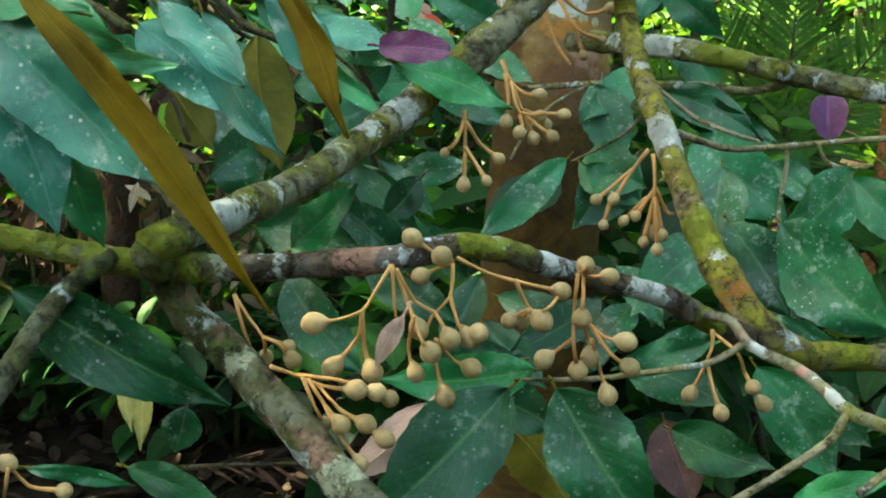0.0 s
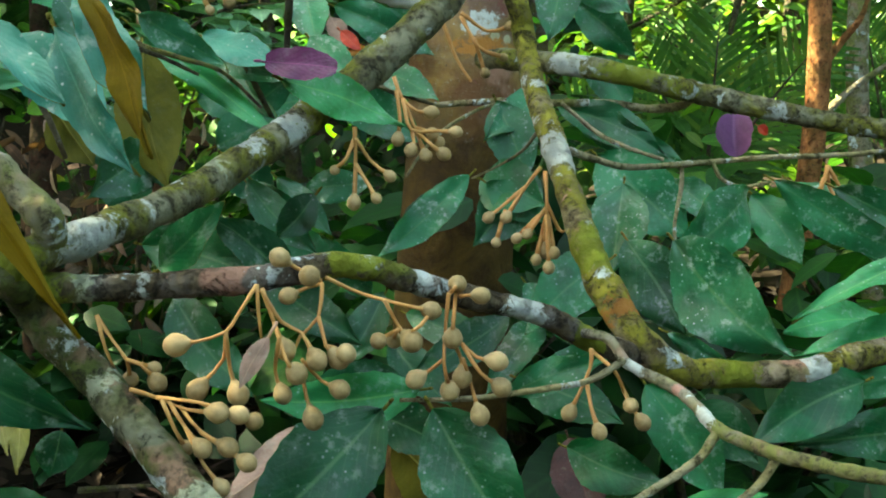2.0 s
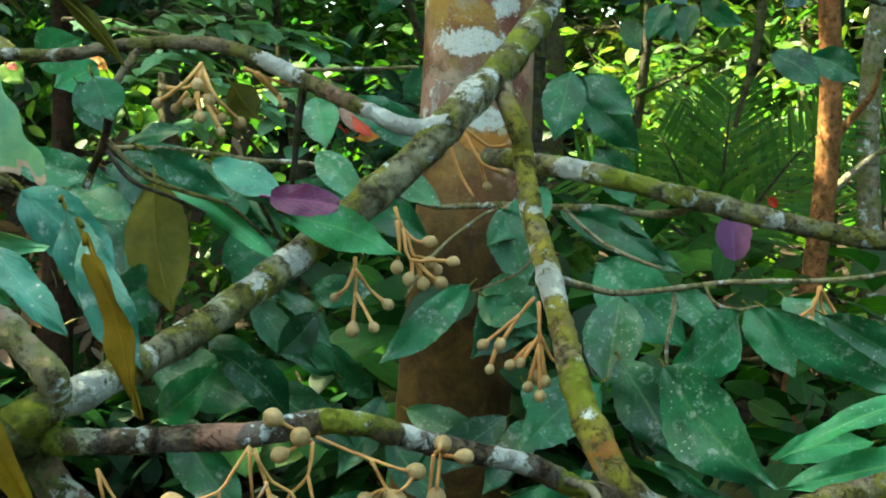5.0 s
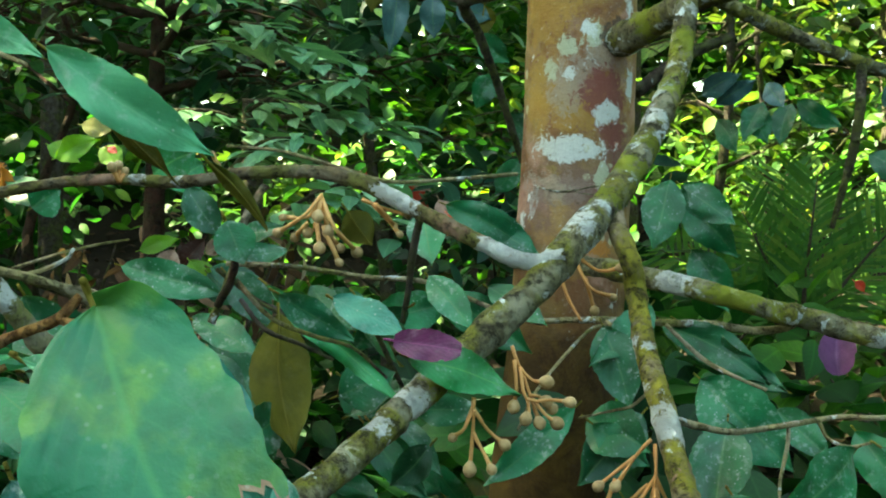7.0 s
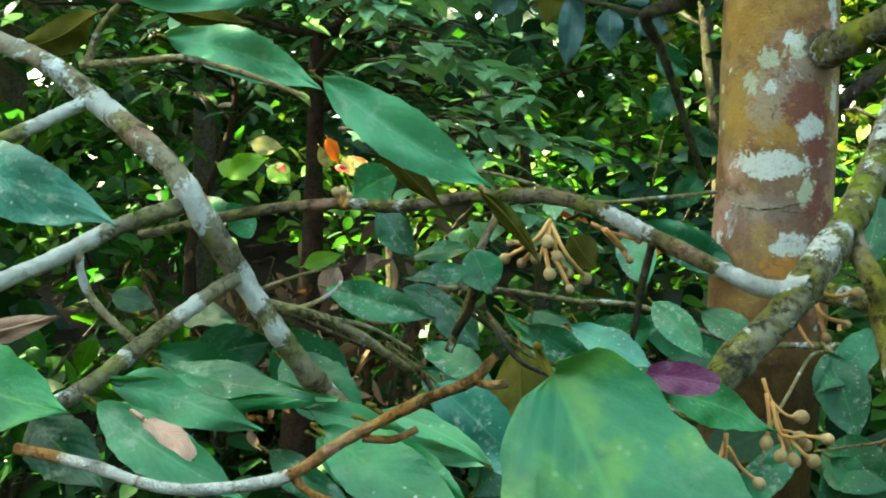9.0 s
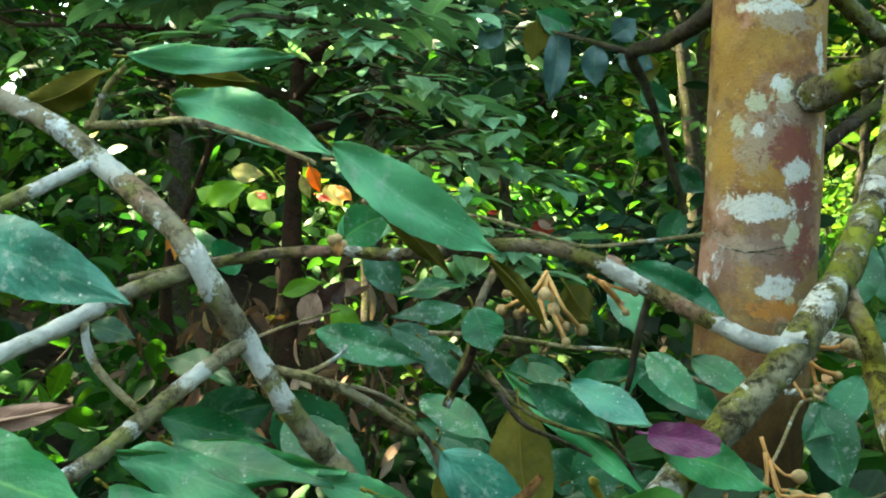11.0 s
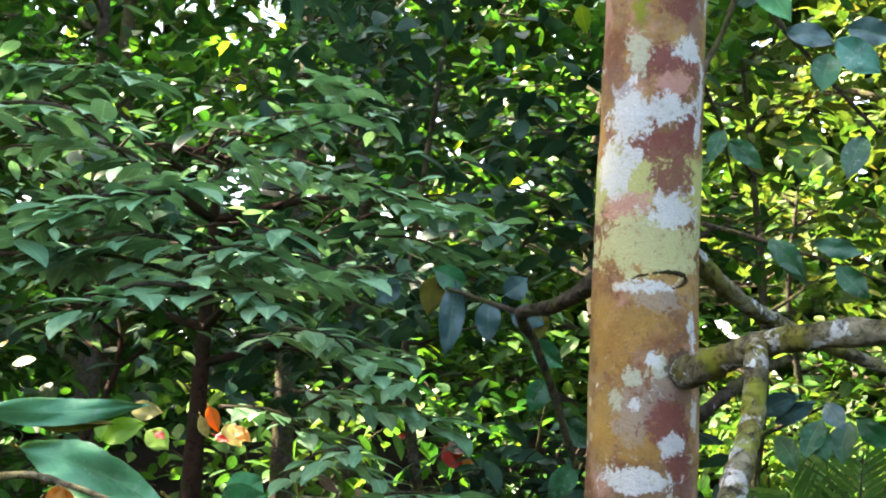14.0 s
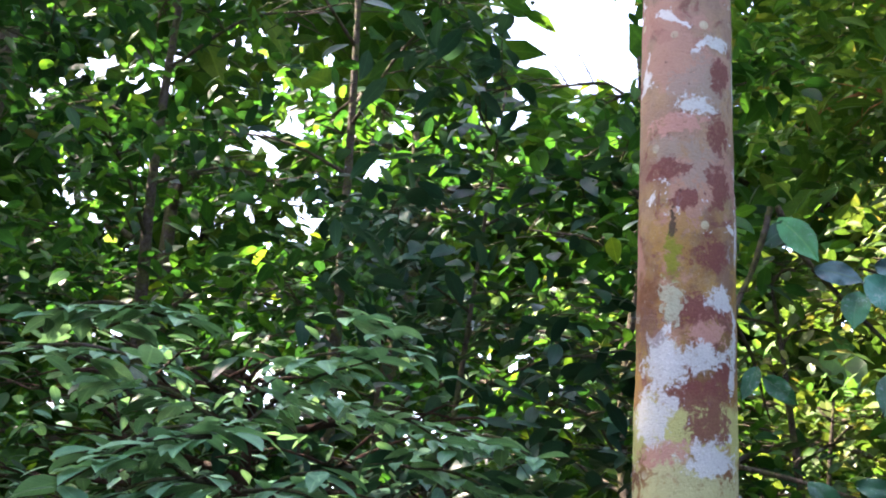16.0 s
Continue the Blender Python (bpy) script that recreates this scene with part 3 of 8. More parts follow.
def blade(length, width, bend, fold, seed, bites=0.0, rows=27, cols=11, form="pointed", cut=1.0):
    """A leaf in its own axes: x across, y along, z out of the upper face. The upper and the under face are one thin shell.
    form: pointed (with a drip tip), blunt, or broad; cut: the share of it that insects have left."""
    rnd = random.Random(seed)
    top, low, uv = [], [], []
    wave, phase, twist = rnd.uniform(0.012, 0.040), rnd.uniform(0, 6), rnd.uniform(-0.25, 0.25)
    lop, widest = rnd.uniform(-0.06, 0.06), rnd.uniform(0.36, 0.48)
    ruffle, beat = rnd.uniform(0.004, 0.014), rnd.uniform(15, 26)
    for i in range(rows):
        for j in range(cols):
            u = -1 + 2 * j / (cols - 1)
            end = cut if cut == 1.0 else cut + 0.10 * noise.noise(Vector((u * 2.6, seed, 0.3))) + 0.05 * noise.noise(Vector((u * 7.0, seed, 4.3))) + 0.02 * noise.noise(Vector((u * 21.0, seed, 1.3)))
            s = end * i / (rows - 1)
            if form == "pointed":
                half = math.sin(1.5708 * s / widest) ** 0.72 if s < widest else max(0.0, math.cos(1.5708 * (s - widest) / (1 - widest))) ** 0.92
                drip = min(1.0, max(0.0, (s - 0.78) / 0.2))
                half *= 1 - 0.42 * drip * drip * (3 - 2 * drip)
            elif form == "blunt":
                half = max(0.0, math.sin(math.pi * min(1.0, 0.03 + 0.95 * s))) ** 0.42
            else:
                half = math.sin(1.5708 * min(1.0, s / 0.46)) ** 0.34 if s < 0.46 else max(0.0, math.cos(1.5708 * (s - 0.46) / 0.54)) ** 0.85
            half = 0.5 * width * half + 0.0006
            reach = 1.0
            if bites and abs(u) > 0.6:
                reach = 1 - bites * max(0.0, noise.noise(Vector((s * 9 + seed, u * 2, 0.5))))
            x = half * u * reach * (1 + 0.025 * math.sin(9 * s * 6.28 + seed + u))
            z = -bend * length * s * s + fold * abs(x) + wave * length * math.sin(s * 11 + phase + u * 1.4) * abs(u)
            z += ruffle * length * abs(u) ** 3 * math.sin(s * beat + phase * 2 + (1.9 if u > 0 else 0.0))
            z += twist * x * s + 0.035 * length * noise.noise(Vector((s * 2.6 + seed * 1.7, u * 0.9, seed * 0.3)))
            z += 0.004 * width * abs(u) * (1 - abs(u)) * 4 * abs(math.sin(3.1416 * (9 * s - 3.2 * abs(u))))
            top.append(Vector((x + lop * length * math.sin(s * 3.1), s * length, z)))
            uv.append((0.5 + 0.5 * u, s))
    thick = 0.0005
    low = [p - Vector((0, 0, thick)) for p in top]
    verts, faces, slot = top + low, [], []
    n = rows * cols
    for i in range(rows - 1):
        withered = cut < 1.0 and i >= rows - 2
        for j in range(cols - 1):
            a = i * cols + j
            faces.append((a, a + 1, a + cols + 1, a + cols))
            slot.append(2 if withered else 0)
            faces.append((n + a, n + a + cols, n + a + cols + 1, n + a + 1))
            slot.append(2 if withered else 1)
    # a fine keel under the midrib and a short stalk
    keel, kf = tube([(0, -0.06 * length, 0.012 * length), (0, -0.01, -0.001), *[top[i * cols + cols // 2] - Vector((0, 0, 0.0022 + 0.006 * width)) for i in range(2, rows, 6)]], [0.0011 + width * 0.005] + [0.0010 + width * 0.005] * 3 + [0.0006] * 3, 6, length / 14, 0.02)
    base = len(verts)
    verts += keel
    uv += uv + [(0.5, 0.5)] * len(keel)
    faces += [tuple(base + k for k in f) for f in kf]
    slot += [1] * len(kf)
    return verts, faces, slot, uv


LEAF_SEED = [0]


def leaf(parent, base, tip, normal, width, kind="green", bend=0.1, fold=0.12, form="pointed", cut=1.0):
    LEAF_SEED[0] += 1
    b, way = Vector(base), Vector(tip) - Vector(base)
    length = way.length
    # the blade droops, so its chord is lowered back on to the tip
    own = random.Random(LEAF_SEED[0] * 7 + 1)
    fold *= own.uniform(0.5, 2.6)
    bend *= own.uniform(0.6, 1.6)
    v, f, slot, uv = blade(length, width, bend, fold, LEAF_SEED[0], 0.22 if form == "blunt" else 0.08, form=form, cut=cut, rows=27 if cut == 1.0 else 40, cols=11 if cut == 1.0 else 45)
    y = way.normalized()
    z = Vector(normal)
    z = (z - y * z.dot(y)).normalized()
    x = y.cross(z)
    m = Matrix((x, y, z)).transposed().to_4x4()
    drop = Matrix.Rotation(math.atan(bend), 4, "X")
    m = Matrix.Translation(b) @ m @ drop
    labels = {"purple": "fallen purple leaf caught on the twigs", "violet": "small violet hanging leaf", "dry": "dry pinkish-brown leaf",
              "yellow": "withered yellow leaf", "red": "dark red-brown leaf", "bright": "fresh bright green leaf",
              "spotted": "leaf with pale lichen crusts", "teal": "bluish-green leaf with white lichen spots", "orange": "orange dying leaf", "gold": "leaf showing its golden-brown underside"}
    ob = mesh_object("leaf", [m @ q for q in v], f, [LEAF[kind], UNDER if kind in ("green", "deep", "spotted", "bright", "teal", "pale", "mottled") else LEAF[kind], WITHERED], parent, labels.get(kind, ""), slot, uv)
    return ob


def ball(centre, way, r, seed):
    """A bud: a round knob, drawn out a little to its stalk and pointed at its end."""
    y = Vector(way).normalized()
    x = y.orthogonal().normalized()
    z = x.cross(y)
    verts, faces = [], []
    rows, sides = 9, 14
    for i in range(rows + 1):
        a = math.pi * i / rows
        rr = math.sin(a) * r
        h = -math.cos(a) * r
        if i >= rows - 2:
            h += 0.10 * r * (i - rows + 3) / 3
        if i <= 2:
            h -= 0.35 * r * (3 - i) / 3
            rr = max(rr, 0.28 * r)
        for k in range(sides):
            t = 2 * math.pi * k / sides
            q = 1 + 0.05 * noise.noise(Vector((math.cos(t) + seed, math.sin(t), i * 0.5)))
            verts.append(Vector(centre) + (x * math.cos(t) + z * math.sin(t)) * (rr * q) + y * h)
    for i in range(rows):
        for k in range(sides):
            a, b = i * sides + k, i * sides + (k + 1) % sides
            faces.append((a, b, b + sides, a + sides))
    return verts, faces


def fruit_cluster(parent, stems, radii, thick):
    verts, faces = [], []
    buds = []
    for k, (pts, r) in enumerate(zip(stems, radii)):
        way = Vector(pts[-1]) - Vector(pts[-2])
        end = Vector(pts[-1]) - way.normalized() * r * 0.8
        line = [Vector(p) for p in pts[:-1]] + [end]
        tip = thick * (1.35 if r else 0.8)
        rr = [thick * 1.25] + [thick * 0.95] * (len(line) - 2) + [tip]
        v, f = tube(line, rr, 8, 0.008, 0.10, seed=k * 2.7)
        faces += [tuple(len(verts) + i for i in g) for g in f]
        verts += v
        if r:
            buds.append((pts[-1], way, r))
    stalks = mesh_object("panicle", verts, faces, [STALK], parent, "hanging cluster of tan round buds on orange stalks")
    for k, (c, way, r) in enumerate(buds):
        v, f = ball(c, way, r, k * 1.3)
        mesh_object("bud", v, f, [FRUIT], stalks, "")
    return stalks


def frames_of(normals, spins):
    """Three axes for each of many leaves from their normals and a turn about them."""
    z = normals / np.linalg.norm(normals, axis=1, keepdims=True)
    h = np.stack([np.cos(spins), np.sin(spins), np.zeros_like(spins)], 1)
    y = h - (h * z).sum(1, keepdims=True) * z
    y /= np.linalg.norm(y, axis=1, keepdims=True) + 1e-9
    x = np.cross(y, z)
    return x, y, z


def unit_leaf(stations):
    """A folded leaf one long: rows of three points between the base and the tip."""
    v = [(0, 0, 0)]
    for y, w, sag in stations:
        v += [(w, y, 0.16 * w - sag), (0, y + 0.03, -sag), (-w, y, 0.16 * w - sag)]
    v.append((0, 1.0, -0.14))
    f = [(0, 1, 2), (0, 2, 3)]
    for k in range(len(stations) - 1):
        a = 1 + 3 * k
        f += [(a + 1, a, a + 3, a + 4), (a + 2, a + 1, a + 4, a + 5)]
    a = 1 + 3 * (len(stations) - 1)
    f += [(a + 1, a, a + 3), (a + 2, a + 1, a + 3)]
    v = np.array(v)
    return v, f, np.stack([0.5 + v[:, 0] / 0.44, v[:, 1]], 1)


COARSE = unit_leaf([(0.24, 0.20, 0.0), (0.60, 0.21, 0.03)])
FINE = unit_leaf([(0.10, 0.11, 0.0), (0.28, 0.20, 0.0), (0.50, 0.22, 0.01), (0.72, 0.165, 0.04), (0.90, 0.07, 0.09)])


# openings cut in the foliage to fit the camera's view: slopes to the side and upward of their line, and their share of
# the distance in radius
SKY_GAPS = np.array([
    (-0.452, 0.558, 0.0284),
    (-0.422, 0.534, 0.0153),
    (-0.224, 0.550, 0.0134),
    (-0.202, 0.462, 0.0220),
    (-0.150, 0.427, 0.0114),
    (-0.111, 0.397, 0.0150),
    (-0.290, 0.397, 0.0154),
    (-0.292, 0.473, 0.0086),
    (-0.415, 0.411, 0.0174),
    (-0.469, 0.452, 0.0124),
    (-0.266, 0.472, 0.0066),
    (-0.331, 0.587, 0.0097),
    (-0.255, 0.568, 0.0075),
    (-0.048, 0.261, 0.0144),
    (-0.253, 0.500, 0.0079),
    (-0.273, 0.409, 0.0071),
    (-0.407, 0.366, 0.0079),
    (-0.235, 0.384, 0.0057),
    (-0.253, 0.273, 0.0092),
    (-0.228, 0.257, 0.0092),
    (-0.117, 0.177, 0.0077),
    (-0.091, 0.164, 0.0071),
    (-0.266, 0.214, 0.0079),
    (-0.305, 0.241, 0.0062),
    (-0.187, 0.235, 0.0072),
    (0.035, 0.577, 0.0633),
    (-0.013, 0.579, 0.0280),
    (0.068, 0.544, 0.0296),
    (0.025, 0.677, 0.0765),
])


def sparkles():
    """Breaks the small openings up into glints of uneven size."""
    rnd = random.Random(41)
    out = []
    for a, b, r in SKY_GAPS:
        if r > 0.05:
            out.append((a, b, 1.12 * r))
            continue
        if r > 0.027:
            out.append((a, b, 0.5 * r))
        for _ in range(6):
            out.append((a + rnd.gauss(0, 1.7) * r, b + rnd.gauss(0, 1.4) * r, r * rnd.uniform(0.18, 0.50)))
    return out


GLINTS = sparkles()
# places picked to be sunlit, and the width of the shaft cleared of leaves towards the sun
SUN_SPOTS = [(1.28, 3.42, 1.36, 0.17), (1.30, 3.44, 1.66, 0.15), (0.3, 5.4, 1.4, 0.3), (1.3, 5.3, 1.6, 0.6), (1.45, 5.4, 2.0, 0.55), (1.2, 4.6, 1.3, 0.4), (2.0, 6.2, 2.0, 0.6), (0.8, 5.6, 1.9, 0.4), (1.2, 5.6, 1.3, 0.5), (0.8, 6.3, 1.2, 0.5), (1.7, 6.4, 1.8, 0.5)]


def in_sky_gap(c, extra, rng):
    """Which leaves would stand in a gap cut to fit the camera's view, or in a shaft cut for the sun."""
    out = np.zeros(len(c), dtype=bool)
    ragged = rng.uniform(0.65, 1.25, len(c))
    far = np.maximum(c[:, 1], 0.01)
    for a, b, r in GLINTS:
        off = np.hypot(c[:, 0] - a * far, c[:, 2] - 1.64 - b * far)
        out |= (c[:, 1] > 2.7) & (off < (r * far + extra * (1.0 if r > 0.02 else 0.65)) * ragged)
    way = np.array(sun_way)
    for x, y, z, r in SUN_SPOTS:
        d = c - np.array((x, y, z))
        along = d @ way
        out |= (along > 0.4) & (np.linalg.norm(d - along[:, None] * way, axis=1) < r * ragged)
    return out


def foliage(name, centres, length, mat, parent, seed, droop=0.35, flat=0.5, slim=1.0, label="", spin=None, unit=None):
    """One mesh of many small leaves at the given places."""
    rng = np.random.default_rng(seed)
    c = np.asarray(centres, dtype=np.float64)
    c = c[~in_sky_gap(c, 0.35 * length, rng)]
    n = len(c)
    spins = rng.uniform(0, 2 * np.pi, n) if spin is None else spin + rng.normal(0, 0.5, n)
    normal = np.stack([rng.normal(0, flat, n), rng.normal(0, flat, n), np.ones(n)], 1)
    x, y, z = frames_of(normal, spins)
    y = y - np.array([0, 0, 1]) * (droop * rng.uniform(0.2, 1.4, n))[:, None]
    y /= np.linalg.norm(y, axis=1, keepdims=True)
    x = np.cross(y, z)
    x /= np.linalg.norm(x, axis=1, keepdims=True)
    z = np.cross(x, y)
    size = length * rng.uniform(0.6, 1.25, n)
    u, shape, flat_uv = unit or COARSE
    k = len(u)
    v = c[:, None, :] + size[:, None, None] * (x[:, None] * (u[None, :, :1] * slim) + y[:, None] * u[None, :, 1:2] + z[:, None] * u[None, :, 2:])
    verts = v.reshape(-1, 3)
    faces = [tuple(i * k + q for q in f) for i in range(n) for f in shape]
    return mesh_object(name, verts, faces, [mat], parent, label, smooth=unit is not None, kind="stuff", uvs=np.tile(flat_uv, (n, 1)))


def ground_height(x, y):
    """The forest floor, which climbs away behind the tree."""
    rise = 0.13 * max(0.0, y - 1.5) if y < 14 else 0.13 * 12.5 + 0.03 * (y - 14)
    return rise + 0.10 * noise.noise(Vector((x * 0.5, y * 0.5, 3.0))) + 0.03 * noise.noise(Vector((x * 2.2, y * 2.2, 1.0)))


def forest_tree(name, base, height, girth, crown, leaves, length, mat, seed, label, category="tree", group="", lean=(0, 0), bark=None, limbs=9, start=0.3, droop=0.35, flat=0.5, unit=None, head=1.0):
    """A trunk, limbs that leave it all round, twigs on the limbs and leaves along the twigs. crown: the half widths of the crown."""
    rng = np.random.default_rng(seed)
    bark = bark or BARK_DARK
    b = Vector((base[0], base[1], ground_height(base[0], base[1]) - 0.05))
    root = thing(name, b, label, category, group)
    line = [b + Vector((lean[0] * s + 0.05 * rng.normal(), lean[1] * s + 0.05 * rng.normal(), height * s)) for s in (0, 0.25, 0.5, 0.75, 1.0)]
    line[0] = b
    v, f = tube(line, [girth * 1.25, girth, girth * 0.85 * head, girth * 0.6 * head, girth * 0.3 * head], 12, 0.12, 0.06, seed)
    mesh_object("trunk", v, f, [bark], root)
    path, where = smooth_path(line, 0.1)
    places = []
    for k in range(limbs):
        s = start + (1 - start) * (k + rng.uniform(0, 0.8)) / limbs
        q = path[min(len(path) - 1, int(s * (len(path) - 1)))]
        a = k * 2.4 + rng.uniform(-0.5, 0.5)
        reach = 0.55 + 0.45 * rng.random()
        wide = math.sin(math.pi * min(1.0, 0.25 + 0.75 * (s - start) / (1 - start))) * 0.6 + 0.4
        end = q + Vector((math.cos(a) * crown[0], math.sin(a) * crown[1], crown[2] * (0.25 + 0.3 * rng.random()))) * (reach * wide)
        mid = (q + end) / 2 + Vector((0.06 * rng.normal(), 0.06 * rng.normal(), 0.12 * crown[2]))
        v, f = tube([q, mid, end], [girth * 0.42 * head, girth * 0.26 * head, girth * 0.10], 7, 0.1, 0.05, seed + k)
        mesh_object("limb", v, f, [bark], root)
        tv, tf = [], []
        for j in range(7):
            u = 0.25 + 0.75 * j / 6
            o = mid.lerp(end, (u - 0.5) * 2) if u > 0.5 else q.lerp(mid, u * 2)
            ta = a + rng.uniform(-1.6, 1.6)
            tl = crown[0] * rng.uniform(0.25, 0.5)
            te = o + Vector((math.cos(ta) * tl, math.sin(ta) * tl, rng.uniform(-0.25, 0.25) * tl))
            v, f = tube([o, (o + te) / 2 + Vector((0, 0, 0.04)), te], [girth * 0.10, girth * 0.07, girth * 0.03], 5, 0.15, 0.03, j)
            tf += [tuple(len(tv) + i for i in g) for g in f]
            tv += v
            places.append((o, te))
        mesh_object("spray", tv, tf, [bark], root, kind="stuff")
    each = max(4, leaves // max(1, len(places)))
    c = []
    for o, te in places:
        u = rng.uniform(0.1, 1.08, each)[:, None]
        spread = 0.13 * crown[0] + 0.4 * length
        c.append(np.array(o)[None] * (1 - u) + np.array(te)[None] * u + rng.normal(0, 1, (each, 3)) * np.array([spread, spread, spread * 0.55]))
    foliage("crown", np.concatenate(c), length, mat, root, seed + 5, droop, flat, unit=unit)
    return root


# ---- ground ----
N = 90
gx = np.linspace(-1, 1, N)
gx = np.sign(gx) * np.abs(gx) ** 2.2 * 120
verts = [(x, y + 4, ground_height(x, y + 4)) for y in gx for x in gx]
faces = [(j * N + i, j * N + i + 1, (j + 1) * N + i + 1, (j + 1) * N + i) for j in range(N - 1) for i in range(N - 1)]
mesh_object("ground", verts, faces, [SOIL], None, "forest soil climbing gently under the trees, shade put into its colour", kind="structure")

# ---- the fruiting tree ----
tree = thing("fruiting_tree", (0.10, 1.86, -0.02), "understorey tree with lichened orange-brown trunk, mossy branches and tan buds", "tree")
v, f = tube([(0.09, 1.88, -0.1), (0.10, 1.87, 0.35), (0.135, 1.85, 0.90), (0.172, 1.85, 1.23), (0.194, 1.853, 1.55), (0.205, 1.850, 1.85), (0.216, 1.82, 2.1), (0.226, 1.79, 2.33), (0.24, 1.75, 2.7), (0.27, 1.70, 3.3), (0.30, 1.66, 4.4), (0.34, 1.62, 6.2)],
            [0.125, 0.106, 0.096, 0.092, 0.090, 0.087, 0.084, 0.082, 0.078, 0.070, 0.055, 0.02], 48, 0.012, 0.012)
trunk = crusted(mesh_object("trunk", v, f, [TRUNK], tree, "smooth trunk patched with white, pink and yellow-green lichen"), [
    (0.169, 1.766, 1.515, 0.0190, 0.0576, 1),
    (0.235, 1.773, 1.569, 0.0152, 0.0205, 1),
    (0.177, 1.767, 1.635, 0.0133, 0.0130, 1),
    (0.147, 1.781, 1.642, 0.0152, 0.0149, 4),
    (0.172, 1.770, 1.673, 0.0171, 0.0140, 4),
    (0.212, 1.766, 1.694, 0.0190, 0.0150, 4),
    (0.206, 1.766, 1.700, 0.0130, 0.0110, 1),
    (0.227, 1.769, 1.604, 0.0361, 0.0372, 3),
    (0.243, 1.778, 1.538, 0.0284, 0.0223, 3),
    (0.235, 1.773, 1.569, 0.0142, 0.0186, 1),
    (0.200, 1.762, 1.394, 0.0171, 0.0280, 1),
    (0.227, 1.770, 1.472, 0.0190, 0.0130, 4),
    (0.270, 1.799, 1.749, 0.0248, 0.0112, 1),
    (0.272, 1.805, 1.614, 0.0285, 0.0093, 1),
    (0.206, 1.761, 1.881, 0.0429, 0.1052, 8),
    (0.174, 1.748, 2.090, 0.0315, 0.0424, 1),
    (0.246, 1.764, 1.936, 0.0254, 0.0402, 1),
    (0.222, 1.744, 2.038, 0.0216, 0.0596, 3),
    (0.244, 1.757, 1.985, 0.0352, 0.0384, 3),
    (0.246, 1.737, 2.134, 0.0237, 0.0329, 2),
    (0.266, 1.738, 2.195, 0.0179, 0.0253, 1),
    (0.223, 1.727, 2.173, 0.0258, 0.0583, 3),
    (0.152, 1.772, 2.007, 0.0431, 0.0384, 1),
    (0.231, 1.738, 2.097, 0.0256, 0.0386, 1),
    (0.164, 1.768, 1.946, 0.0234, 0.0479, 2),
    (0.188, 1.732, 2.190, 0.0337, 0.0195, 4),
    (0.270, 1.759, 2.074, 0.0334, 0.0270, 3),
    (0.239, 1.691, 2.527, 0.0168, 0.0309, 1),
    (0.283, 1.697, 2.642, 0.0129, 0.0232, 1),
    (0.284, 1.703, 2.579, 0.0318, 0.0208, 3),
    (0.192, 1.723, 2.265, 0.0406, 0.0119, 5),
    (0.189, 1.712, 2.417, 0.0165, 0.0405, 3),
    (0.276, 1.708, 2.476, 0.0313, 0.0245, 3),
    (0.210, 1.699, 2.494, 0.0188, 0.0411, 2),
    (0.272, 1.718, 2.387, 0.0412, 0.0222, 3),
    # bright right rim of the trunk, its light painted as white patches
    (0.316, 1.746, 2.623, 0.1171, 0.0094, 1),
    (0.302, 1.763, 2.311, 0.0712, 0.0080, 1),
    (0.287, 1.775, 2.099, 0.0900, 0.0098, 1),
    (0.201, 1.765, 1.816, 0.0086, 0.0432, 1),
    (0.250, 1.776, 1.690, 0.0260, 0.0210, 7),
    (0.239, 1.768, 1.592, 0.0330, 0.0330, 3),
    (0.250, 1.775, 1.455, 0.0420, 0.0300, 3),
    (0.180, 1.768, 1.478, 0.0200, 0.0300, 11),
    (0.135, 1.785, 1.740, 0.0600, 0.0500, 9),
    (0.180, 1.765, 1.770, 0.0350, 0.0400, 9),
    (0.120, 1.790, 1.600, 0.0500, 0.0300, 9),
    (0.190, 1.765, 1.570, 0.0300, 0.0400, 9),
    (0.175, 1.765, 1.620, 0.0450, 0.0350, 10),
    (0.225, 1.768, 1.655, 0.0250, 0.0350, 10),
    (0.150, 1.775, 1.455, 0.0250, 0.0500, 10),
    (0.220, 1.768, 1.800, 0.0200, 0.0500, 10),
    (0.255, 1.780, 1.500, 0.0600, 0.0250, 11),
    (0.215, 1.766, 1.430, 0.0300, 0.0400, 11),
    (0.125, 1.785, 1.420, 0.0350, 0.0250, 11),
    (0.150, 1.770, 1.500, 0.0160, 0.0300, 11),
    (0.255, 1.780, 1.640, 0.0300, 0.0200, 11),
    (0.155, 1.760, 2.140, 0.0500, 0.0250, 11),
    (0.200, 1.735, 2.300, 0.0600, 0.0350, 9),
    (0.240, 1.720, 2.420, 0.0500, 0.0400, 10),
    (0.200, 1.720, 2.450, 0.0500, 0.0300, 10),
    (0.250, 1.705, 2.560, 0.0500, 0.0500, 10),
    (0.285, 1.740, 2.250, 0.0500, 0.0250, 11),
    (0.206, 1.768, 1.362, 0.0140, 0.0420, 6),
    (0.116, 1.780, 1.548, 0.0140, 0.0130, 4),
    (0.255, 1.780, 1.523, 0.0060, 0.0070, 2),
    (0.180, 1.745, 2.266, 0.0300, 0.0060, 7),
    (0.190, 1.735, 2.215, 0.0180, 0.0100, 4),
    (0.196, 1.715, 2.330, 0.0320, 0.0060, 7),
    (0.250, 1.735, 2.272, 0.0300, 0.0300, 3),
    (0.215, 1.712, 2.360, 0.0160, 0.0240, 3),
])

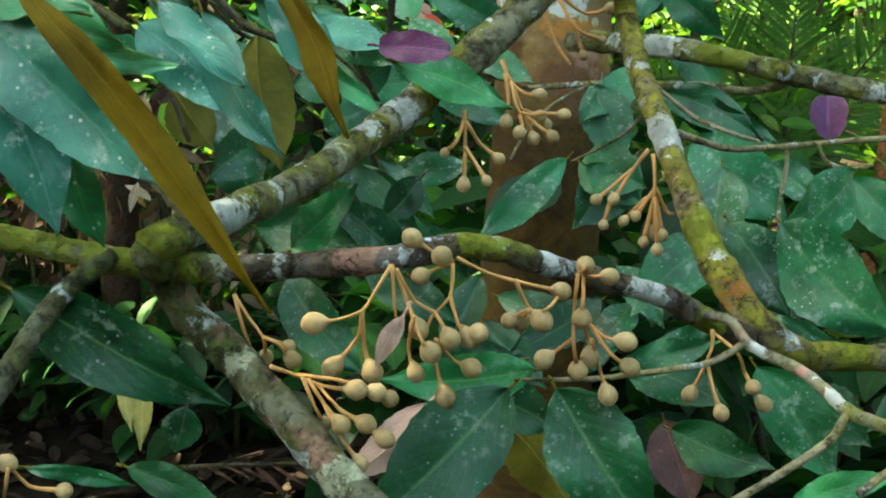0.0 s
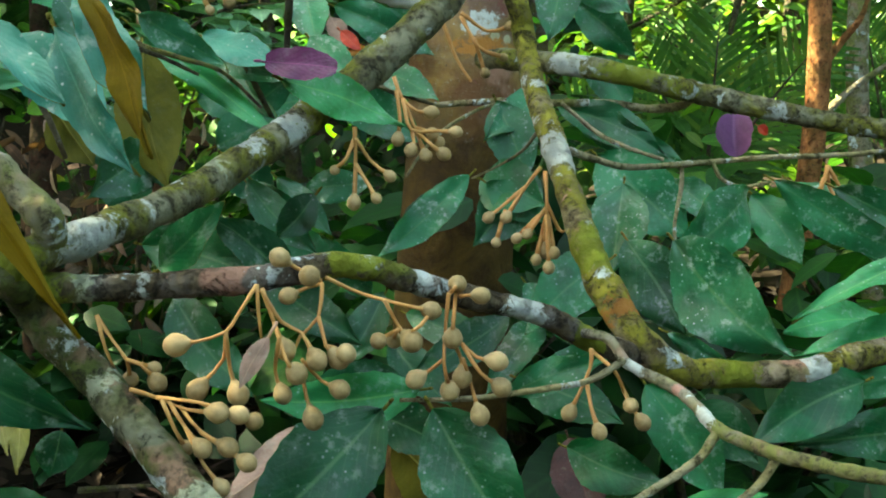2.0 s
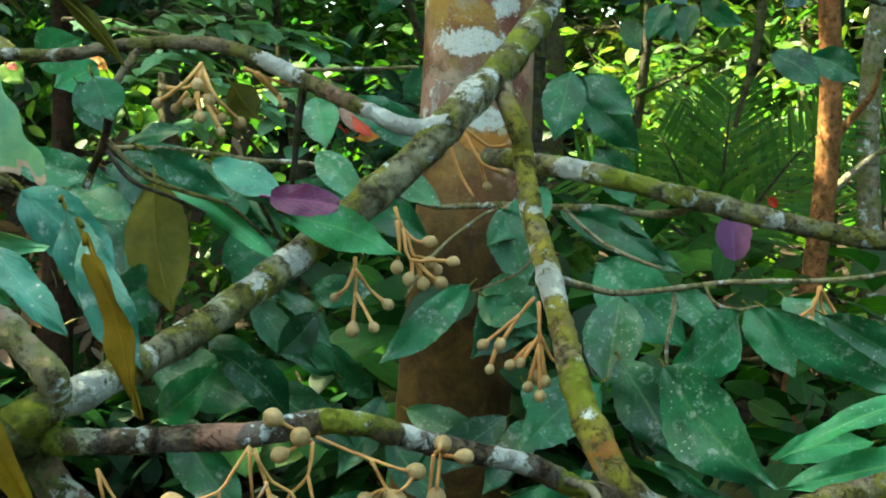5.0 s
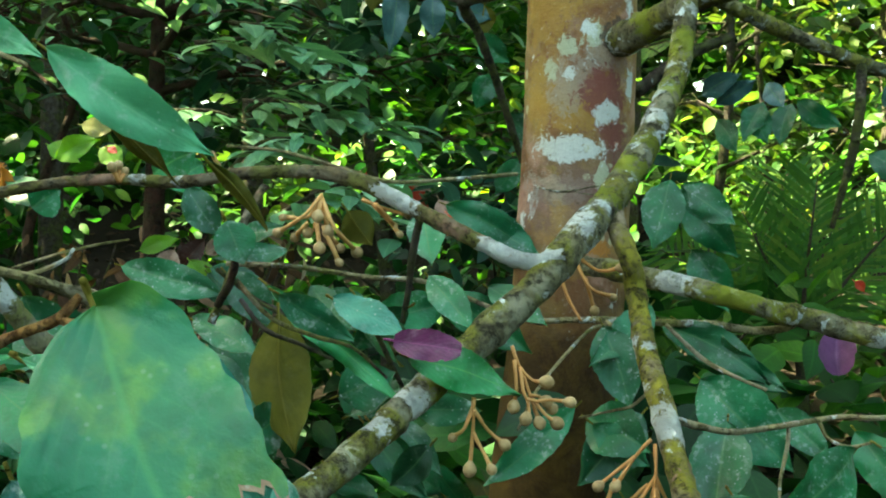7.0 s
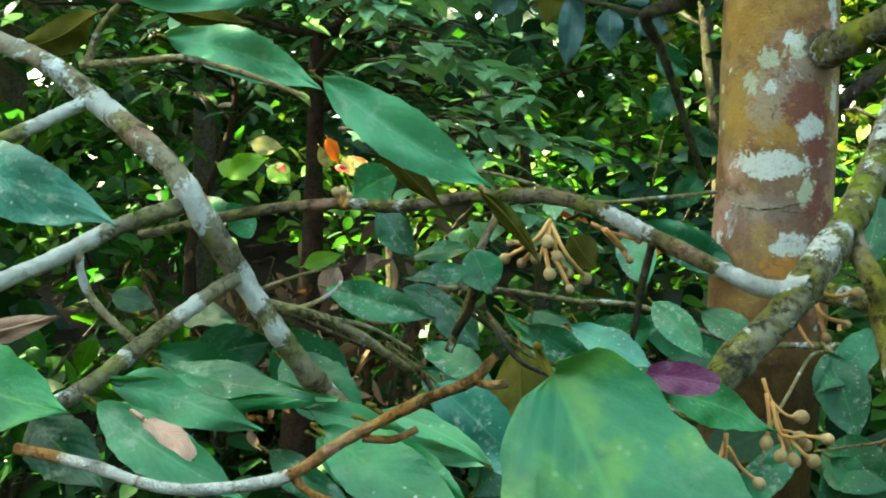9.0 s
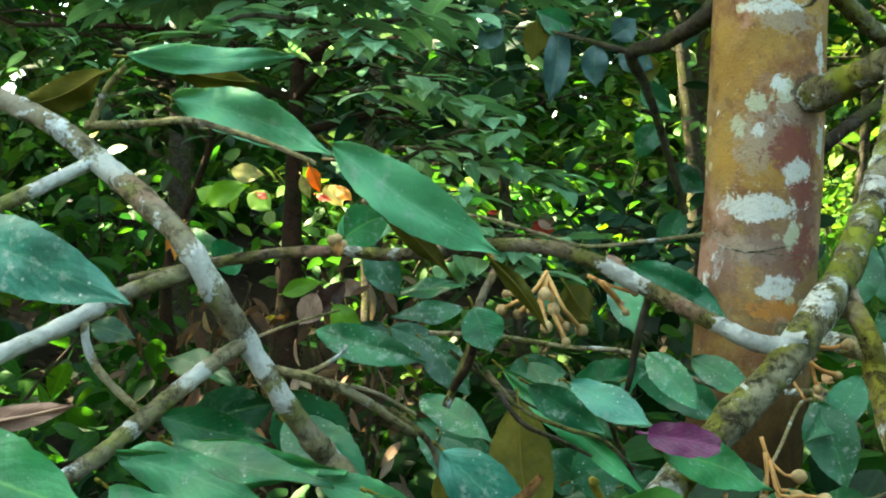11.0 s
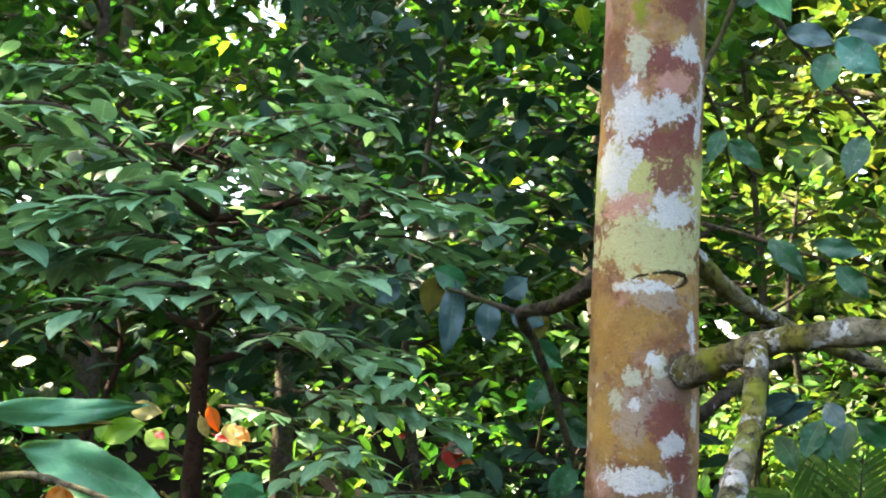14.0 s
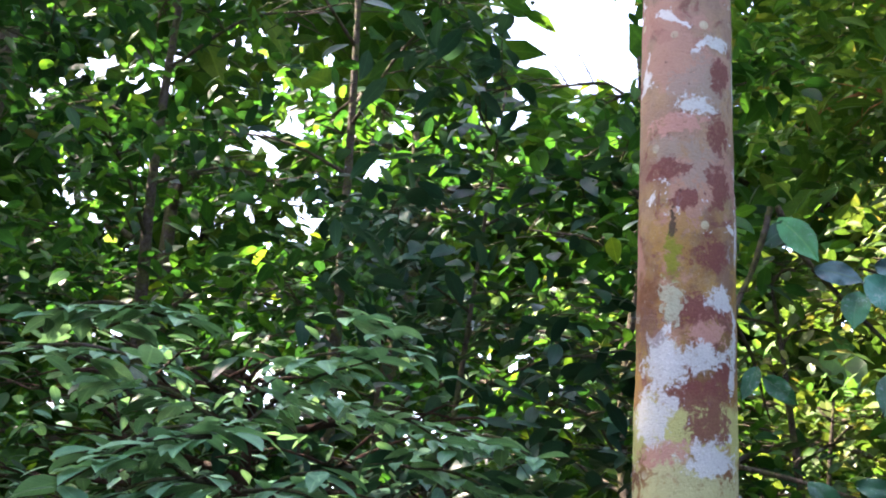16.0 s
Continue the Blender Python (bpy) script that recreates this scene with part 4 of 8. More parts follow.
# main limbs and branches of the fruiting tree
limb_low = branch("limb", tree, [(0.324, 1.574, 1.707), (0.317, 1.540, 1.687), (0.300, 1.495, 1.607), (0.250, 1.388, 1.514), (0.192, 1.255, 1.439), (0.147, 1.173, 1.397), (0.104, 1.120, 1.352), (0.068, 1.095, 1.321), (-0.008, 1.000, 1.263), (-0.034, 0.936, 1.244), (-0.077, 0.850, 1.217), (-0.105, 0.763, 1.207), (-0.123, 0.721, 1.202), (-0.146, 0.694, 1.194)],
    [0.0150, 0.0150, 0.0155, 0.0170, 0.0180, 0.0175, 0.0165, 0.0165, 0.0145, 0.0130, 0.0123, 0.0120, 0.0120, 0.0120], BARK, "", amp=0.08, patches=[(0.259, 1.409, 1.529, 0.0208, 0.0208, 1), (0.297, 1.489, 1.600, 0.0132, 0.0132, 1), (0.149, 1.176, 1.400, 0.0220, 0.0208, 1), (-0.007, 0.985, 1.264, 0.0175, 0.0175, 1), (-0.034, 0.936, 1.244, 0.0140, 0.0140, 1), (-0.055, 0.895, 1.231, 0.0114, 0.0114, 4), (-0.118, 0.735, 1.203, 0.0260, 0.0260, 1), (-0.089, 0.801, 1.213, 0.0078, 0.0078, 1), (0.259, 1.409, 1.529, 0.0097, 0.0097, 1), (0.012, 1.008, 1.278, 0.0187, 0.0187, 5), (0.216, 1.307, 1.467, 0.0258, 0.0258, 5), (-0.146, 0.694, 1.194, 0.0202, 0.0202, 5), (0.318, 1.538, 1.680, 0.0150, 0.0150, 1), (0.306, 1.510, 1.640, 0.0220, 0.0220, 5), (0.285, 1.460, 1.570, 0.0240, 0.0240, 5), (0.236, 1.358, 1.492, 0.0220, 0.0220, 5), (0.278, 1.448, 1.558, 0.0110, 0.0110, 1), (0.228, 1.340, 1.482, 0.0105, 0.0105, 4), (0.180, 1.235, 1.428, 0.0200, 0.0200, 5)])
bough = branch("branch", tree, [(-0.275, 0.683, 1.220), (-0.234, 0.693, 1.206), (-0.204, 0.702, 1.196), (-0.172, 0.707, 1.186), (-0.138, 0.713, 1.180), (-0.098, 0.719, 1.176), (-0.061, 0.725, 1.175), (-0.004, 0.727, 1.176), (0.031, 0.739, 1.180), (0.060, 0.749, 1.177), (0.089, 0.764, 1.164), (0.127, 0.778, 1.149), (0.178, 0.808, 1.129), (0.217, 0.836, 1.102), (0.254, 0.865, 1.083)],
    [0.0070, 0.0075, 0.0080, 0.0085, 0.0088, 0.0083, 0.0080, 0.0083, 0.0088, 0.0085, 0.0080, 0.0083, 0.0083, 0.0090, 0.0090], BARK_BOUGH, "", amp=0.08, patches=[(-0.075, 0.723, 1.175, 0.0099, 0.0099, 1), (-0.057, 0.725, 1.175, 0.0063, 0.0063, 2), (0.095, 0.766, 1.162, 0.0097, 0.0097, 1), (0.162, 0.797, 1.136, 0.0202, 0.0202, 1), (0.050, 0.746, 1.179, 0.0152, 0.0152, 5), (0.211, 0.831, 1.107, 0.0162, 0.0162, 5), (-0.138, 0.713, 1.180, 0.0209, 0.0209, 5), (-0.175, 0.706, 1.187, 0.0240, 0.0240, 5), (-0.215, 0.699, 1.199, 0.0260, 0.0260, 5), (-0.108, 0.718, 1.178, 0.0100, 0.0100, 4)])
arm = branch("branch", tree, [(0.188, 1.240, 1.424), (0.202, 1.189, 1.378), (0.210, 1.193, 1.342), (0.213, 1.134, 1.285), (0.221, 1.067, 1.236), (0.227, 1.016, 1.195), (0.232, 0.944, 1.152), (0.244, 0.889, 1.115), (0.259, 0.866, 1.092), (0.286, 0.874, 1.069), (0.328, 0.894, 1.058), (0.393, 0.902, 1.055), (0.456, 0.940, 1.056), (0.534, 0.987, 1.054), (0.675, 1.053, 1.055)],
    [0.0120, 0.0115, 0.0110, 0.0115, 0.0115, 0.0120, 0.0125, 0.0125, 0.0120, 0.0115, 0.0112, 0.0110, 0.0115, 0.0120, 0.0120], BARK_MOSS, "", amp=0.08, patches=[(0.223, 1.053, 1.225, 0.0223, 0.0223, 1), (0.227, 1.005, 1.188, 0.0097, 0.0097, 2), (0.245, 0.886, 1.113, 0.0130, 0.0130, 6), (0.398, 0.904, 1.055, 0.0126, 0.0126, 1), (0.338, 0.896, 1.057, 0.0222, 0.0222, 5), (0.233, 0.939, 1.149, 0.0274, 0.0274, 5), (0.213, 1.134, 1.285, 0.0087, 0.0087, 1)])
side_left = branch("branch", tree, [(0.133, 1.135, 1.381), (0.094, 1.133, 1.376), (0.048, 1.141, 1.396), (-0.014, 1.160, 1.427), (-0.070, 1.178, 1.455), (-0.126, 1.196, 1.469), (-0.200, 1.202, 1.469), (-0.275, 1.207, 1.460), (-0.352, 1.213, 1.464), (-0.442, 1.218, 1.457), (-0.583, 1.230, 1.432)],
    [0.0090, 0.0088, 0.0085, 0.0088, 0.0080, 0.0077, 0.0070, 0.0067, 0.0063, 0.0060, 0.0055], BARK_SIDE, "", amp=0.08, patches=[(-0.038, 1.167, 1.440, 0.0210, 0.0210, 1), (0.085, 1.134, 1.379, 0.0200, 0.0200, 1), (0.110, 1.134, 1.378, 0.0200, 0.0200, 1), (0.062, 1.138, 1.389, 0.0170, 0.0170, 1), (-0.275, 1.207, 1.460, 0.0085, 0.0085, 1), (-0.325, 1.211, 1.463, 0.0110, 0.0110, 1), (0.007, 1.153, 1.417, 0.0173, 0.0173, 7)])
side_right = branch("branch", tree, [(0.196, 1.678, 1.339), (0.240, 1.620, 1.333), (0.309, 1.553, 1.320), (0.380, 1.526, 1.302), (0.453, 1.519, 1.280), (0.463, 1.548, 1.279), (0.566, 1.531, 1.250), (0.670, 1.525, 1.225), (0.760, 1.520, 1.209), (0.967, 1.559, 1.169)],
    [0.0150, 0.0145, 0.0145, 0.0145, 0.0145, 0.0145, 0.0140, 0.0135, 0.0125, 0.0110], BARK, "", amp=0.08, patches=[(0.309, 1.553, 1.320, 0.0255, 0.0255, 1), (0.574, 1.530, 1.247, 0.0162, 0.0162, 1), (0.386, 1.524, 1.300, 0.0441, 0.0441, 5)])
spur = branch("twig", tree, [(0.469, 1.557, 1.279), (0.458, 1.554, 1.262), (0.411, 1.541, 1.258), (0.349, 1.530, 1.268), (0.289, 1.519, 1.271), (0.200, 1.506, 1.277), (0.119, 1.503, 1.276)],
    [0.0070, 0.0060, 0.0055, 0.0050, 0.0050, 0.0045, 0.0035], TWIG, "", amp=0.08)
spur_b = branch("twig", tree, [(0.285, 1.498, 1.271), (0.327, 1.474, 1.231), (0.361, 1.452, 1.212), (0.401, 1.431, 1.196)],
    [0.0030, 0.0030, 0.0027, 0.0020], TWIG, "", amp=0.08)
spur_c = branch("twig", tree, [(0.206, 1.496, 1.276), (0.231, 1.475, 1.259), (0.256, 1.453, 1.242)],
    [0.0030, 0.0030, 0.0025], TWIG, "", amp=0.08)
whip = branch("twig", tree, [(0.234, 1.066, 1.230), (0.260, 1.086, 1.220), (0.298, 1.116, 1.209), (0.366, 1.169, 1.206), (0.424, 1.211, 1.205), (0.465, 1.198, 1.207), (0.570, 1.224, 1.205), (0.704, 1.301, 1.213)],
    [0.0037, 0.0035, 0.0032, 0.0032, 0.0030, 0.0030, 0.0027, 0.0020], TWIG, "", amp=0.08)
whip_b = branch("twig", tree, [(0.362, 1.168, 1.204), (0.360, 1.165, 1.183), (0.351, 1.159, 1.142), (0.355, 1.155, 1.111)],
    [0.0022, 0.0022, 0.0020, 0.0015], TWIG, "", amp=0.08)
whip_c = branch("twig", tree, [(0.399, 1.190, 1.205), (0.407, 1.188, 1.188), (0.428, 1.187, 1.179), (0.458, 1.199, 1.181)],
    [0.0020, 0.0020, 0.0018, 0.0015], TWIG, "", amp=0.08)
tail = branch("branch", tree, [(0.203, 0.821, 1.113), (0.224, 0.811, 1.109), (0.235, 0.795, 1.094), (0.262, 0.774, 1.081), (0.269, 0.743, 1.076), (0.275, 0.712, 1.070), (0.297, 0.685, 1.064), (0.317, 0.655, 1.064), (0.340, 0.620, 1.067), (0.367, 0.580, 1.072)],
    [0.0035, 0.0037, 0.0040, 0.0043, 0.0043, 0.0045, 0.0045, 0.0045, 0.0045, 0.0042], BARK_PALE, "", amp=0.08, patches=[(0.239, 0.791, 1.092, 0.0077, 0.0077, 1), (0.264, 0.769, 1.080, 0.0045, 0.0045, 2), (0.272, 0.727, 1.073, 0.0092, 0.0092, 1)])
tail_b = branch("twig", tree, [(0.274, 0.712, 1.069), (0.259, 0.699, 1.057), (0.235, 0.687, 1.047), (0.195, 0.673, 1.031), (0.159, 0.660, 1.019)],
    [0.0030, 0.0030, 0.0027, 0.0025, 0.0025], TWIG, "", amp=0.08)
tail_c = branch("twig", tree, [(0.305, 0.691, 1.059), (0.291, 0.684, 1.044), (0.267, 0.673, 1.032)],
    [0.0030, 0.0027, 0.0025], TWIG, "", amp=0.08)
tail_d = branch("twig", tree, [(0.232, 0.795, 1.097), (0.206, 0.787, 1.086), (0.171, 0.781, 1.083), (0.125, 0.779, 1.080), (0.077, 0.787, 1.079)],
    [0.0027, 0.0025, 0.0022, 0.0020, 0.0015], TWIG, "", amp=0.08)
post_low = branch("branch", tree, [(-0.146, 0.694, 1.194), (-0.142, 0.721, 1.167), (-0.129, 0.723, 1.144), (-0.107, 0.716, 1.125), (-0.084, 0.689, 1.108), (-0.061, 0.663, 1.093), (-0.039, 0.641, 1.075), (-0.011, 0.609, 1.058), (0.028, 0.566, 1.033)],
    [0.0110, 0.0115, 0.0118, 0.0118, 0.0118, 0.0115, 0.0112, 0.0110, 0.0110], BARK_GREEN, "", amp=0.08, patches=[(-0.028, 0.629, 1.068, 0.0137, 0.0137, 4), (-0.124, 0.723, 1.139, 0.0107, 0.0107, 1), (-0.095, 0.703, 1.116, 0.0120, 0.0120, 4)])
post_left = branch("branch", tree, [(-0.170, 0.703, 1.189), (-0.189, 0.680, 1.176), (-0.203, 0.656, 1.155), (-0.211, 0.623, 1.134), (-0.226, 0.588, 1.107)],
    [0.0060, 0.0065, 0.0067, 0.0070, 0.0070], BARK_GREEN, "", amp=0.08)
stem = branch("branch", tree, [(-0.575, 0.814, 1.621), (-0.522, 0.801, 1.598), (-0.487, 0.785, 1.583), (-0.437, 0.771, 1.561), (-0.406, 0.765, 1.538), (-0.375, 0.754, 1.516), (-0.335, 0.738, 1.484), (-0.317, 0.740, 1.455), (-0.301, 0.767, 1.413), (-0.283, 0.778, 1.379), (-0.263, 0.800, 1.340), (-0.248, 0.812, 1.319), (-0.178, 0.724, 1.274), (-0.150, 0.712, 1.249), (-0.123, 0.704, 1.222), (-0.126, 0.716, 1.203)],
    [0.0065, 0.0070, 0.0073, 0.0075, 0.0083, 0.0085, 0.0083, 0.0083, 0.0083, 0.0083, 0.0085, 0.0088, 0.0090, 0.0095, 0.0100, 0.0100], BARK_PALE, "", amp=0.08, patches=[(-0.391, 0.760, 1.528, 0.0169, 0.0169, 1), (-0.322, 0.737, 1.465, 0.0140, 0.0140, 1), (-0.296, 0.770, 1.404, 0.0169, 0.0169, 1), (-0.281, 0.780, 1.376, 0.0101, 0.0101, 1), (-0.257, 0.816, 1.327, 0.0097, 0.0097, 1)])
stem_b = branch("twig", tree, [(-0.405, 0.765, 1.537), (-0.427, 0.742, 1.521), (-0.450, 0.718, 1.505), (-0.476, 0.684, 1.485)],
    [0.0055, 0.0050, 0.0050, 0.0045], BARK_PALE, "", amp=0.08, patches=[(-0.425, 0.744, 1.523, 0.0182, 0.0182, 1)])
stem_c = branch("branch", tree, [(-0.328, 0.739, 1.463), (-0.361, 0.709, 1.449), (-0.385, 0.695, 1.435), (-0.403, 0.672, 1.423), (-0.434, 0.637, 1.407)],
    [0.0060, 0.0057, 0.0057, 0.0057, 0.0055], BARK_PALE, "", amp=0.08, patches=[(-0.383, 0.696, 1.436, 0.0194, 0.0194, 1), (-0.405, 0.670, 1.422, 0.0239, 0.0239, 1)])
stem_d = branch("branch", tree, [(-0.301, 0.761, 1.413), (-0.322, 0.733, 1.395), (-0.346, 0.689, 1.369), (-0.361, 0.661, 1.353), (-0.378, 0.623, 1.340)],
    [0.0055, 0.0057, 0.0060, 0.0057, 0.0055], BARK_PALE, "", amp=0.08, patches=[(-0.324, 0.730, 1.393, 0.0125, 0.0125, 1), (-0.348, 0.686, 1.368, 0.0069, 0.0069, 1)])
stem_e = branch("twig", tree, [(-0.382, 0.695, 1.432), (-0.380, 0.695, 1.416), (-0.370, 0.696, 1.398), (-0.343, 0.699, 1.371)],
    [0.0030, 0.0030, 0.0030, 0.0025], TWIG, "", amp=0.08)
stem_f = branch("twig", tree, [(-0.409, 0.765, 1.560), (-0.398, 0.762, 1.582), (-0.388, 0.759, 1.593), (-0.381, 0.760, 1.600)],
    [0.0030, 0.0027, 0.0025, 0.0020], TWIG, "", amp=0.08)
stem_g = branch("twig", tree, [(-0.413, 0.765, 1.561), (-0.377, 0.764, 1.561), (-0.340, 0.764, 1.563), (-0.312, 0.763, 1.556), (-0.284, 0.762, 1.547), (-0.250, 0.761, 1.533)],
    [0.0030, 0.0027, 0.0025, 0.0022, 0.0020, 0.0015], TWIG, "", amp=0.08)
twig_low = branch("twig", tree, [(-0.284, 0.778, 1.393), (-0.254, 0.792, 1.383), (-0.232, 0.816, 1.368), (-0.212, 0.838, 1.349), (-0.200, 0.860, 1.334)],
    [0.0035, 0.0035, 0.0035, 0.0032, 0.0030], TWIG, "", amp=0.08)
twig_low_b = branch("twig", tree, [(-0.254, 0.792, 1.383), (-0.224, 0.817, 1.373), (-0.196, 0.841, 1.353)],
    [0.0018, 0.0015, 0.0013], TWIG, "", amp=0.08)
twig_low_c = branch("twig", tree, [(-0.284, 0.778, 1.393), (-0.266, 0.791, 1.389), (-0.248, 0.814, 1.398), (-0.242, 0.815, 1.406)],
    [0.0020, 0.0018, 0.0015, 0.0013], TWIG, "", amp=0.08)
near_twig = branch("twig", tree, [(-0.259, 0.406, 1.372), (-0.226, 0.396, 1.369), (-0.207, 0.394, 1.364), (-0.191, 0.396, 1.361), (-0.172, 0.399, 1.362), (-0.154, 0.402, 1.366), (-0.140, 0.405, 1.375), (-0.127, 0.407, 1.382), (-0.109, 0.410, 1.391), (-0.093, 0.413, 1.397), (-0.084, 0.415, 1.406)],
    [0.0022, 0.0022, 0.0022, 0.0022, 0.0024, 0.0025, 0.0022, 0.0021, 0.0021, 0.0021, 0.0015], TWIG_RUSSET, "", amp=0.08, patches=[(-0.164, 0.401, 1.363, 0.0089, 0.0089, 1), (-0.182, 0.398, 1.361, 0.0090, 0.0090, 1), (-0.198, 0.395, 1.363, 0.0090, 0.0090, 1), (-0.230, 0.397, 1.369, 0.0090, 0.0090, 1), (-0.214, 0.394, 1.366, 0.0081, 0.0081, 1), (-0.142, 0.405, 1.374, 0.0032, 0.0032, 2)])
near_twig_b = branch("twig", tree, [(-0.092, 0.413, 1.398), (-0.086, 0.412, 1.396), (-0.080, 0.410, 1.397)],
    [0.0018, 0.0018, 0.0015], TWIG_RUSSET, "", amp=0.08)
near_twig_c = branch("twig", tree, [(-0.154, 0.402, 1.366), (-0.149, 0.403, 1.360), (-0.136, 0.405, 1.354)],
    [0.0018, 0.0015, 0.0015], TWIG_RUSSET, "", amp=0.08)
near_twig_d = branch("twig", tree, [(-0.130, 0.407, 1.378), (-0.120, 0.410, 1.377), (-0.112, 0.414, 1.380)],
    [0.0015, 0.0015, 0.0013], TWIG_RUSSET, "", amp=0.08)
upright = branch("twig", tree, [(-0.201, 1.041, 1.326), (-0.189, 1.043, 1.355), (-0.178, 1.045, 1.385), (-0.171, 1.047, 1.419), (-0.157, 1.080, 1.453)],
    [0.0043, 0.0038, 0.0038, 0.0043, 0.0038], BARK_SIDE, "", amp=0.08)
upright_b = branch("twig", tree, [(-0.178, 1.045, 1.367), (-0.160, 1.047, 1.347), (-0.128, 1.031, 1.333), (-0.098, 1.034, 1.317)],
    [0.0019, 0.0019, 0.0015, 0.0011], BARK_DARK, "", amp=0.08)
dark_twig = branch("twig", tree, [(-0.013, 1.159, 1.423), (-0.023, 1.177, 1.382), (-0.030, 1.195, 1.339), (-0.037, 1.203, 1.308)],
    [0.0045, 0.0040, 0.0035, 0.0030], BARK_DARK, "", amp=0.08)
thin_a = branch("twig", tree, [(0.093, 1.739, 1.476), (-0.001, 1.613, 1.467), (-0.079, 1.509, 1.463), (-0.140, 1.456, 1.481), (-0.207, 1.423, 1.501), (-0.273, 1.400, 1.508)],
    [0.0030, 0.0030, 0.0027, 0.0025, 0.0022, 0.0020], TWIG, "", amp=0.08)
thin_b = branch("twig", tree, [(-0.262, 1.344, 1.364), (-0.182, 1.358, 1.359), (-0.103, 1.382, 1.345), (-0.021, 1.406, 1.335), (0.056, 1.428, 1.301), (0.122, 1.461, 1.276)],
    [0.0030, 0.0030, 0.0032, 0.0032, 0.0030, 0.0025], TWIG, "", amp=0.08)
twig_n = branch("twig", tree, [(-0.142, 0.910, 1.360), (-0.122, 0.907, 1.336), (-0.094, 0.916, 1.322), (-0.069, 0.925, 1.308)],
    [0.0022, 0.0021, 0.0019, 0.0014], BARK_DARK, "", amp=0.08)
twig_o = branch("twig", tree, [(-0.220, 0.865, 1.353), (-0.192, 0.863, 1.331), (-0.182, 0.870, 1.306), (-0.171, 0.877, 1.278), (-0.167, 0.893, 1.250)],
    [0.0030, 0.0026, 0.0023, 0.0023, 0.0019], BARK_SIDE, "", amp=0.08)
twig_p = branch("twig", tree, [(-0.157, 0.965, 1.369), (-0.127, 0.960, 1.339), (-0.091, 0.958, 1.324), (-0.059, 0.975, 1.311), (-0.033, 1.001, 1.281)],
    [0.0024, 0.0021, 0.0021, 0.0017, 0.0014], BARK_SIDE, "", amp=0.08)
crown_limb = branch("limb", tree, [(0.240, 1.823, 1.682), (0.269, 1.743, 1.686), (0.301, 1.684, 1.700), (0.338, 1.604, 1.714), (0.373, 1.555, 1.720), (0.448, 1.497, 1.724), (0.533, 1.451, 1.715), (0.677, 1.387, 1.700)],
    [0.0280, 0.0240, 0.0215, 0.0195, 0.0185, 0.0180, 0.0175, 0.0160], BARK, "", amp=0.08, patches=[(0.356, 1.574, 1.718, 0.0172, 0.0172, 1), (0.292, 1.699, 1.697, 0.0253, 0.0253, 5)])
crown_limb_b = branch("branch", tree, [(0.290, 1.893, 1.883), (0.340, 1.937, 1.845), (0.385, 1.971, 1.813), (0.446, 2.025, 1.789), (0.564, 2.092, 1.746), (0.771, 2.194, 1.683), (1.094, 2.361, 1.618)],
    [0.0180, 0.0155, 0.0150, 0.0145, 0.0135, 0.0125, 0.0100], BARK, "", amp=0.08)
crown_limb_c = branch("branch", tree, [(0.145, 1.908, 1.864), (0.107, 1.989, 1.834), (0.055, 2.088, 1.816), (0.000, 2.157, 1.808), (0.026, 2.211, 1.760), (0.055, 2.256, 1.687), (0.084, 2.293, 1.598), (0.112, 2.329, 1.513)],
    [0.0170, 0.0150, 0.0135, 0.0125, 0.0095, 0.0090, 0.0080, 0.0070], BARK_DARK, "", amp=0.08)
crown_twig_c = branch("twig", tree, [(0.005, 2.157, 1.808), (-0.064, 2.203, 1.837), (-0.161, 2.297, 1.878), (-0.265, 2.391, 1.906)],
    [0.0060, 0.0050, 0.0040, 0.0025], BARK_DARK, "", amp=0.08)
crown_twig_d = branch("twig", tree, [(0.294, 1.909, 1.613), (0.345, 1.929, 1.653), (0.397, 1.979, 1.686), (0.477, 2.030, 1.721)],
    [0.0120, 0.0110, 0.0100, 0.0080], BARK_DARK, "", amp=0.08)
dangler = branch("twig", tree, [(0.743, 2.160, 1.680), (0.727, 2.120, 1.592), (0.713, 2.120, 1.509), (0.695, 2.120, 1.441), (0.678, 2.120, 1.378)],
    [0.0100, 0.0095, 0.0085, 0.0070, 0.0045], BARK_DARK, "", amp=0.08)
thin_c = branch("twig", tree, [(0.085, 1.120, 1.210), (0.104, 1.200, 1.232), (0.133, 1.280, 1.253), (0.179, 1.440, 1.270), (0.204, 1.480, 1.273)],
    [0.0015, 0.0017, 0.0020, 0.0022, 0.0025], TWIG, "", amp=0.08)
thin_d = branch("twig", tree, [(0.154, 1.250, 1.196), (0.183, 1.200, 1.213), (0.200, 1.150, 1.228), (0.212, 1.120, 1.246)],
    [0.0012, 0.0014, 0.0016, 0.0018], TWIG, "", amp=0.08)
thin_e = branch("twig", tree, [(-0.200, 1.060, 1.375), (-0.166, 1.080, 1.344), (-0.133, 1.100, 1.326), (-0.104, 1.120, 1.302), (-0.046, 1.150, 1.252)],
    [0.0022, 0.0020, 0.0018, 0.0015, 0.0012], BARK_DARK, "", amp=0.08)
thin_f = branch("twig", tree, [(-0.065, 1.100, 1.337), (-0.053, 1.120, 1.302), (-0.037, 1.140, 1.260), (-0.024, 1.150, 1.230)],
    [0.0030, 0.0028, 0.0025, 0.0020], BARK_DARK, "", amp=0.08)
thin_g = branch("twig", tree, [(-0.416, 1.100, 1.374), (-0.385, 1.150, 1.387), (-0.362, 1.200, 1.394), (-0.348, 1.250, 1.397)],
    [0.0018, 0.0018, 0.0015, 0.0012], TWIG, "", amp=0.08)
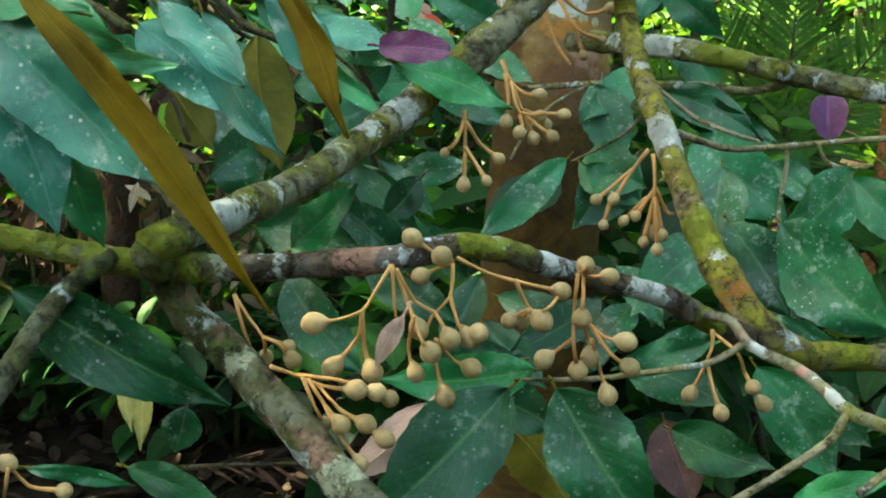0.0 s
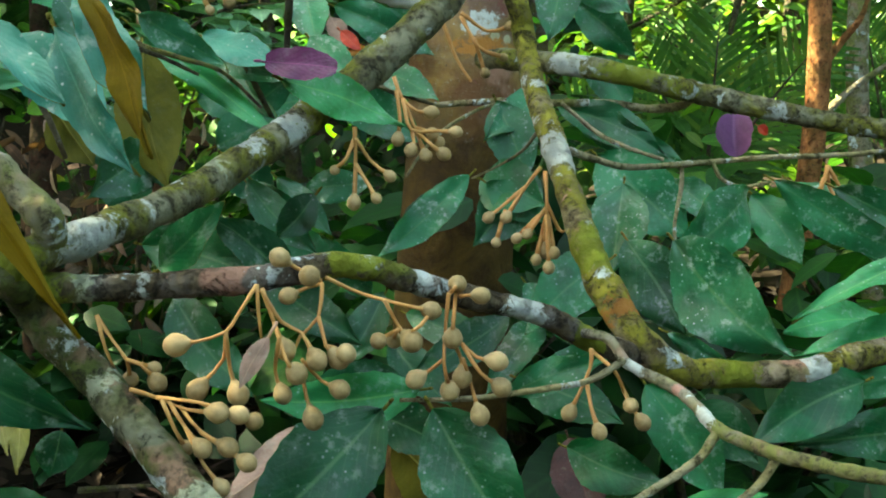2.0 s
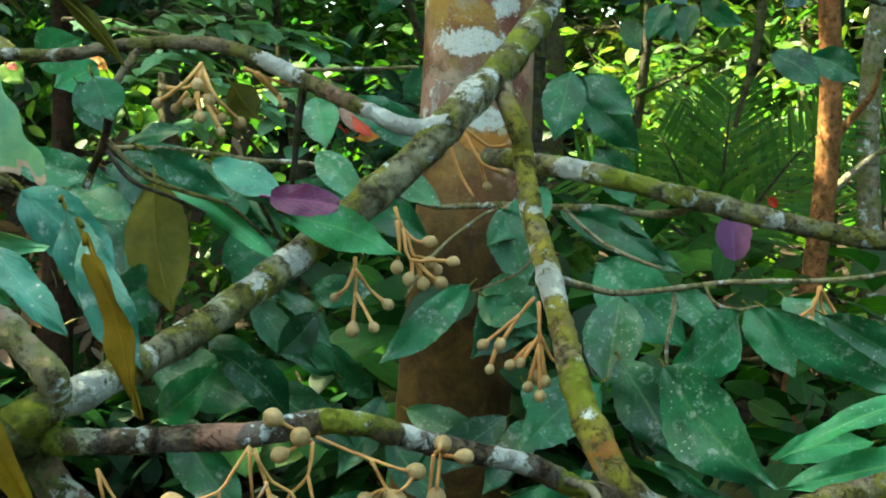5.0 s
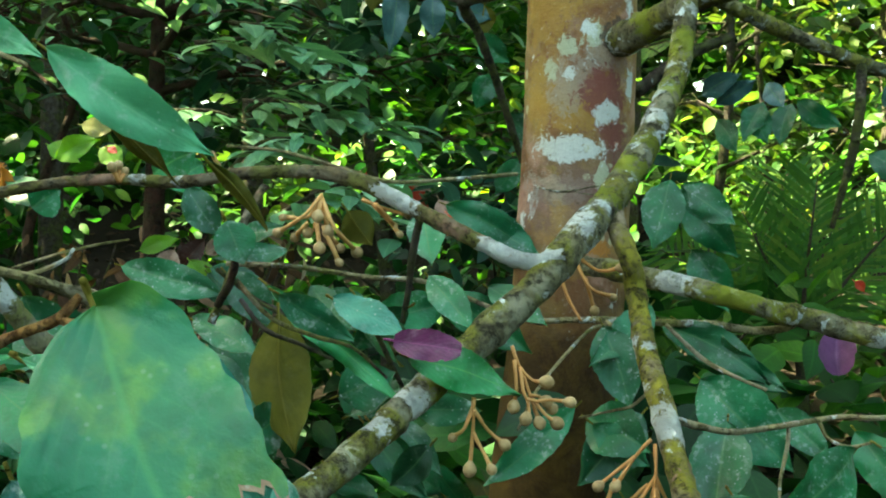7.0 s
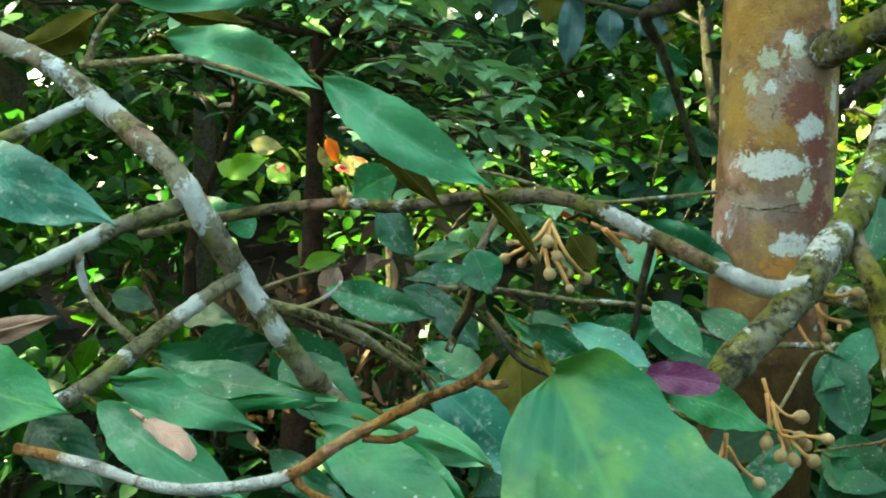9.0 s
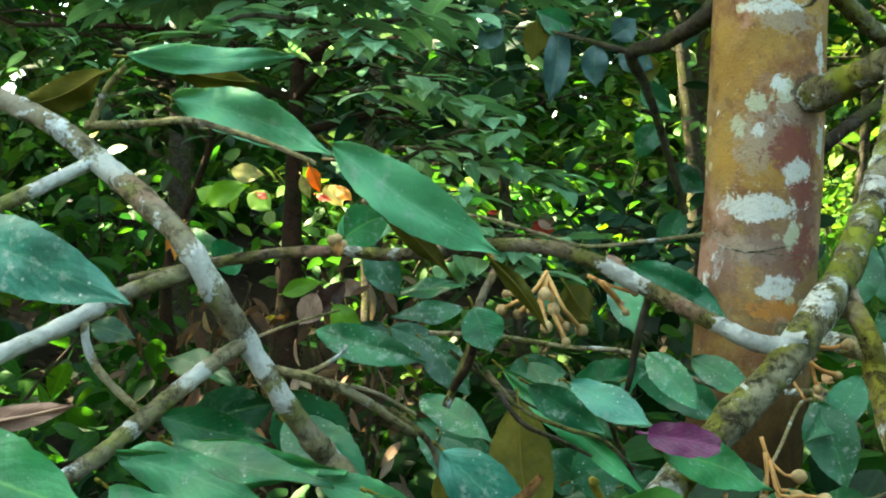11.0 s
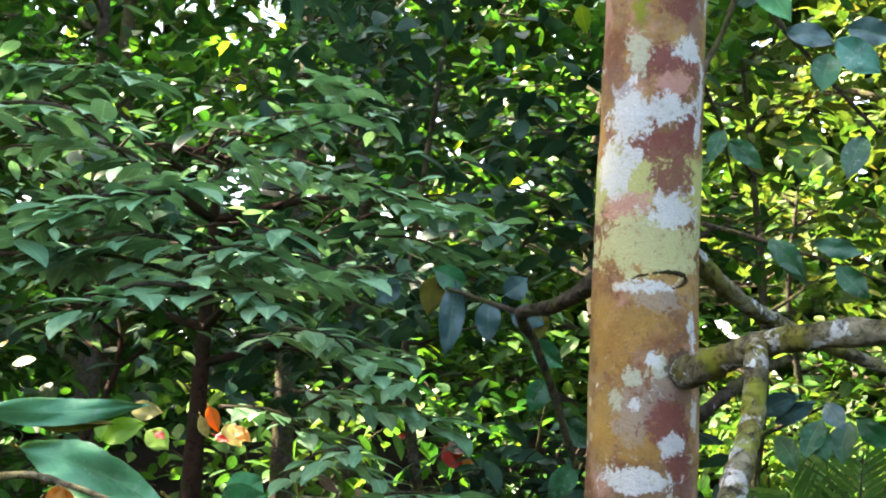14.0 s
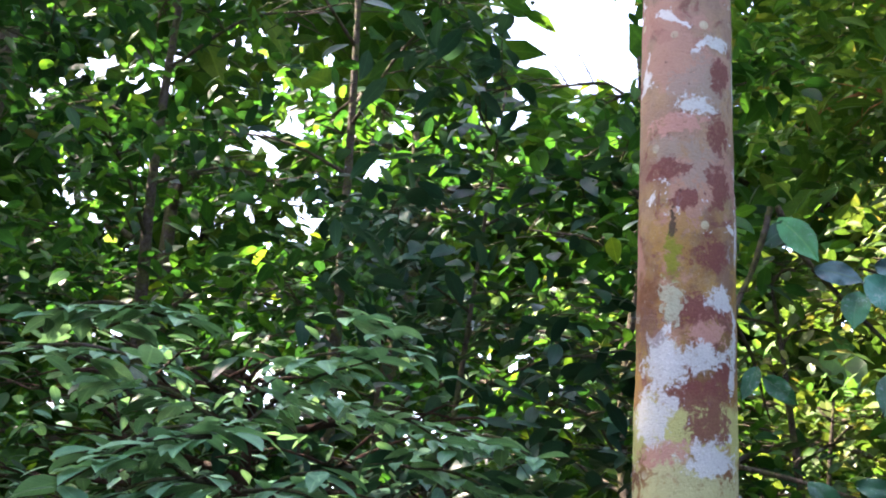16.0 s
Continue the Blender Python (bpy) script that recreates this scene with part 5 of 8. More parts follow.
thin_h = branch("twig", tree, [(-0.313, 0.900, 1.376), (-0.296, 1.000, 1.346), (-0.280, 1.100, 1.318), (-0.264, 1.200, 1.290)],
    [0.0022, 0.0020, 0.0018, 0.0015], BARK_SIDE, "", amp=0.08)
thin_i = branch("twig", tree, [(-0.167, 1.020, 1.411), (-0.178, 1.030, 1.369), (-0.195, 1.040, 1.342)],
    [0.0040, 0.0040, 0.0035], BARK_RED, "", amp=0.08)
crown_twig_e = branch("twig", tree, [(0.466, 2.250, 2.548), (0.443, 2.250, 2.474), (0.415, 2.250, 2.401), (0.379, 2.220, 2.331), (0.353, 2.150, 2.262)],
    [0.0070, 0.0070, 0.0065, 0.0060, 0.0050], BARK_DARK, "", amp=0.08)
crown_twig_f = branch("twig", tree, [(0.491, 2.300, 2.569), (0.528, 2.300, 2.467), (0.600, 2.320, 2.380), (0.681, 2.350, 2.301), (0.775, 2.400, 2.221)],
    [0.0070, 0.0065, 0.0060, 0.0050, 0.0040], BARK_DARK, "", amp=0.08)
crown_twig_g = branch("twig", tree, [(0.366, 2.200, 2.278), (0.416, 2.300, 2.222), (0.449, 2.400, 2.161), (0.479, 2.500, 2.132)],
    [0.0050, 0.0040, 0.0030, 0.0020], BARK_DARK, "", amp=0.08)
crown_twig_h = branch("twig", tree, [(0.322, 2.000, 1.959), (0.431, 2.100, 1.950), (0.570, 2.200, 1.927), (0.737, 2.300, 1.890)],
    [0.0050, 0.0045, 0.0040, 0.0030], BARK_SIDE, "", amp=0.08)
scar = branch("scar", tree, [(0.162, 1.778, 1.822), (0.183, 1.768, 1.832), (0.209, 1.766, 1.837), (0.232, 1.770, 1.840), (0.251, 1.779, 1.838), (0.261, 1.787, 1.831), (0.251, 1.780, 1.819), (0.228, 1.770, 1.811)],
    [0.0008, 0.0020, 0.0022, 0.0032, 0.0040, 0.0035, 0.0022, 0.0010], BARK_DARK, "dark lens-shaped scar on the bark", amp=0.3)
branch("bark_crease", tree, [(0.120, 1.793, 1.460), (0.138, 1.777, 1.453), (0.160, 1.766, 1.449), (0.184, 1.762, 1.451), (0.209, 1.765, 1.456), (0.231, 1.773, 1.458)],
    [0.0003, 0.0009, 0.0009, 0.0009, 0.0009, 0.0003], BARK, "", amp=0.3)
branch("bark_crease", tree, [(0.182, 1.762, 1.449), (0.204, 1.764, 1.444), (0.232, 1.774, 1.444), (0.256, 1.793, 1.448)],
    [0.0003, 0.0009, 0.0009, 0.0003], BARK, "", amp=0.3)
branch("bark_crease", tree, [(0.174, 1.718, 2.502), (0.210, 1.698, 2.502), (0.248, 1.694, 2.505), (0.289, 1.712, 2.514)],
    [0.0003, 0.0009, 0.0009, 0.0003], BARK, "", amp=0.3)
branch("bark_crease", tree, [(0.164, 1.731, 2.459), (0.199, 1.703, 2.456), (0.241, 1.697, 2.461), (0.276, 1.709, 2.464)],
    [0.0003, 0.0009, 0.0009, 0.0003], BARK, "", amp=0.3)
branch("bark_crease", tree, [(0.200, 1.712, 2.363), (0.228, 1.708, 2.367), (0.261, 1.714, 2.365)],
    [0.0003, 0.0009, 0.0003], BARK, "", amp=0.3)

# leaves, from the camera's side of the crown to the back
leaf(near_twig_c, (-0.123, 0.482, 1.328), (-0.026, 0.427, 1.206), (-0.12, -0.94, 0.32), 0.0137, "gold", 0.12, 0.12)
leaf(near_twig_b, (-0.015, 0.444, 1.321), (0.009, 0.412, 1.265), (-0.37, -0.86, 0.34), 0.0108, "gold", 0.10, 0.12)
leaf(near_twig_c, (-0.164, 0.540, 1.324), (-0.082, 0.511, 1.244), (-0.23, -0.97, 0.11), 0.0394, "teal", 0.10, 0.12)
leaf(near_twig_c, (-0.167, 0.537, 1.306), (-0.135, 0.527, 1.224), (0.46, -0.84, 0.28), 0.0384, "teal", 0.10, 0.12)
leaf(stem, (-0.143, 0.573, 1.267), (-0.135, 0.586, 1.210), (0.21, -0.96, -0.18), 0.0211, "green", 0.10, 0.12)
leaf(twig_low_b, (-0.172, 0.804, 1.334), (-0.099, 0.787, 1.267), (-0.14, -0.99, 0.10), 0.0444, "teal", 0.10, 0.12)
leaf(upright_b, (-0.134, 1.028, 1.336), (-0.112, 0.982, 1.217), (-0.04, 0.93, -0.37), 0.0561, "green", 0.03, 0.12)
leaf(upright, (-0.208, 1.060, 1.296), (-0.168, 1.032, 1.231), (0.19, -0.85, 0.49), 0.0390, "green", 0.10, 0.12)
leaf(upright_b, (-0.126, 1.016, 1.247), (-0.170, 0.949, 1.215), (0.81, -0.58, 0.09), 0.0451, "green", 0.10, 0.12)
leaf(dark_twig, (-0.096, 1.150, 1.334), (-0.015, 1.078, 1.305), (-0.69, -0.66, -0.29), 0.0297, "spotted", 0.10, 0.12)
leaf(twig_p, (-0.023, 0.972, 1.318), (0.035, 0.966, 1.310), (0.05, -0.97, 0.20), 0.0270, "purple", 0.02, 0.10, "blunt")
leaf(twig_p, (-0.010, 0.975, 1.303), (0.086, 1.035, 1.259), (0.20, -0.90, 0.40), 0.0400, "bright", -0.06, 0.06)
leaf(dark_twig, (-0.039, 1.301, 1.313), (-0.109, 1.321, 1.260), (-0.09, -0.96, -0.25), 0.0384, "green", 0.10, 0.12)
leaf(dark_twig, (-0.095, 1.251, 1.333), (-0.037, 1.193, 1.262), (-0.72, -0.69, -0.02), 0.0201, "green", 0.10, 0.12)
leaf(dark_twig, (-0.067, 1.154, 1.209), (-0.009, 1.126, 1.144), (-0.30, -0.95, 0.13), 0.0318, "green", 0.10, 0.12)
leaf(dark_twig, (-0.048, 1.195, 1.210), (0.006, 1.168, 1.151), (0.07, -0.88, 0.46), 0.0288, "green", 0.10, 0.12)
leaf(thin_b, (0.154, 1.321, 1.195), (0.047, 1.276, 1.112), (0.07, -0.91, 0.41), 0.0401, "spotted", 0.10, 0.12)
leaf(spur_c, (0.196, 1.435, 1.277), (0.227, 1.402, 1.176), (-0.18, -0.95, 0.26), 0.0621, "spotted", 0.10, 0.12)
leaf(arm, (0.225, 1.264, 1.198), (0.152, 1.231, 1.125), (0.10, -0.94, 0.32), 0.0640, "green", 0.10, 0.12)
leaf(spur, (0.307, 1.540, 1.271), (0.443, 1.472, 1.185), (-0.49, -0.87, -0.09), 0.0529, "green", 0.10, 0.12)
leaf(spur_b, (0.325, 1.470, 1.203), (0.431, 1.418, 1.096), (-0.30, -0.94, 0.16), 0.0917, "spotted", 0.10, 0.12)
leaf(whip_b, (0.337, 1.097, 1.138), (0.418, 1.006, 1.043), (-0.59, -0.77, 0.24), 0.0783, "spotted", 0.10, 0.12)
leaf(whip_c, (0.435, 1.187, 1.175), (0.345, 1.135, 1.117), (0.38, -0.90, 0.22), 0.0627, "green", 0.10, 0.12)
leaf(whip_b, (0.277, 1.113, 1.120), (0.190, 1.061, 1.063), (0.21, -0.86, 0.46), 0.0587, "green", 0.10, 0.12)
leaf(whip_b, (0.305, 1.176, 1.131), (0.353, 1.125, 1.039), (-0.47, -0.85, 0.24), 0.0659, "green", 0.10, 0.12)
leaf(arm, (0.313, 1.026, 1.064), (0.373, 1.003, 1.033), (-0.40, -0.91, -0.11), 0.0180, "spotted", 0.10, 0.12)
leaf(arm, (0.250, 0.993, 1.066), (0.159, 0.966, 1.037), (0.19, -0.94, 0.28), 0.0252, "green", 0.10, 0.12)
leaf(tail_d, (0.090, 0.896, 1.058), (-0.028, 0.852, 1.067), (0.35, -0.91, 0.24), 0.0412, "bright", 0.05, 0.12)
leaf(tail_d, (0.066, 0.747, 1.084), (-0.023, 0.694, 1.016), (0.14, -0.86, 0.50), 0.0628, "deep", 0.10, 0.12)
leaf(tail_d, (0.099, 0.767, 1.077), (0.156, 0.726, 0.985), (-0.11, -0.93, 0.35), 0.0611, "deep", 0.10, 0.12)
leaf(post_left, (-0.224, 0.679, 1.175), (-0.101, 0.682, 1.099), (0.07, -1.00, 0.06), 0.0468, "deep", 0.10, 0.12)
leaf(tail_d, (0.008, 0.841, 1.050), (-0.052, 0.803, 1.007), (-0.26, 0.87, -0.42), 0.0296, "dry", 0.10, 0.12)
leaf(twig_o, (-0.230, 0.927, 1.071), (-0.228, 0.897, 1.006), (0.13, -0.90, 0.41), 0.0158, "yellow", 0.10, 0.12)
leaf(twig_o, (-0.245, 0.936, 1.070), (-0.234, 0.899, 1.022), (0.09, -0.78, 0.62), 0.0122, "yellow", 0.10, 0.12)
leaf(twig_o, (-0.119, 0.999, 1.125), (-0.049, 0.959, 1.043), (-0.28, -0.94, 0.21), 0.0487, "green", 0.10, 0.12)
leaf(twig_p, (-0.057, 1.065, 1.153), (-0.140, 1.019, 1.132), (0.44, -0.87, 0.21), 0.0488, "deep", 0.10, 0.12)
leaf(upright_b, (-0.101, 1.088, 1.179), (-0.036, 1.042, 1.124), (-0.23, -0.86, 0.45), 0.0471, "deep", 0.10, 0.12)
leaf(tail_b, (0.240, 0.731, 1.000), (0.306, 0.717, 1.025), (-0.32, -0.89, 0.33), 0.0200, "bright", 0.10, 0.12)
leaf(post_low, (-0.180, 0.723, 1.049), (-0.117, 0.703, 1.031), (-0.22, -0.94, 0.27), 0.0220, "green", 0.10, 0.12)
leaf(post_left, (-0.236, 0.702, 1.058), (-0.176, 0.722, 1.037), (0.34, -0.94, 0.10), 0.0110, "green", 0.10, 0.12)
leaf(tail_d, (0.065, 0.986, 0.990), (0.118, 0.948, 0.923), (0.18, 0.91, -0.37), 0.0561, "green", 0.05, 0.12)
leaf(tail_d, (0.053, 0.960, 1.021), (0.108, 0.938, 0.996), (-0.19, -0.91, 0.36), 0.0426, "deep", 0.10, 0.12)
leaf(whip_b, (0.255, 1.302, 0.887), (0.274, 1.240, 0.804), (-0.21, -0.81, 0.55), 0.0642, "red", 0.10, 0.12)
leaf(whip_b, (0.185, 1.114, 1.007), (0.277, 1.062, 0.972), (-0.36, -0.87, 0.34), 0.0487, "deep", 0.10, 0.12)
leaf(arm, (0.327, 0.997, 1.004), (0.374, 0.963, 0.962), (-0.35, -0.88, 0.34), 0.0462, "deep", 0.10, 0.12)
leaf(arm, (0.223, 1.057, 0.954), (0.304, 1.006, 0.930), (-0.41, -0.83, 0.38), 0.0465, "deep", 0.10, 0.12)
leaf(arm, (0.281, 0.970, 1.033), (0.338, 0.938, 0.938), (-0.02, -0.95, 0.31), 0.0533, "green", 0.10, 0.12)
leaf(post_low, (-0.176, 0.855, 1.051), (-0.186, 0.850, 1.018), (0.21, -0.97, 0.08), 0.0300, "deep", 0.10, 0.12)
leaf(whip_c, (0.448, 1.146, 1.187), (0.580, 1.092, 1.105), (-0.47, -0.86, -0.19), 0.0442, "spotted", 0.10, 0.12)
leaf(whip, (0.514, 1.162, 1.175), (0.605, 1.112, 1.112), (-0.48, -0.87, -0.00), 0.0430, "green", 0.10, 0.12)
leaf(arm, (0.539, 0.956, 1.136), (0.396, 0.936, 1.089), (-0.15, -0.66, 0.74), 0.0227, "bright", 0.10, 0.12)
leaf(arm, (0.581, 1.047, 1.059), (0.429, 1.029, 1.036), (0.06, -0.95, 0.32), 0.0389, "bright", 0.10, 0.12)
leaf(arm, (0.566, 1.003, 1.023), (0.423, 0.986, 1.010), (0.08, -0.94, 0.33), 0.0299, "spotted", 0.10, 0.12)
leaf(arm, (0.551, 0.950, 0.991), (0.387, 0.906, 0.995), (0.25, -0.90, 0.35), 0.0419, "deep", 0.10, 0.12)
leaf(side_right, (0.548, 1.640, 1.242), (0.546, 1.622, 1.184), (-0.20, -0.87, 0.25), 0.0500, "violet", 0.05, 0.5, "blunt")
leaf(arm, (0.168, 1.236, 1.192), (0.229, 1.229, 1.147), (-0.06, -1.00, 0.07), 0.0363, "green", 0.10, 0.12)
leaf(spur_b, (0.332, 1.330, 1.176), (0.306, 1.270, 1.081), (-0.23, -0.79, 0.56), 0.0717, "green", 0.10, 0.12)
leaf(tail_d, (0.078, 0.904, 1.064), (-0.008, 0.885, 1.056), (0.17, -0.95, 0.27), 0.0351, "deep", 0.10, 0.12)
leaf(spur, (0.287, 1.542, 1.266), (0.416, 1.480, 1.195), (-0.36, -0.92, 0.15), 0.0520, "green", 0.10, 0.12)
leaf(dark_twig, (-0.072, 1.146, 1.211), (-0.004, 1.116, 1.139), (-0.06, -0.94, 0.34), 0.0329, "green", 0.10, 0.12)
leaf(thin_b, (-0.035, 1.343, 1.186), (0.045, 1.321, 1.190), (-0.27, -0.96, 0.07), 0.0390, "spotted", 0.10, 0.12)
leaf(arm, (0.165, 0.968, 1.032), (0.244, 0.938, 1.064), (-0.40, -0.90, 0.15), 0.0283, "spotted", 0.10, 0.12)
leaf(twig_p, (-0.121, 0.962, 1.359), (-0.059, 0.976, 1.318), (0.10, -0.98, -0.17), 0.0279, "spotted", 0.10, 0.12)
leaf(stem, (-0.093, 0.656, 1.327), (-0.049, 0.626, 1.248), (-0.41, -0.90, 0.12), 0.0290, "teal", 0.10, 0.12)
leaf(twig_o, (-0.193, 0.957, 1.288), (-0.163, 0.951, 1.241), (-0.19, 0.95, -0.24), 0.0408, "green", 0.10, 0.12)
leaf(thin_a, (-0.034, 1.469, 1.422), (-0.018, 1.411, 1.356), (-0.04, -0.75, 0.66), 0.0485, "spotted", 0.10, 0.12)
leaf(twig_p, (-0.168, 0.971, 1.422), (-0.152, 0.966, 1.385), (0.17, -0.97, 0.19), 0.0363, "green", 0.10, 0.12)
leaf(arm, (0.444, 0.909, 1.042), (0.340, 0.868, 1.006), (0.15, -0.85, 0.51), 0.0488, "deep", 0.10, 0.12)
leaf(upright, (-0.174, 1.051, 1.234), (-0.147, 1.045, 1.188), (0.18, -0.96, 0.23), 0.0453, "deep", 0.10, 0.12)
leaf(twig_o, (-0.139, 0.993, 1.170), (-0.036, 0.936, 1.145), (-0.39, -0.86, 0.34), 0.0513, "deep", 0.10, 0.12)
leaf(near_twig_b, (-0.061, 0.368, 1.407), (0.019, 0.309, 1.295), (0.22, -0.92, 0.34), 0.0690, "mottled", 0.05, 0.05, "broad", 0.56)
leaf(side_right, (0.327, 1.751, 1.466), (0.295, 1.705, 1.362), (-0.20, -0.87, 0.45), 0.0652, "green", 0.10, 0.12)
leaf(side_right, (0.344, 1.752, 1.457), (0.419, 1.713, 1.397), (-0.36, -0.92, 0.15), 0.0531, "green", 0.10, 0.12)
leaf(stem_g, (-0.357, 0.783, 1.580), (-0.241, 0.769, 1.538), (-0.16, -0.95, 0.20), 0.0330, "pale", 0.10, 0.12)
leaf(stem_g, (-0.242, 0.774, 1.546), (-0.129, 0.785, 1.471), (0.10, -0.95, 0.25), 0.0380, "pale", 0.06, 0.12)
leaf(stem_g, (-0.229, 0.791, 1.530), (-0.162, 0.809, 1.453), (0.03, 0.97, 0.26), 0.0179, "green", 0.10, 0.12)
leaf(twig_low_c, (-0.137, 0.798, 1.468), (-0.100, 0.818, 1.419), (-0.14, 0.95, 0.27), 0.0114, "green", 0.10, 0.12)
leaf(stem_f, (-0.380, 0.760, 1.607), (-0.276, 0.815, 1.613), (0.47, -0.87, 0.10), 0.0200, "pale", 0.03, 0.12)
leaf(stem_f, (-0.367, 0.802, 1.604), (-0.317, 0.849, 1.599), (-0.67, 0.73, 0.17), 0.0165, "green", 0.10, 0.12)
leaf(stem_f, (-0.406, 0.776, 1.598), (-0.489, 0.805, 1.579), (0.23, 0.91, 0.35), 0.0242, "green", 0.10, 0.12)
leaf(stem_b, (-0.432, 0.609, 1.494), (-0.305, 0.585, 1.451), (-0.09, -0.96, 0.26), 0.0393, "teal", 0.06, 0.12)
leaf(stem_d, (-0.373, 0.514, 1.395), (-0.287, 0.495, 1.369), (-0.06, -0.89, 0.44), 0.0432, "bright", 0.10, 0.12)
leaf(stem_d, (-0.366, 0.535, 1.396), (-0.305, 0.524, 1.409), (0.19, 0.98, -0.02), 0.0117, "dry", 0.02, 0.12)
leaf(stem, (-0.366, 0.817, 1.339), (-0.302, 0.846, 1.358), (0.36, -0.91, 0.18), 0.0397, "deep", 0.10, 0.12)
leaf(stem, (-0.294, 0.847, 1.369), (-0.265, 0.870, 1.305), (0.26, -0.94, -0.22), 0.0500, "spotted", 0.10, 0.12)
leaf(stem_d, (-0.351, 0.678, 1.353), (-0.249, 0.651, 1.330), (-0.21, -0.95, 0.21), 0.0304, "pale", 0.10, 0.12)
leaf(stem_e, (-0.330, 0.721, 1.350), (-0.221, 0.715, 1.337), (-0.06, -0.99, -0.09), 0.0236, "bright", 0.10, 0.12)
leaf(stem, (-0.243, 0.732, 1.328), (-0.176, 0.721, 1.317), (-0.11, -0.95, 0.30), 0.0215, "pale", 0.10, 0.12)
leaf(upright, (-0.248, 1.155, 1.293), (-0.148, 1.126, 1.211), (-0.12, -0.97, 0.19), 0.0544, "spotted", 0.10, 0.12)
leaf(thin_b, (-0.424, 1.445, 1.356), (-0.275, 1.414, 1.321), (-0.15, -0.97, 0.20), 0.0474, "spotted", 0.10, 0.12)
leaf(thin_b, (-0.285, 1.433, 1.347), (-0.223, 1.420, 1.279), (0.04, -0.97, 0.23), 0.0497, "green", 0.10, 0.12)
leaf(thin_b, (-0.184, 1.507, 1.296), (-0.102, 1.498, 1.298), (-0.11, -0.99, 0.13), 0.0518, "green", 0.10, 0.12)
leaf(upright_b, (-0.152, 1.061, 1.359), (-0.022, 1.027, 1.252), (-0.16, -0.98, 0.12), 0.0241, "bright", 0.10, 0.12)
leaf(thin_b, (-0.104, 1.437, 1.278), (0.002, 1.552, 1.296), (0.67, -0.67, 0.32), 0.0584, "green", 0.10, 0.12)
leaf(thin_a, (-0.001, 1.777, 1.428), (0.127, 1.752, 1.351), (-0.13, -0.99, 0.09), 0.0599, "spotted", 0.10, 0.12)
leaf(thin_a, (-0.023, 1.600, 1.302), (0.110, 1.566, 1.224), (-0.14, -0.97, 0.19), 0.0615, "green", 0.10, 0.12)
leaf(thin_b, (-0.121, 1.332, 1.228), (-0.069, 1.338, 1.182), (0.18, -0.98, 0.08), 0.0524, "green", 0.10, 0.12)
leaf(thin_a, (-0.399, 1.502, 1.475), (-0.335, 1.491, 1.505), (-0.10, -0.98, -0.15), 0.0600, "bright", 0.10, 0.12)
leaf(side_left, (-0.638, 1.670, 1.431), (-0.596, 1.676, 1.457), (0.18, -0.98, -0.06), 0.0599, "green", 0.10, 0.12)
leaf(stem_d, (-0.314, 0.579, 1.357), (-0.229, 0.561, 1.314), (0.04, -0.89, 0.45), 0.0295, "pale", 0.10, 0.12)
leaf(stem_d, (-0.357, 0.674, 1.356), (-0.229, 0.673, 1.347), (-0.01, -0.99, -0.16), 0.0215, "bright", 0.10, 0.12)
leaf(stem_d, (-0.366, 0.774, 1.360), (-0.290, 0.785, 1.342), (0.19, -0.97, 0.18), 0.0282, "deep", 0.10, 0.12)
leaf(stem, (-0.257, 0.688, 1.309), (-0.204, 0.675, 1.283), (-0.10, -0.96, 0.27), 0.0212, "spotted", 0.10, 0.12)
leaf(stem, (-0.244, 0.751, 1.305), (-0.156, 0.743, 1.259), (0.08, -0.94, 0.32), 0.0434, "bright", 0.10, 0.12)
leaf(stem, (-0.203, 0.717, 1.324), (-0.123, 0.709, 1.301), (-0.16, -0.96, -0.22), 0.0198, "pale", 0.10, 0.12)
leaf(stem, (-0.183, 0.599, 1.340), (-0.111, 0.569, 1.307), (-0.16, -0.88, 0.45), 0.0351, "bright", 0.10, 0.12)
leaf(stem_d, (-0.327, 0.537, 1.358), (-0.284, 0.522, 1.328), (0.10, -0.83, 0.55), 0.0305, "deep", 0.10, 0.12)
leaf(twig_o, (-0.299, 0.885, 1.339), (-0.255, 0.891, 1.315), (0.23, -0.96, 0.18), 0.0499, "green", 0.10, 0.12)
leaf(thin_a, (-0.018, 1.763, 1.429), (0.109, 1.760, 1.359), (-0.01, -1.00, 0.02), 0.0517, "spotted", 0.10, 0.12)
leaf(side_left, (-0.097, 1.224, 1.427), (-0.071, 1.227, 1.390), (-0.10, 0.99, 0.01), 0.0363, "green", 0.10, 0.12)
leaf(upright_b, (-0.090, 1.097, 1.248), (-0.035, 1.101, 1.270), (0.02, -0.99, 0.13), 0.0499, "spotted", 0.10, 0.12)
leaf(thin_a, (-0.407, 1.691, 1.461), (-0.356, 1.691, 1.384), (0.18, -0.97, 0.13), 0.0514, "green", 0.10, 0.12)
leaf(twig_p, (-0.002, 1.100, 1.198), (-0.041, 1.096, 1.159), (-0.03, -0.99, 0.13), 0.0332, "deep", 0.10, 0.12)
leaf(arm, (0.164, 1.259, 1.194), (0.227, 1.211, 1.167), (-0.46, -0.81, 0.38), 0.0617, "green", 0.10, 0.12)
leaf(crown_twig_d, (0.368, 1.943, 1.434), (0.462, 1.902, 1.337), (-0.38, -0.92, 0.02), 0.0671, "green", 0.10, 0.12)
leaf(crown_twig_d, (0.393, 1.949, 1.348), (0.450, 1.907, 1.243), (-0.41, -0.90, 0.14), 0.0671, "green", 0.10, 0.12)
leaf(crown_twig_d, (0.434, 2.084, 1.623), (0.493, 2.035, 1.655), (-0.56, -0.80, -0.22), 0.0408, "blue", 0.10, 0.12)
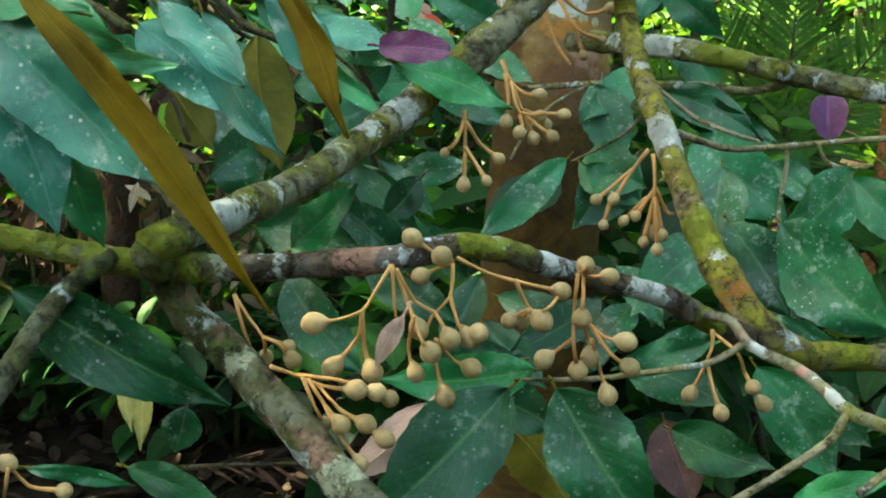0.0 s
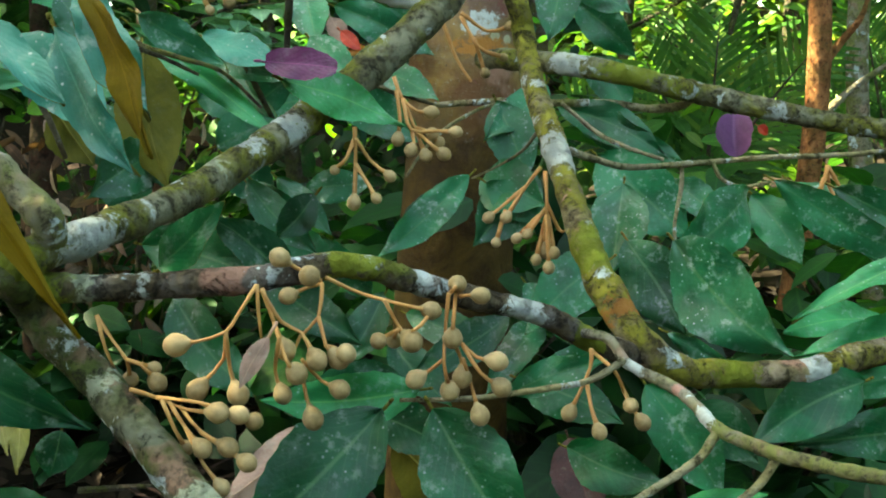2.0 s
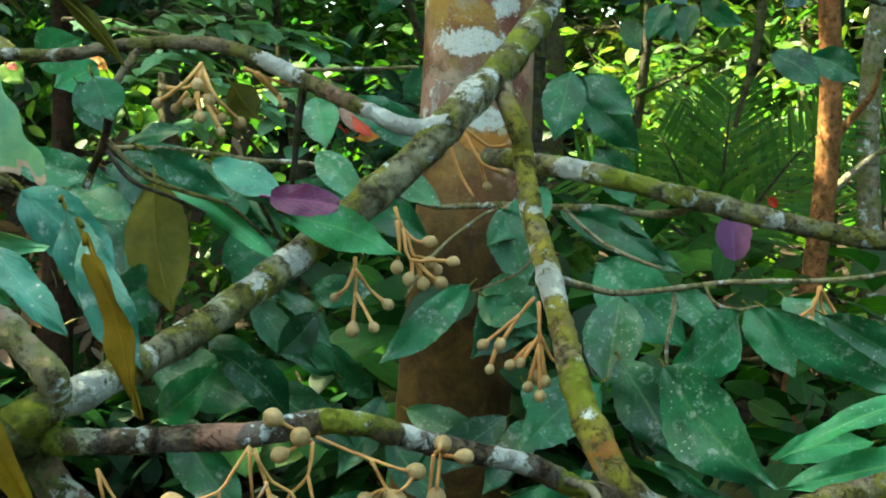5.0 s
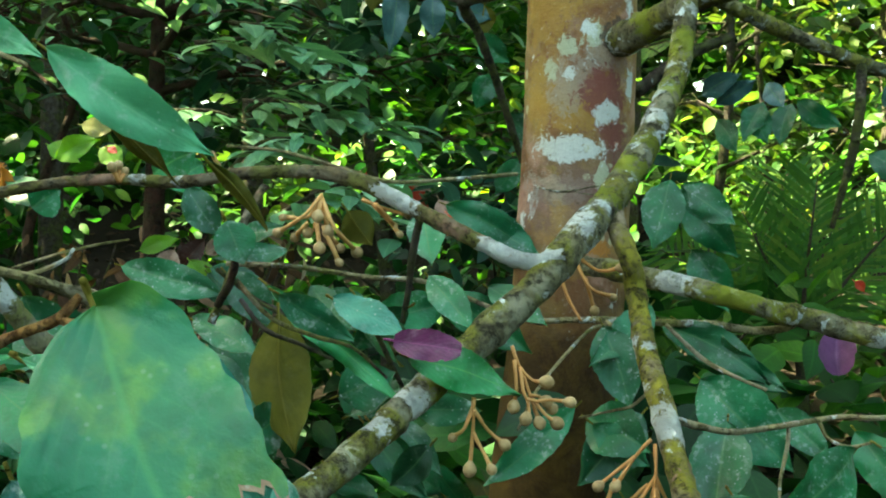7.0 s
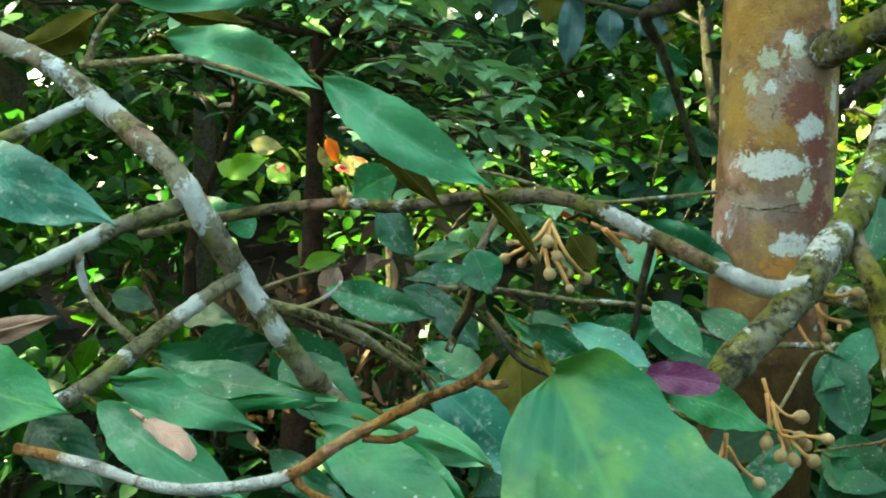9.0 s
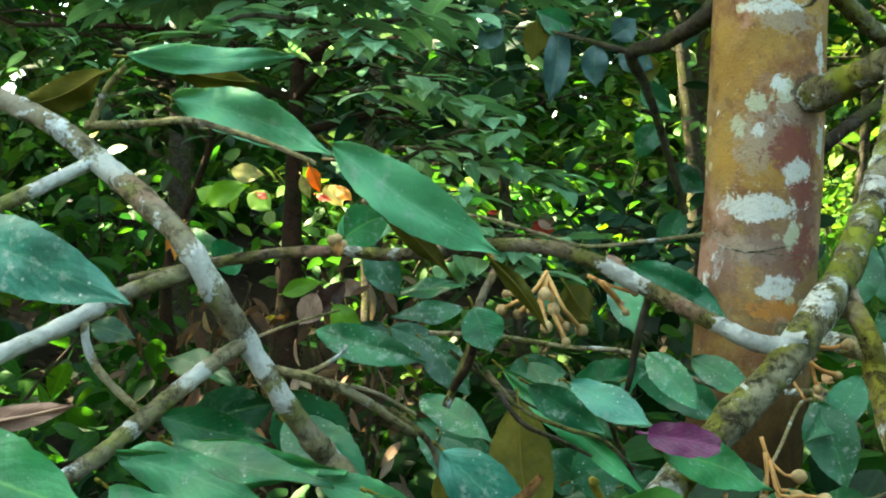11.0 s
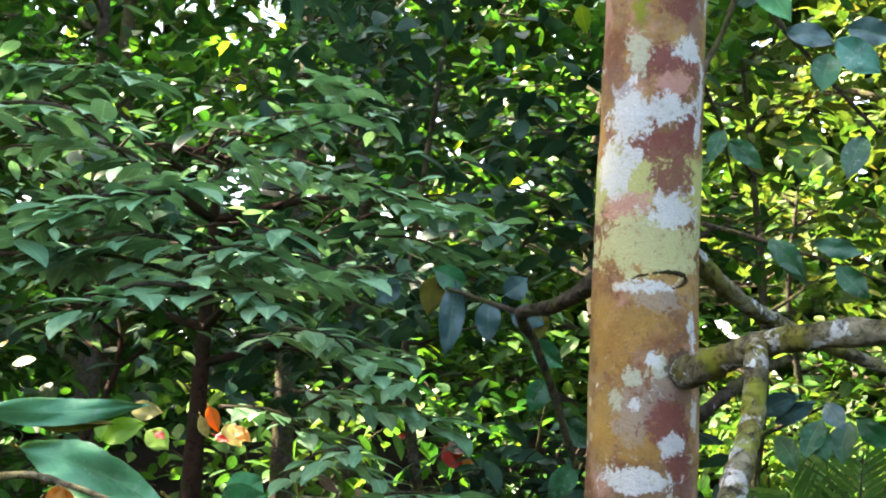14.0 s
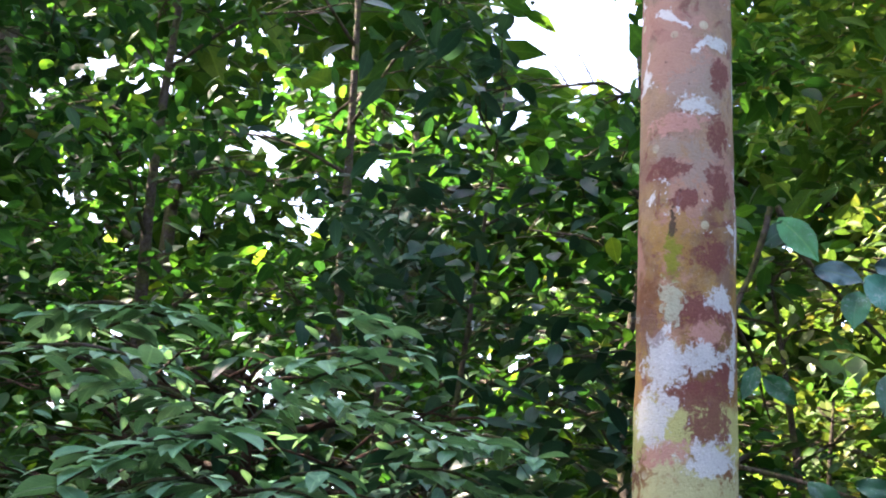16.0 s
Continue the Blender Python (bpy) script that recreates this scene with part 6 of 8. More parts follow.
leaf(crown_twig_d, (0.460, 2.086, 1.606), (0.521, 2.036, 1.644), (-0.54, -0.81, -0.22), 0.0347, "blue", 0.10, 0.12)
leaf(crown_limb_b, (0.550, 2.088, 1.642), (0.570, 2.041, 1.597), (-0.55, -0.69, 0.47), 0.0388, "blue", 0.10, 0.12)
leaf(crown_limb_b, (0.556, 2.140, 1.612), (0.508, 2.092, 1.540), (-0.10, -0.80, 0.59), 0.0425, "deep", 0.10, 0.12)
leaf(crown_limb_b, (0.609, 2.142, 1.610), (0.577, 2.095, 1.531), (-0.27, -0.78, 0.57), 0.0425, "deep", 0.10, 0.12)
leaf(crown_limb_b, (0.619, 2.142, 1.616), (0.688, 2.098, 1.564), (-0.56, -0.83, -0.03), 0.0425, "deep", 0.10, 0.12)
leaf(crown_twig_d, (0.472, 2.138, 1.581), (0.498, 2.093, 1.519), (-0.57, -0.76, 0.32), 0.0425, "deep", 0.10, 0.12)
leaf(crown_twig_c, (-0.184, 2.294, 1.900), (-0.194, 2.299, 1.819), (-0.09, 0.99, 0.07), 0.0533, "green", 0.10, 0.12)
leaf(crown_twig_c, (-0.138, 2.297, 1.893), (-0.158, 2.305, 1.733), (0.07, -1.00, -0.06), 0.0533, "blue", 0.10, 0.12)
leaf(crown_twig_c, (-0.068, 2.302, 1.851), (-0.066, 2.307, 1.764), (0.03, -1.00, -0.06), 0.0533, "blue", 0.10, 0.12)
leaf(crown_twig_c, (-0.021, 2.305, 1.826), (0.049, 2.309, 1.801), (0.02, -0.99, -0.12), 0.0533, "blue", 0.10, 0.12)
leaf(crown_limb_c, (0.037, 2.307, 1.829), (0.032, 2.311, 1.766), (0.01, 1.00, 0.06), 0.0533, "green", 0.10, 0.12)
leaf(crown_twig_c, (-0.253, 2.292, 1.891), (-0.299, 2.293, 1.846), (0.12, -0.98, -0.14), 0.0533, "blue", 0.10, 0.12)
leaf(crown_twig_c, (-0.033, 2.303, 1.863), (0.013, 2.302, 1.898), (0.07, -0.99, -0.10), 0.0533, "blue", 0.10, 0.12)
leaf(crown_twig_c, (-0.114, 2.298, 1.884), (-0.184, 2.293, 1.918), (0.01, -0.99, -0.12), 0.0533, "green", 0.10, 0.12)
leaf(crown_limb_c, (0.057, 2.316, 1.691), (0.017, 2.319, 1.621), (-0.01, -1.00, -0.03), 0.0533, "green", 0.10, 0.12)
leaf(crown_limb_c, (0.081, 2.322, 1.610), (0.152, 2.328, 1.554), (0.03, -1.00, -0.07), 0.0533, "green", 0.10, 0.12)
leaf(crown_limb_c, (0.026, 2.310, 1.771), (0.085, 2.316, 1.715), (-0.00, -0.99, -0.10), 0.0533, "green", 0.10, 0.12)
leaf(crown_limb_c, (0.112, 2.329, 1.519), (0.055, 2.331, 1.448), (-0.05, -1.00, 0.01), 0.0533, "green", 0.10, 0.12)
# a small leaf in place of the pink sheath on the bud stalk
leaf(bough, (0.005, 0.688, 1.147), (-0.012, 0.678, 1.120), (0.12, -0.96, 0.26), 0.0113, "dry", 0.03, 0.12)

leaf(thin_b, (0.202, 1.450, 1.005), (0.074, 1.380, 0.951), (-0.03, -0.90, 0.43), 0.0531, "deep", 0.08, 0.12)
leaf(thin_b, (0.072, 1.500, 1.005), (0.184, 1.420, 0.954), (-0.02, -0.91, 0.42), 0.0511, "green", 0.08, 0.12)
leaf(thin_b, (0.051, 1.420, 0.989), (0.123, 1.360, 0.915), (0.28, -0.88, 0.39), 0.0558, "deep", 0.08, 0.12)
leaf(dark_twig, (-0.075, 1.250, 1.094), (0.028, 1.200, 1.031), (0.09, -0.91, 0.40), 0.0517, "deep", 0.08, 0.12)
leaf(dark_twig, (0.051, 1.300, 1.067), (-0.001, 1.250, 0.990), (-0.13, -0.88, 0.45), 0.0444, "green", 0.08, 0.12)
leaf(thin_b, (0.251, 1.500, 0.993), (0.167, 1.400, 0.916), (-0.34, -0.86, 0.38), 0.0510, "green", 0.08, 0.12)
leaf(spur_b, (0.230, 1.500, 1.039), (0.281, 1.450, 0.964), (-0.10, -0.91, 0.41), 0.0443, "spotted", 0.08, 0.12)
leaf(whip_c, (0.562, 1.150, 1.044), (0.441, 1.100, 1.043), (-0.28, -0.76, 0.58), 0.0356, "bright", 0.08, 0.12)
leaf(whip, (0.530, 1.350, 1.169), (0.596, 1.250, 1.080), (-0.33, -0.88, 0.34), 0.0476, "spotted", 0.08, 0.12)
leaf(whip, (0.501, 1.400, 1.150), (0.546, 1.350, 1.068), (-0.52, -0.81, 0.27), 0.0532, "green", 0.08, 0.12)
leaf(spur_b, (0.416, 1.450, 1.168), (0.473, 1.400, 1.113), (-0.23, -0.92, 0.33), 0.0433, "green", 0.08, 0.12)
leaf(dangler, (0.744, 2.120, 1.514), (0.826, 2.080, 1.450), (-0.30, -0.93, 0.21), 0.0610, "deep", 0.08, 0.12)
leaf(dangler, (0.824, 2.140, 1.509), (0.903, 2.100, 1.460), (-0.33, -0.92, 0.21), 0.0622, "deep", 0.08, 0.12)
leaf(dangler, (0.794, 2.200, 1.610), (0.846, 2.180, 1.650), (-0.31, -0.94, 0.15), 0.0465, "blue", 0.08, 0.12)
leaf(dangler, (0.534, 2.150, 1.607), (0.556, 2.100, 1.535), (-0.20, -0.97, 0.17), 0.0546, "deep", 0.08, 0.12)
leaf(near_twig_c, (-0.021, 0.460, 1.327), (0.007, 0.430, 1.277), (0.47, -0.80, 0.36), 0.0164, "teal", 0.08, 0.12)
leaf(near_twig_c, (-0.073, 0.500, 1.320), (-0.037, 0.480, 1.285), (0.44, -0.79, 0.43), 0.0144, "teal", 0.08, 0.12)
leaf(stem, (-0.070, 0.750, 1.183), (-0.022, 0.720, 1.225), (0.19, -0.86, 0.47), 0.0272, "deep", 0.08, 0.12)
leaf(stem, (-0.011, 0.950, 1.132), (-0.068, 0.920, 1.198), (0.14, -0.88, 0.46), 0.0367, "deep", 0.08, 0.12)
leaf(tail_d, (-0.003, 1.300, 1.098), (-0.074, 1.250, 1.174), (0.11, -0.90, 0.42), 0.0394, "green", 0.08, 0.12)
leaf(tail_d, (0.034, 1.350, 1.058), (-0.016, 1.300, 1.138), (-0.21, -0.90, 0.39), 0.0342, "green", 0.08, 0.12)
leaf(twig_p, (-0.096, 1.200, 1.208), (-0.011, 1.150, 1.252), (0.12, -0.83, 0.55), 0.0270, "green", 0.08, 0.12)
leaf(stem_d, (-0.296, 0.620, 1.374), (-0.196, 0.580, 1.361), (0.30, -0.66, 0.69), 0.0204, "spotted", 0.08, 0.12)
leaf(stem, (-0.295, 0.840, 1.346), (-0.221, 0.800, 1.302), (0.28, -0.83, 0.49), 0.0458, "spotted", 0.08, 0.12)
leaf(near_twig_c, (-0.186, 0.560, 1.349), (-0.109, 0.520, 1.320), (0.24, -0.77, 0.59), 0.0329, "spotted", 0.08, 0.12)
leaf(near_twig_c, (-0.144, 0.500, 1.371), (-0.093, 0.470, 1.355), (0.19, -0.68, 0.71), 0.0106, "pale", 0.08, 0.12)
leaf(twig_p, (-0.089, 1.060, 1.347), (-0.017, 1.020, 1.316), (0.06, -0.88, 0.46), 0.0325, "teal", 0.08, 0.12)
leaf(twig_p, (-0.011, 1.250, 1.353), (0.039, 1.200, 1.300), (0.00, -0.93, 0.38), 0.0369, "spotted", 0.08, 0.12)
leaf(thin_b, (0.265, 1.500, 1.298), (0.178, 1.400, 1.233), (-0.13, -0.91, 0.40), 0.0458, "spotted", 0.08, 0.12)
leaf(thin_b, (0.052, 1.450, 1.325), (0.125, 1.400, 1.281), (-0.04, -0.89, 0.46), 0.0395, "green", 0.08, 0.12)
leaf(twig_p, (-0.134, 1.200, 1.348), (-0.081, 1.150, 1.306), (0.09, -0.88, 0.46), 0.0356, "green", 0.08, 0.12)
leaf(upright_b, (-0.235, 1.100, 1.323), (-0.159, 1.050, 1.292), (0.17, -0.82, 0.54), 0.0331, "spotted", 0.08, 0.12)
# a separate piece that stands in for a withered patch on the leaf
leaf(stem_d, (-0.250, 0.497, 1.365), (-0.225, 0.489, 1.351), (0.37, -0.73, 0.57), 0.0097, "dry", 0.02, 0.02, "blunt")
leaf(upright, (-0.529, 1.200, 1.348), (-0.417, 1.100, 1.334), (0.34, -0.79, 0.51), 0.0345, "deep", 0.08, 0.12)
leaf(crown_twig_f, (0.556, 2.300, 2.423), (0.654, 2.280, 2.384), (-0.25, -0.97, -0.02), 0.0531, "blue", 0.08, 0.12)
leaf(crown_twig_f, (0.666, 2.320, 2.410), (0.749, 2.300, 2.328), (-0.29, -0.95, -0.05), 0.0705, "teal", 0.08, 0.12)
leaf(crown_twig_f, (0.653, 2.320, 2.379), (0.626, 2.300, 2.287), (-0.27, -0.96, -0.04), 0.0608, "green", 0.08, 0.12)
leaf(crown_twig_f, (0.693, 2.330, 2.438), (0.787, 2.300, 2.401), (-0.30, -0.95, -0.07), 0.0583, "blue", 0.08, 0.12)
leaf(crown_twig_f, (0.733, 2.380, 2.216), (0.685, 2.350, 2.111), (-0.29, -0.96, 0.03), 0.0576, "green", 0.08, 0.12)
leaf(crown_twig_h, (0.462, 2.100, 1.945), (0.517, 2.080, 1.873), (-0.23, -0.97, 0.11), 0.0439, "green", 0.08, 0.12)
leaf(crown_twig_h, (0.571, 2.200, 1.955), (0.661, 2.180, 1.930), (-0.27, -0.96, 0.10), 0.0419, "spotted", 0.08, 0.12)
leaf(crown_twig_h, (0.612, 2.200, 1.910), (0.667, 2.180, 1.842), (-0.28, -0.95, 0.13), 0.0465, "deep", 0.08, 0.12)
leaf(crown_twig_e, (0.443, 2.250, 2.462), (0.525, 2.250, 2.510), (-0.21, -0.97, -0.11), 0.0499, "deep", 0.08, 0.12)
leaf(crown_twig_e, (0.479, 2.250, 2.523), (0.549, 2.220, 2.413), (-0.22, -0.97, -0.11), 0.0620, "bright", 0.08, 0.12)
leaf(crown_twig_g, (0.442, 2.350, 2.198), (0.506, 2.330, 2.132), (-0.20, -0.98, 0.02), 0.0447, "deep", 0.08, 0.12)
leaf(crown_twig_g, (0.421, 2.300, 2.210), (0.381, 2.280, 2.133), (-0.17, -0.98, 0.01), 0.0363, "deep", 0.08, 0.12)
leaf(thin_a, (-0.045, 2.050, 1.437), (-0.020, 2.030, 1.381), (0.06, -1.00, 0.03), 0.0343, "dry", 0.08, 0.12)
leaf(thin_a, (-0.026, 2.020, 1.410), (0.008, 2.010, 1.374), (0.05, -0.98, 0.19), 0.0239, "scarlet", 0.08, 0.12)
leaf(thin_a, (-0.020, 2.020, 1.374), (0.023, 2.010, 1.375), (0.05, -0.98, 0.20), 0.0199, "orange", 0.08, 0.12)

# clusters of buds
fruit_cluster(tree, [[(-0.001, 0.697, 1.177), (-0.012, 0.689, 1.161), (-0.019, 0.685, 1.152), (-0.034, 0.682, 1.148), (-0.048, 0.684, 1.146)],
    [(-0.019, 0.685, 1.152), (-0.024, 0.700, 1.133), (-0.040, 0.695, 1.116)],
    [(-0.019, 0.685, 1.152), (-0.020, 0.697, 1.127), (-0.016, 0.695, 1.112)],
    [(0.000, 0.690, 1.178), (0.000, 0.690, 1.161), (-0.000, 0.695, 1.144)],
    [(0.001, 0.702, 1.174), (0.007, 0.702, 1.153), (0.013, 0.701, 1.136)],
    [(0.003, 0.687, 1.175), (0.012, 0.697, 1.154), (0.023, 0.698, 1.147), (0.032, 0.692, 1.131)],
    [(0.007, 0.702, 1.153), (0.015, 0.684, 1.134), (0.020, 0.690, 1.124)],
    [(0.012, 0.683, 1.148), (0.006, 0.700, 1.124), (0.010, 0.697, 1.110)]],
    [0.0071, 0.0067, 0.0067, 0.0000, 0.0064, 0.0064, 0.0067, 0.0057], 0.0011)
fruit_cluster(tree, [[(0.035, 0.713, 1.175), (0.031, 0.714, 1.177), (0.029, 0.708, 1.179)],
    [(0.035, 0.713, 1.175), (0.023, 0.723, 1.180), (0.011, 0.716, 1.190)],
    [(0.035, 0.722, 1.172), (0.026, 0.720, 1.170), (0.015, 0.711, 1.167)],
    [(0.035, 0.722, 1.172), (0.033, 0.708, 1.154), (0.021, 0.710, 1.142), (0.015, 0.704, 1.129)],
    [(0.033, 0.708, 1.154), (0.037, 0.700, 1.138), (0.044, 0.702, 1.129)],
    [(0.037, 0.700, 1.138), (0.043, 0.715, 1.132), (0.049, 0.697, 1.133)],
    [(0.023, 0.695, 1.131), (0.032, 0.708, 1.115), (0.044, 0.699, 1.111)],
    [(0.021, 0.706, 1.125), (0.023, 0.703, 1.108), (0.027, 0.698, 1.094)]],
    [0.0066, 0.0062, 0.0055, 0.0000, 0.0066, 0.0062, 0.0062, 0.0066], 0.0011)
fruit_cluster(tree, [[(0.038, 0.718, 1.176), (0.059, 0.729, 1.163), (0.089, 0.710, 1.157), (0.101, 0.715, 1.153)],
    [(0.073, 0.710, 1.162), (0.080, 0.719, 1.144), (0.088, 0.709, 1.136)],
    [(0.080, 0.712, 1.143), (0.073, 0.720, 1.138), (0.068, 0.710, 1.137)],
    [(0.080, 0.712, 1.143), (0.078, 0.716, 1.138), (0.077, 0.724, 1.134)],
    [(0.101, 0.715, 1.153), (0.094, 0.706, 1.146), (0.088, 0.705, 1.143)]],
    [0.0059, 0.0070, 0.0052, 0.0052, 0.0000], 0.0011)
fruit_cluster(tree, [[(0.113, 0.729, 1.161), (0.115, 0.723, 1.164), (0.118, 0.736, 1.165)],
    [(0.119, 0.732, 1.158), (0.126, 0.723, 1.160), (0.132, 0.725, 1.159)],
    [(0.112, 0.721, 1.162), (0.109, 0.725, 1.139), (0.107, 0.712, 1.120), (0.110, 0.725, 1.100)],
    [(0.108, 0.732, 1.119), (0.100, 0.733, 1.113), (0.089, 0.726, 1.108)],
    [(0.117, 0.740, 1.159), (0.114, 0.715, 1.147), (0.113, 0.720, 1.134)],
    [(0.113, 0.720, 1.134), (0.118, 0.734, 1.118), (0.118, 0.728, 1.107)],
    [(0.119, 0.721, 1.121), (0.124, 0.732, 1.100), (0.128, 0.722, 1.084)],
    [(0.118, 0.732, 1.129), (0.127, 0.719, 1.122), (0.140, 0.717, 1.119)],
    [(0.119, 0.723, 1.129), (0.129, 0.714, 1.113), (0.142, 0.719, 1.102)]],
    [0.0060, 0.0056, 0.0063, 0.0063, 0.0063, 0.0063, 0.0063, 0.0063, 0.0063], 0.0011)
fruit_cluster(tree, [[(-0.073, 0.672, 1.124), (-0.061, 0.682, 1.116), (-0.041, 0.667, 1.112), (-0.022, 0.660, 1.111)],
    [(-0.061, 0.682, 1.116), (-0.032, 0.661, 1.117), (-0.011, 0.664, 1.108)],
    [(-0.032, 0.661, 1.117), (-0.005, 0.678, 1.100)],
    [(-0.051, 0.668, 1.117), (-0.042, 0.665, 1.102), (-0.032, 0.659, 1.091)],
    [(-0.048, 0.682, 1.110), (-0.034, 0.668, 1.098), (-0.018, 0.662, 1.090)],
    [(-0.034, 0.668, 1.098), (-0.007, 0.657, 1.082)],
    [(-0.053, 0.661, 1.120), (-0.047, 0.661, 1.102), (-0.044, 0.672, 1.088)],
    [(-0.042, 0.665, 1.102), (-0.032, 0.659, 1.082), (-0.022, 0.655, 1.069)]],
    [0.0063, 0.0056, 0.0053, 0.0056, 0.0059, 0.0056, 0.0046, 0.0049], 0.0011)
fruit_cluster(tree, [[(-0.100, 0.711, 1.161), (-0.092, 0.709, 1.147), (-0.082, 0.702, 1.135), (-0.085, 0.718, 1.119)],
    [(-0.082, 0.702, 1.135), (-0.073, 0.699, 1.132), (-0.066, 0.707, 1.119)],
    [(-0.082, 0.702, 1.135), (-0.069, 0.714, 1.126)],
    [(-0.100, 0.711, 1.161), (-0.095, 0.706, 1.141), (-0.093, 0.718, 1.124)]],
    [0.0052, 0.0059, 0.0045, 0.0000], 0.0011)
fruit_cluster(tree, [[(0.079, 1.051, 1.303), (0.086, 1.048, 1.283), (0.098, 1.041, 1.272), (0.111, 1.045, 1.270)],
    [(0.086, 1.048, 1.283), (0.092, 1.033, 1.256), (0.113, 1.043, 1.254), (0.132, 1.040, 1.252)],
    [(0.087, 1.057, 1.281), (0.096, 1.053, 1.255), (0.104, 1.042, 1.232)],
    [(0.096, 1.053, 1.255), (0.109, 1.032, 1.242), (0.120, 1.037, 1.233)],
    [(0.081, 1.043, 1.291), (0.083, 1.039, 1.266), (0.080, 1.037, 1.248)],
    [(0.093, 1.053, 1.253), (0.094, 1.035, 1.245), (0.091, 1.031, 1.238)],
    [(0.106, 1.055, 1.252), (0.112, 1.046, 1.248), (0.116, 1.056, 1.243)],
    [(0.095, 1.043, 1.258), (0.103, 1.055, 1.255), (0.111, 1.049, 1.251)]],
    [0.0065, 0.0055, 0.0060, 0.0065, 0.0060, 0.0060, 0.0060, 0.0060], 0.0016)
fruit_cluster(tree, [[(0.044, 1.013, 1.261), (0.043, 1.016, 1.229), (0.040, 1.010, 1.196)],
    [(0.043, 1.016, 1.229), (0.053, 1.007, 1.212), (0.060, 0.996, 1.200)],
    [(0.045, 1.005, 1.251), (0.056, 1.019, 1.231), (0.072, 1.018, 1.217)],
    [(0.043, 1.022, 1.251), (0.036, 1.006, 1.235), (0.025, 1.012, 1.225)]],
    [0.0064, 0.0049, 0.0054, 0.0044], 0.0016)
fruit_cluster(tree, [[(0.206, 1.043, 1.217), (0.192, 1.048, 1.200), (0.173, 1.040, 1.174)],
    [(0.192, 1.048, 1.200), (0.168, 1.045, 1.182), (0.157, 1.036, 1.175)],
    [(0.173, 1.041, 1.181), (0.163, 1.037, 1.152)]],
    [0.0055, 0.0055, 0.0045], 0.0016)
fruit_cluster(tree, [[(0.210, 1.043, 1.213), (0.209, 1.033, 1.185), (0.207, 1.043, 1.142)],
    [(0.211, 1.049, 1.181), (0.190, 1.024, 1.160)],
    [(0.204, 1.049, 1.174), (0.182, 1.045, 1.154)],
    [(0.209, 1.033, 1.185), (0.220, 1.040, 1.161), (0.223, 1.025, 1.161)],
    [(0.211, 1.048, 1.178), (0.213, 1.024, 1.142)],
    [(0.211, 1.049, 1.176), (0.198, 1.035, 1.135)],
    [(0.208, 1.027, 1.176), (0.208, 1.023, 1.129)]],
    [0.0071, 0.0050, 0.0050, 0.0000, 0.0055, 0.0050, 0.0055], 0.0016)
fruit_cluster(tree, [[(0.211, 0.805, 1.104), (0.210, 0.806, 1.090), (0.201, 0.802, 1.073), (0.194, 0.804, 1.059)],
    [(0.208, 0.812, 1.080), (0.208, 0.793, 1.065), (0.212, 0.786, 1.050)],
    [(0.213, 0.815, 1.100), (0.225, 0.792, 1.090), (0.234, 0.811, 1.071), (0.235, 0.791, 1.066)],
    [(0.234, 0.811, 1.071), (0.240, 0.807, 1.058), (0.246, 0.806, 1.049)]],
    [0.0059, 0.0055, 0.0055, 0.0059], 0.0013)
fruit_cluster(tree, [[(0.152, 1.307, 1.376), (0.181, 1.313, 1.355), (0.208, 1.305, 1.359)],
    [(0.152, 1.316, 1.373), (0.170, 1.295, 1.337), (0.197, 1.304, 1.325)],
    [(0.165, 1.299, 1.347), (0.172, 1.310, 1.325), (0.176, 1.306, 1.309)],
    [(0.131, 1.306, 1.368), (0.145, 1.303, 1.326), (0.159, 1.287, 1.300)]],
    [0.0069, 0.0050, 0.0057, 0.0000], 0.0020)
fruit_cluster(tree, [[(-0.114, 1.155, 1.445), (-0.128, 1.135, 1.425), (-0.160, 1.155, 1.406)],
    [(-0.114, 1.155, 1.442), (-0.131, 1.168, 1.422), (-0.155, 1.156, 1.422)],
    [(-0.114, 1.155, 1.442), (-0.116, 1.139, 1.423)],
    [(-0.114, 1.155, 1.442), (-0.107, 1.148, 1.407)],
    [(-0.114, 1.155, 1.442), (-0.124, 1.164, 1.410), (-0.129, 1.153, 1.406)],
    [(-0.114, 1.155, 1.442), (-0.099, 1.135, 1.413), (-0.080, 1.168, 1.385)],
    [(-0.122, 1.167, 1.422), (-0.114, 1.136, 1.391)],
    [(-0.107, 1.148, 1.407), (-0.096, 1.155, 1.390)],
    [(-0.128, 1.148, 1.416), (-0.144, 1.163, 1.401)],
    [(-0.112, 1.146, 1.413), (-0.095, 1.142, 1.376)]],
    [0.0058, 0.0041, 0.0064, 0.0064, 0.0058, 0.0064, 0.0064, 0.0052, 0.0052, 0.0046], 0.0019)
fruit_cluster(tree, [[(-0.221, 0.608, 1.103), (-0.205, 0.607, 1.093)],
    [(-0.205, 0.607, 1.093), (-0.199, 0.616, 1.077), (-0.172, 0.597, 1.080)],
    [(-0.201, 0.598, 1.093), (-0.209, 0.607, 1.074)]],
    [0.0051, 0.0045, 0.0000], 0.0010)
fruit_cluster(tree, [[(-0.074, 1.167, 1.440), (-0.052, 1.177, 1.430), (-0.027, 1.169, 1.423)],
    [(-0.063, 1.166, 1.435), (-0.046, 1.176, 1.415), (-0.036, 1.174, 1.403)],
    [(-0.059, 1.157, 1.435), (-0.041, 1.177, 1.412)]],
    [0.0041, 0.0041, 0.0035], 0.0019)
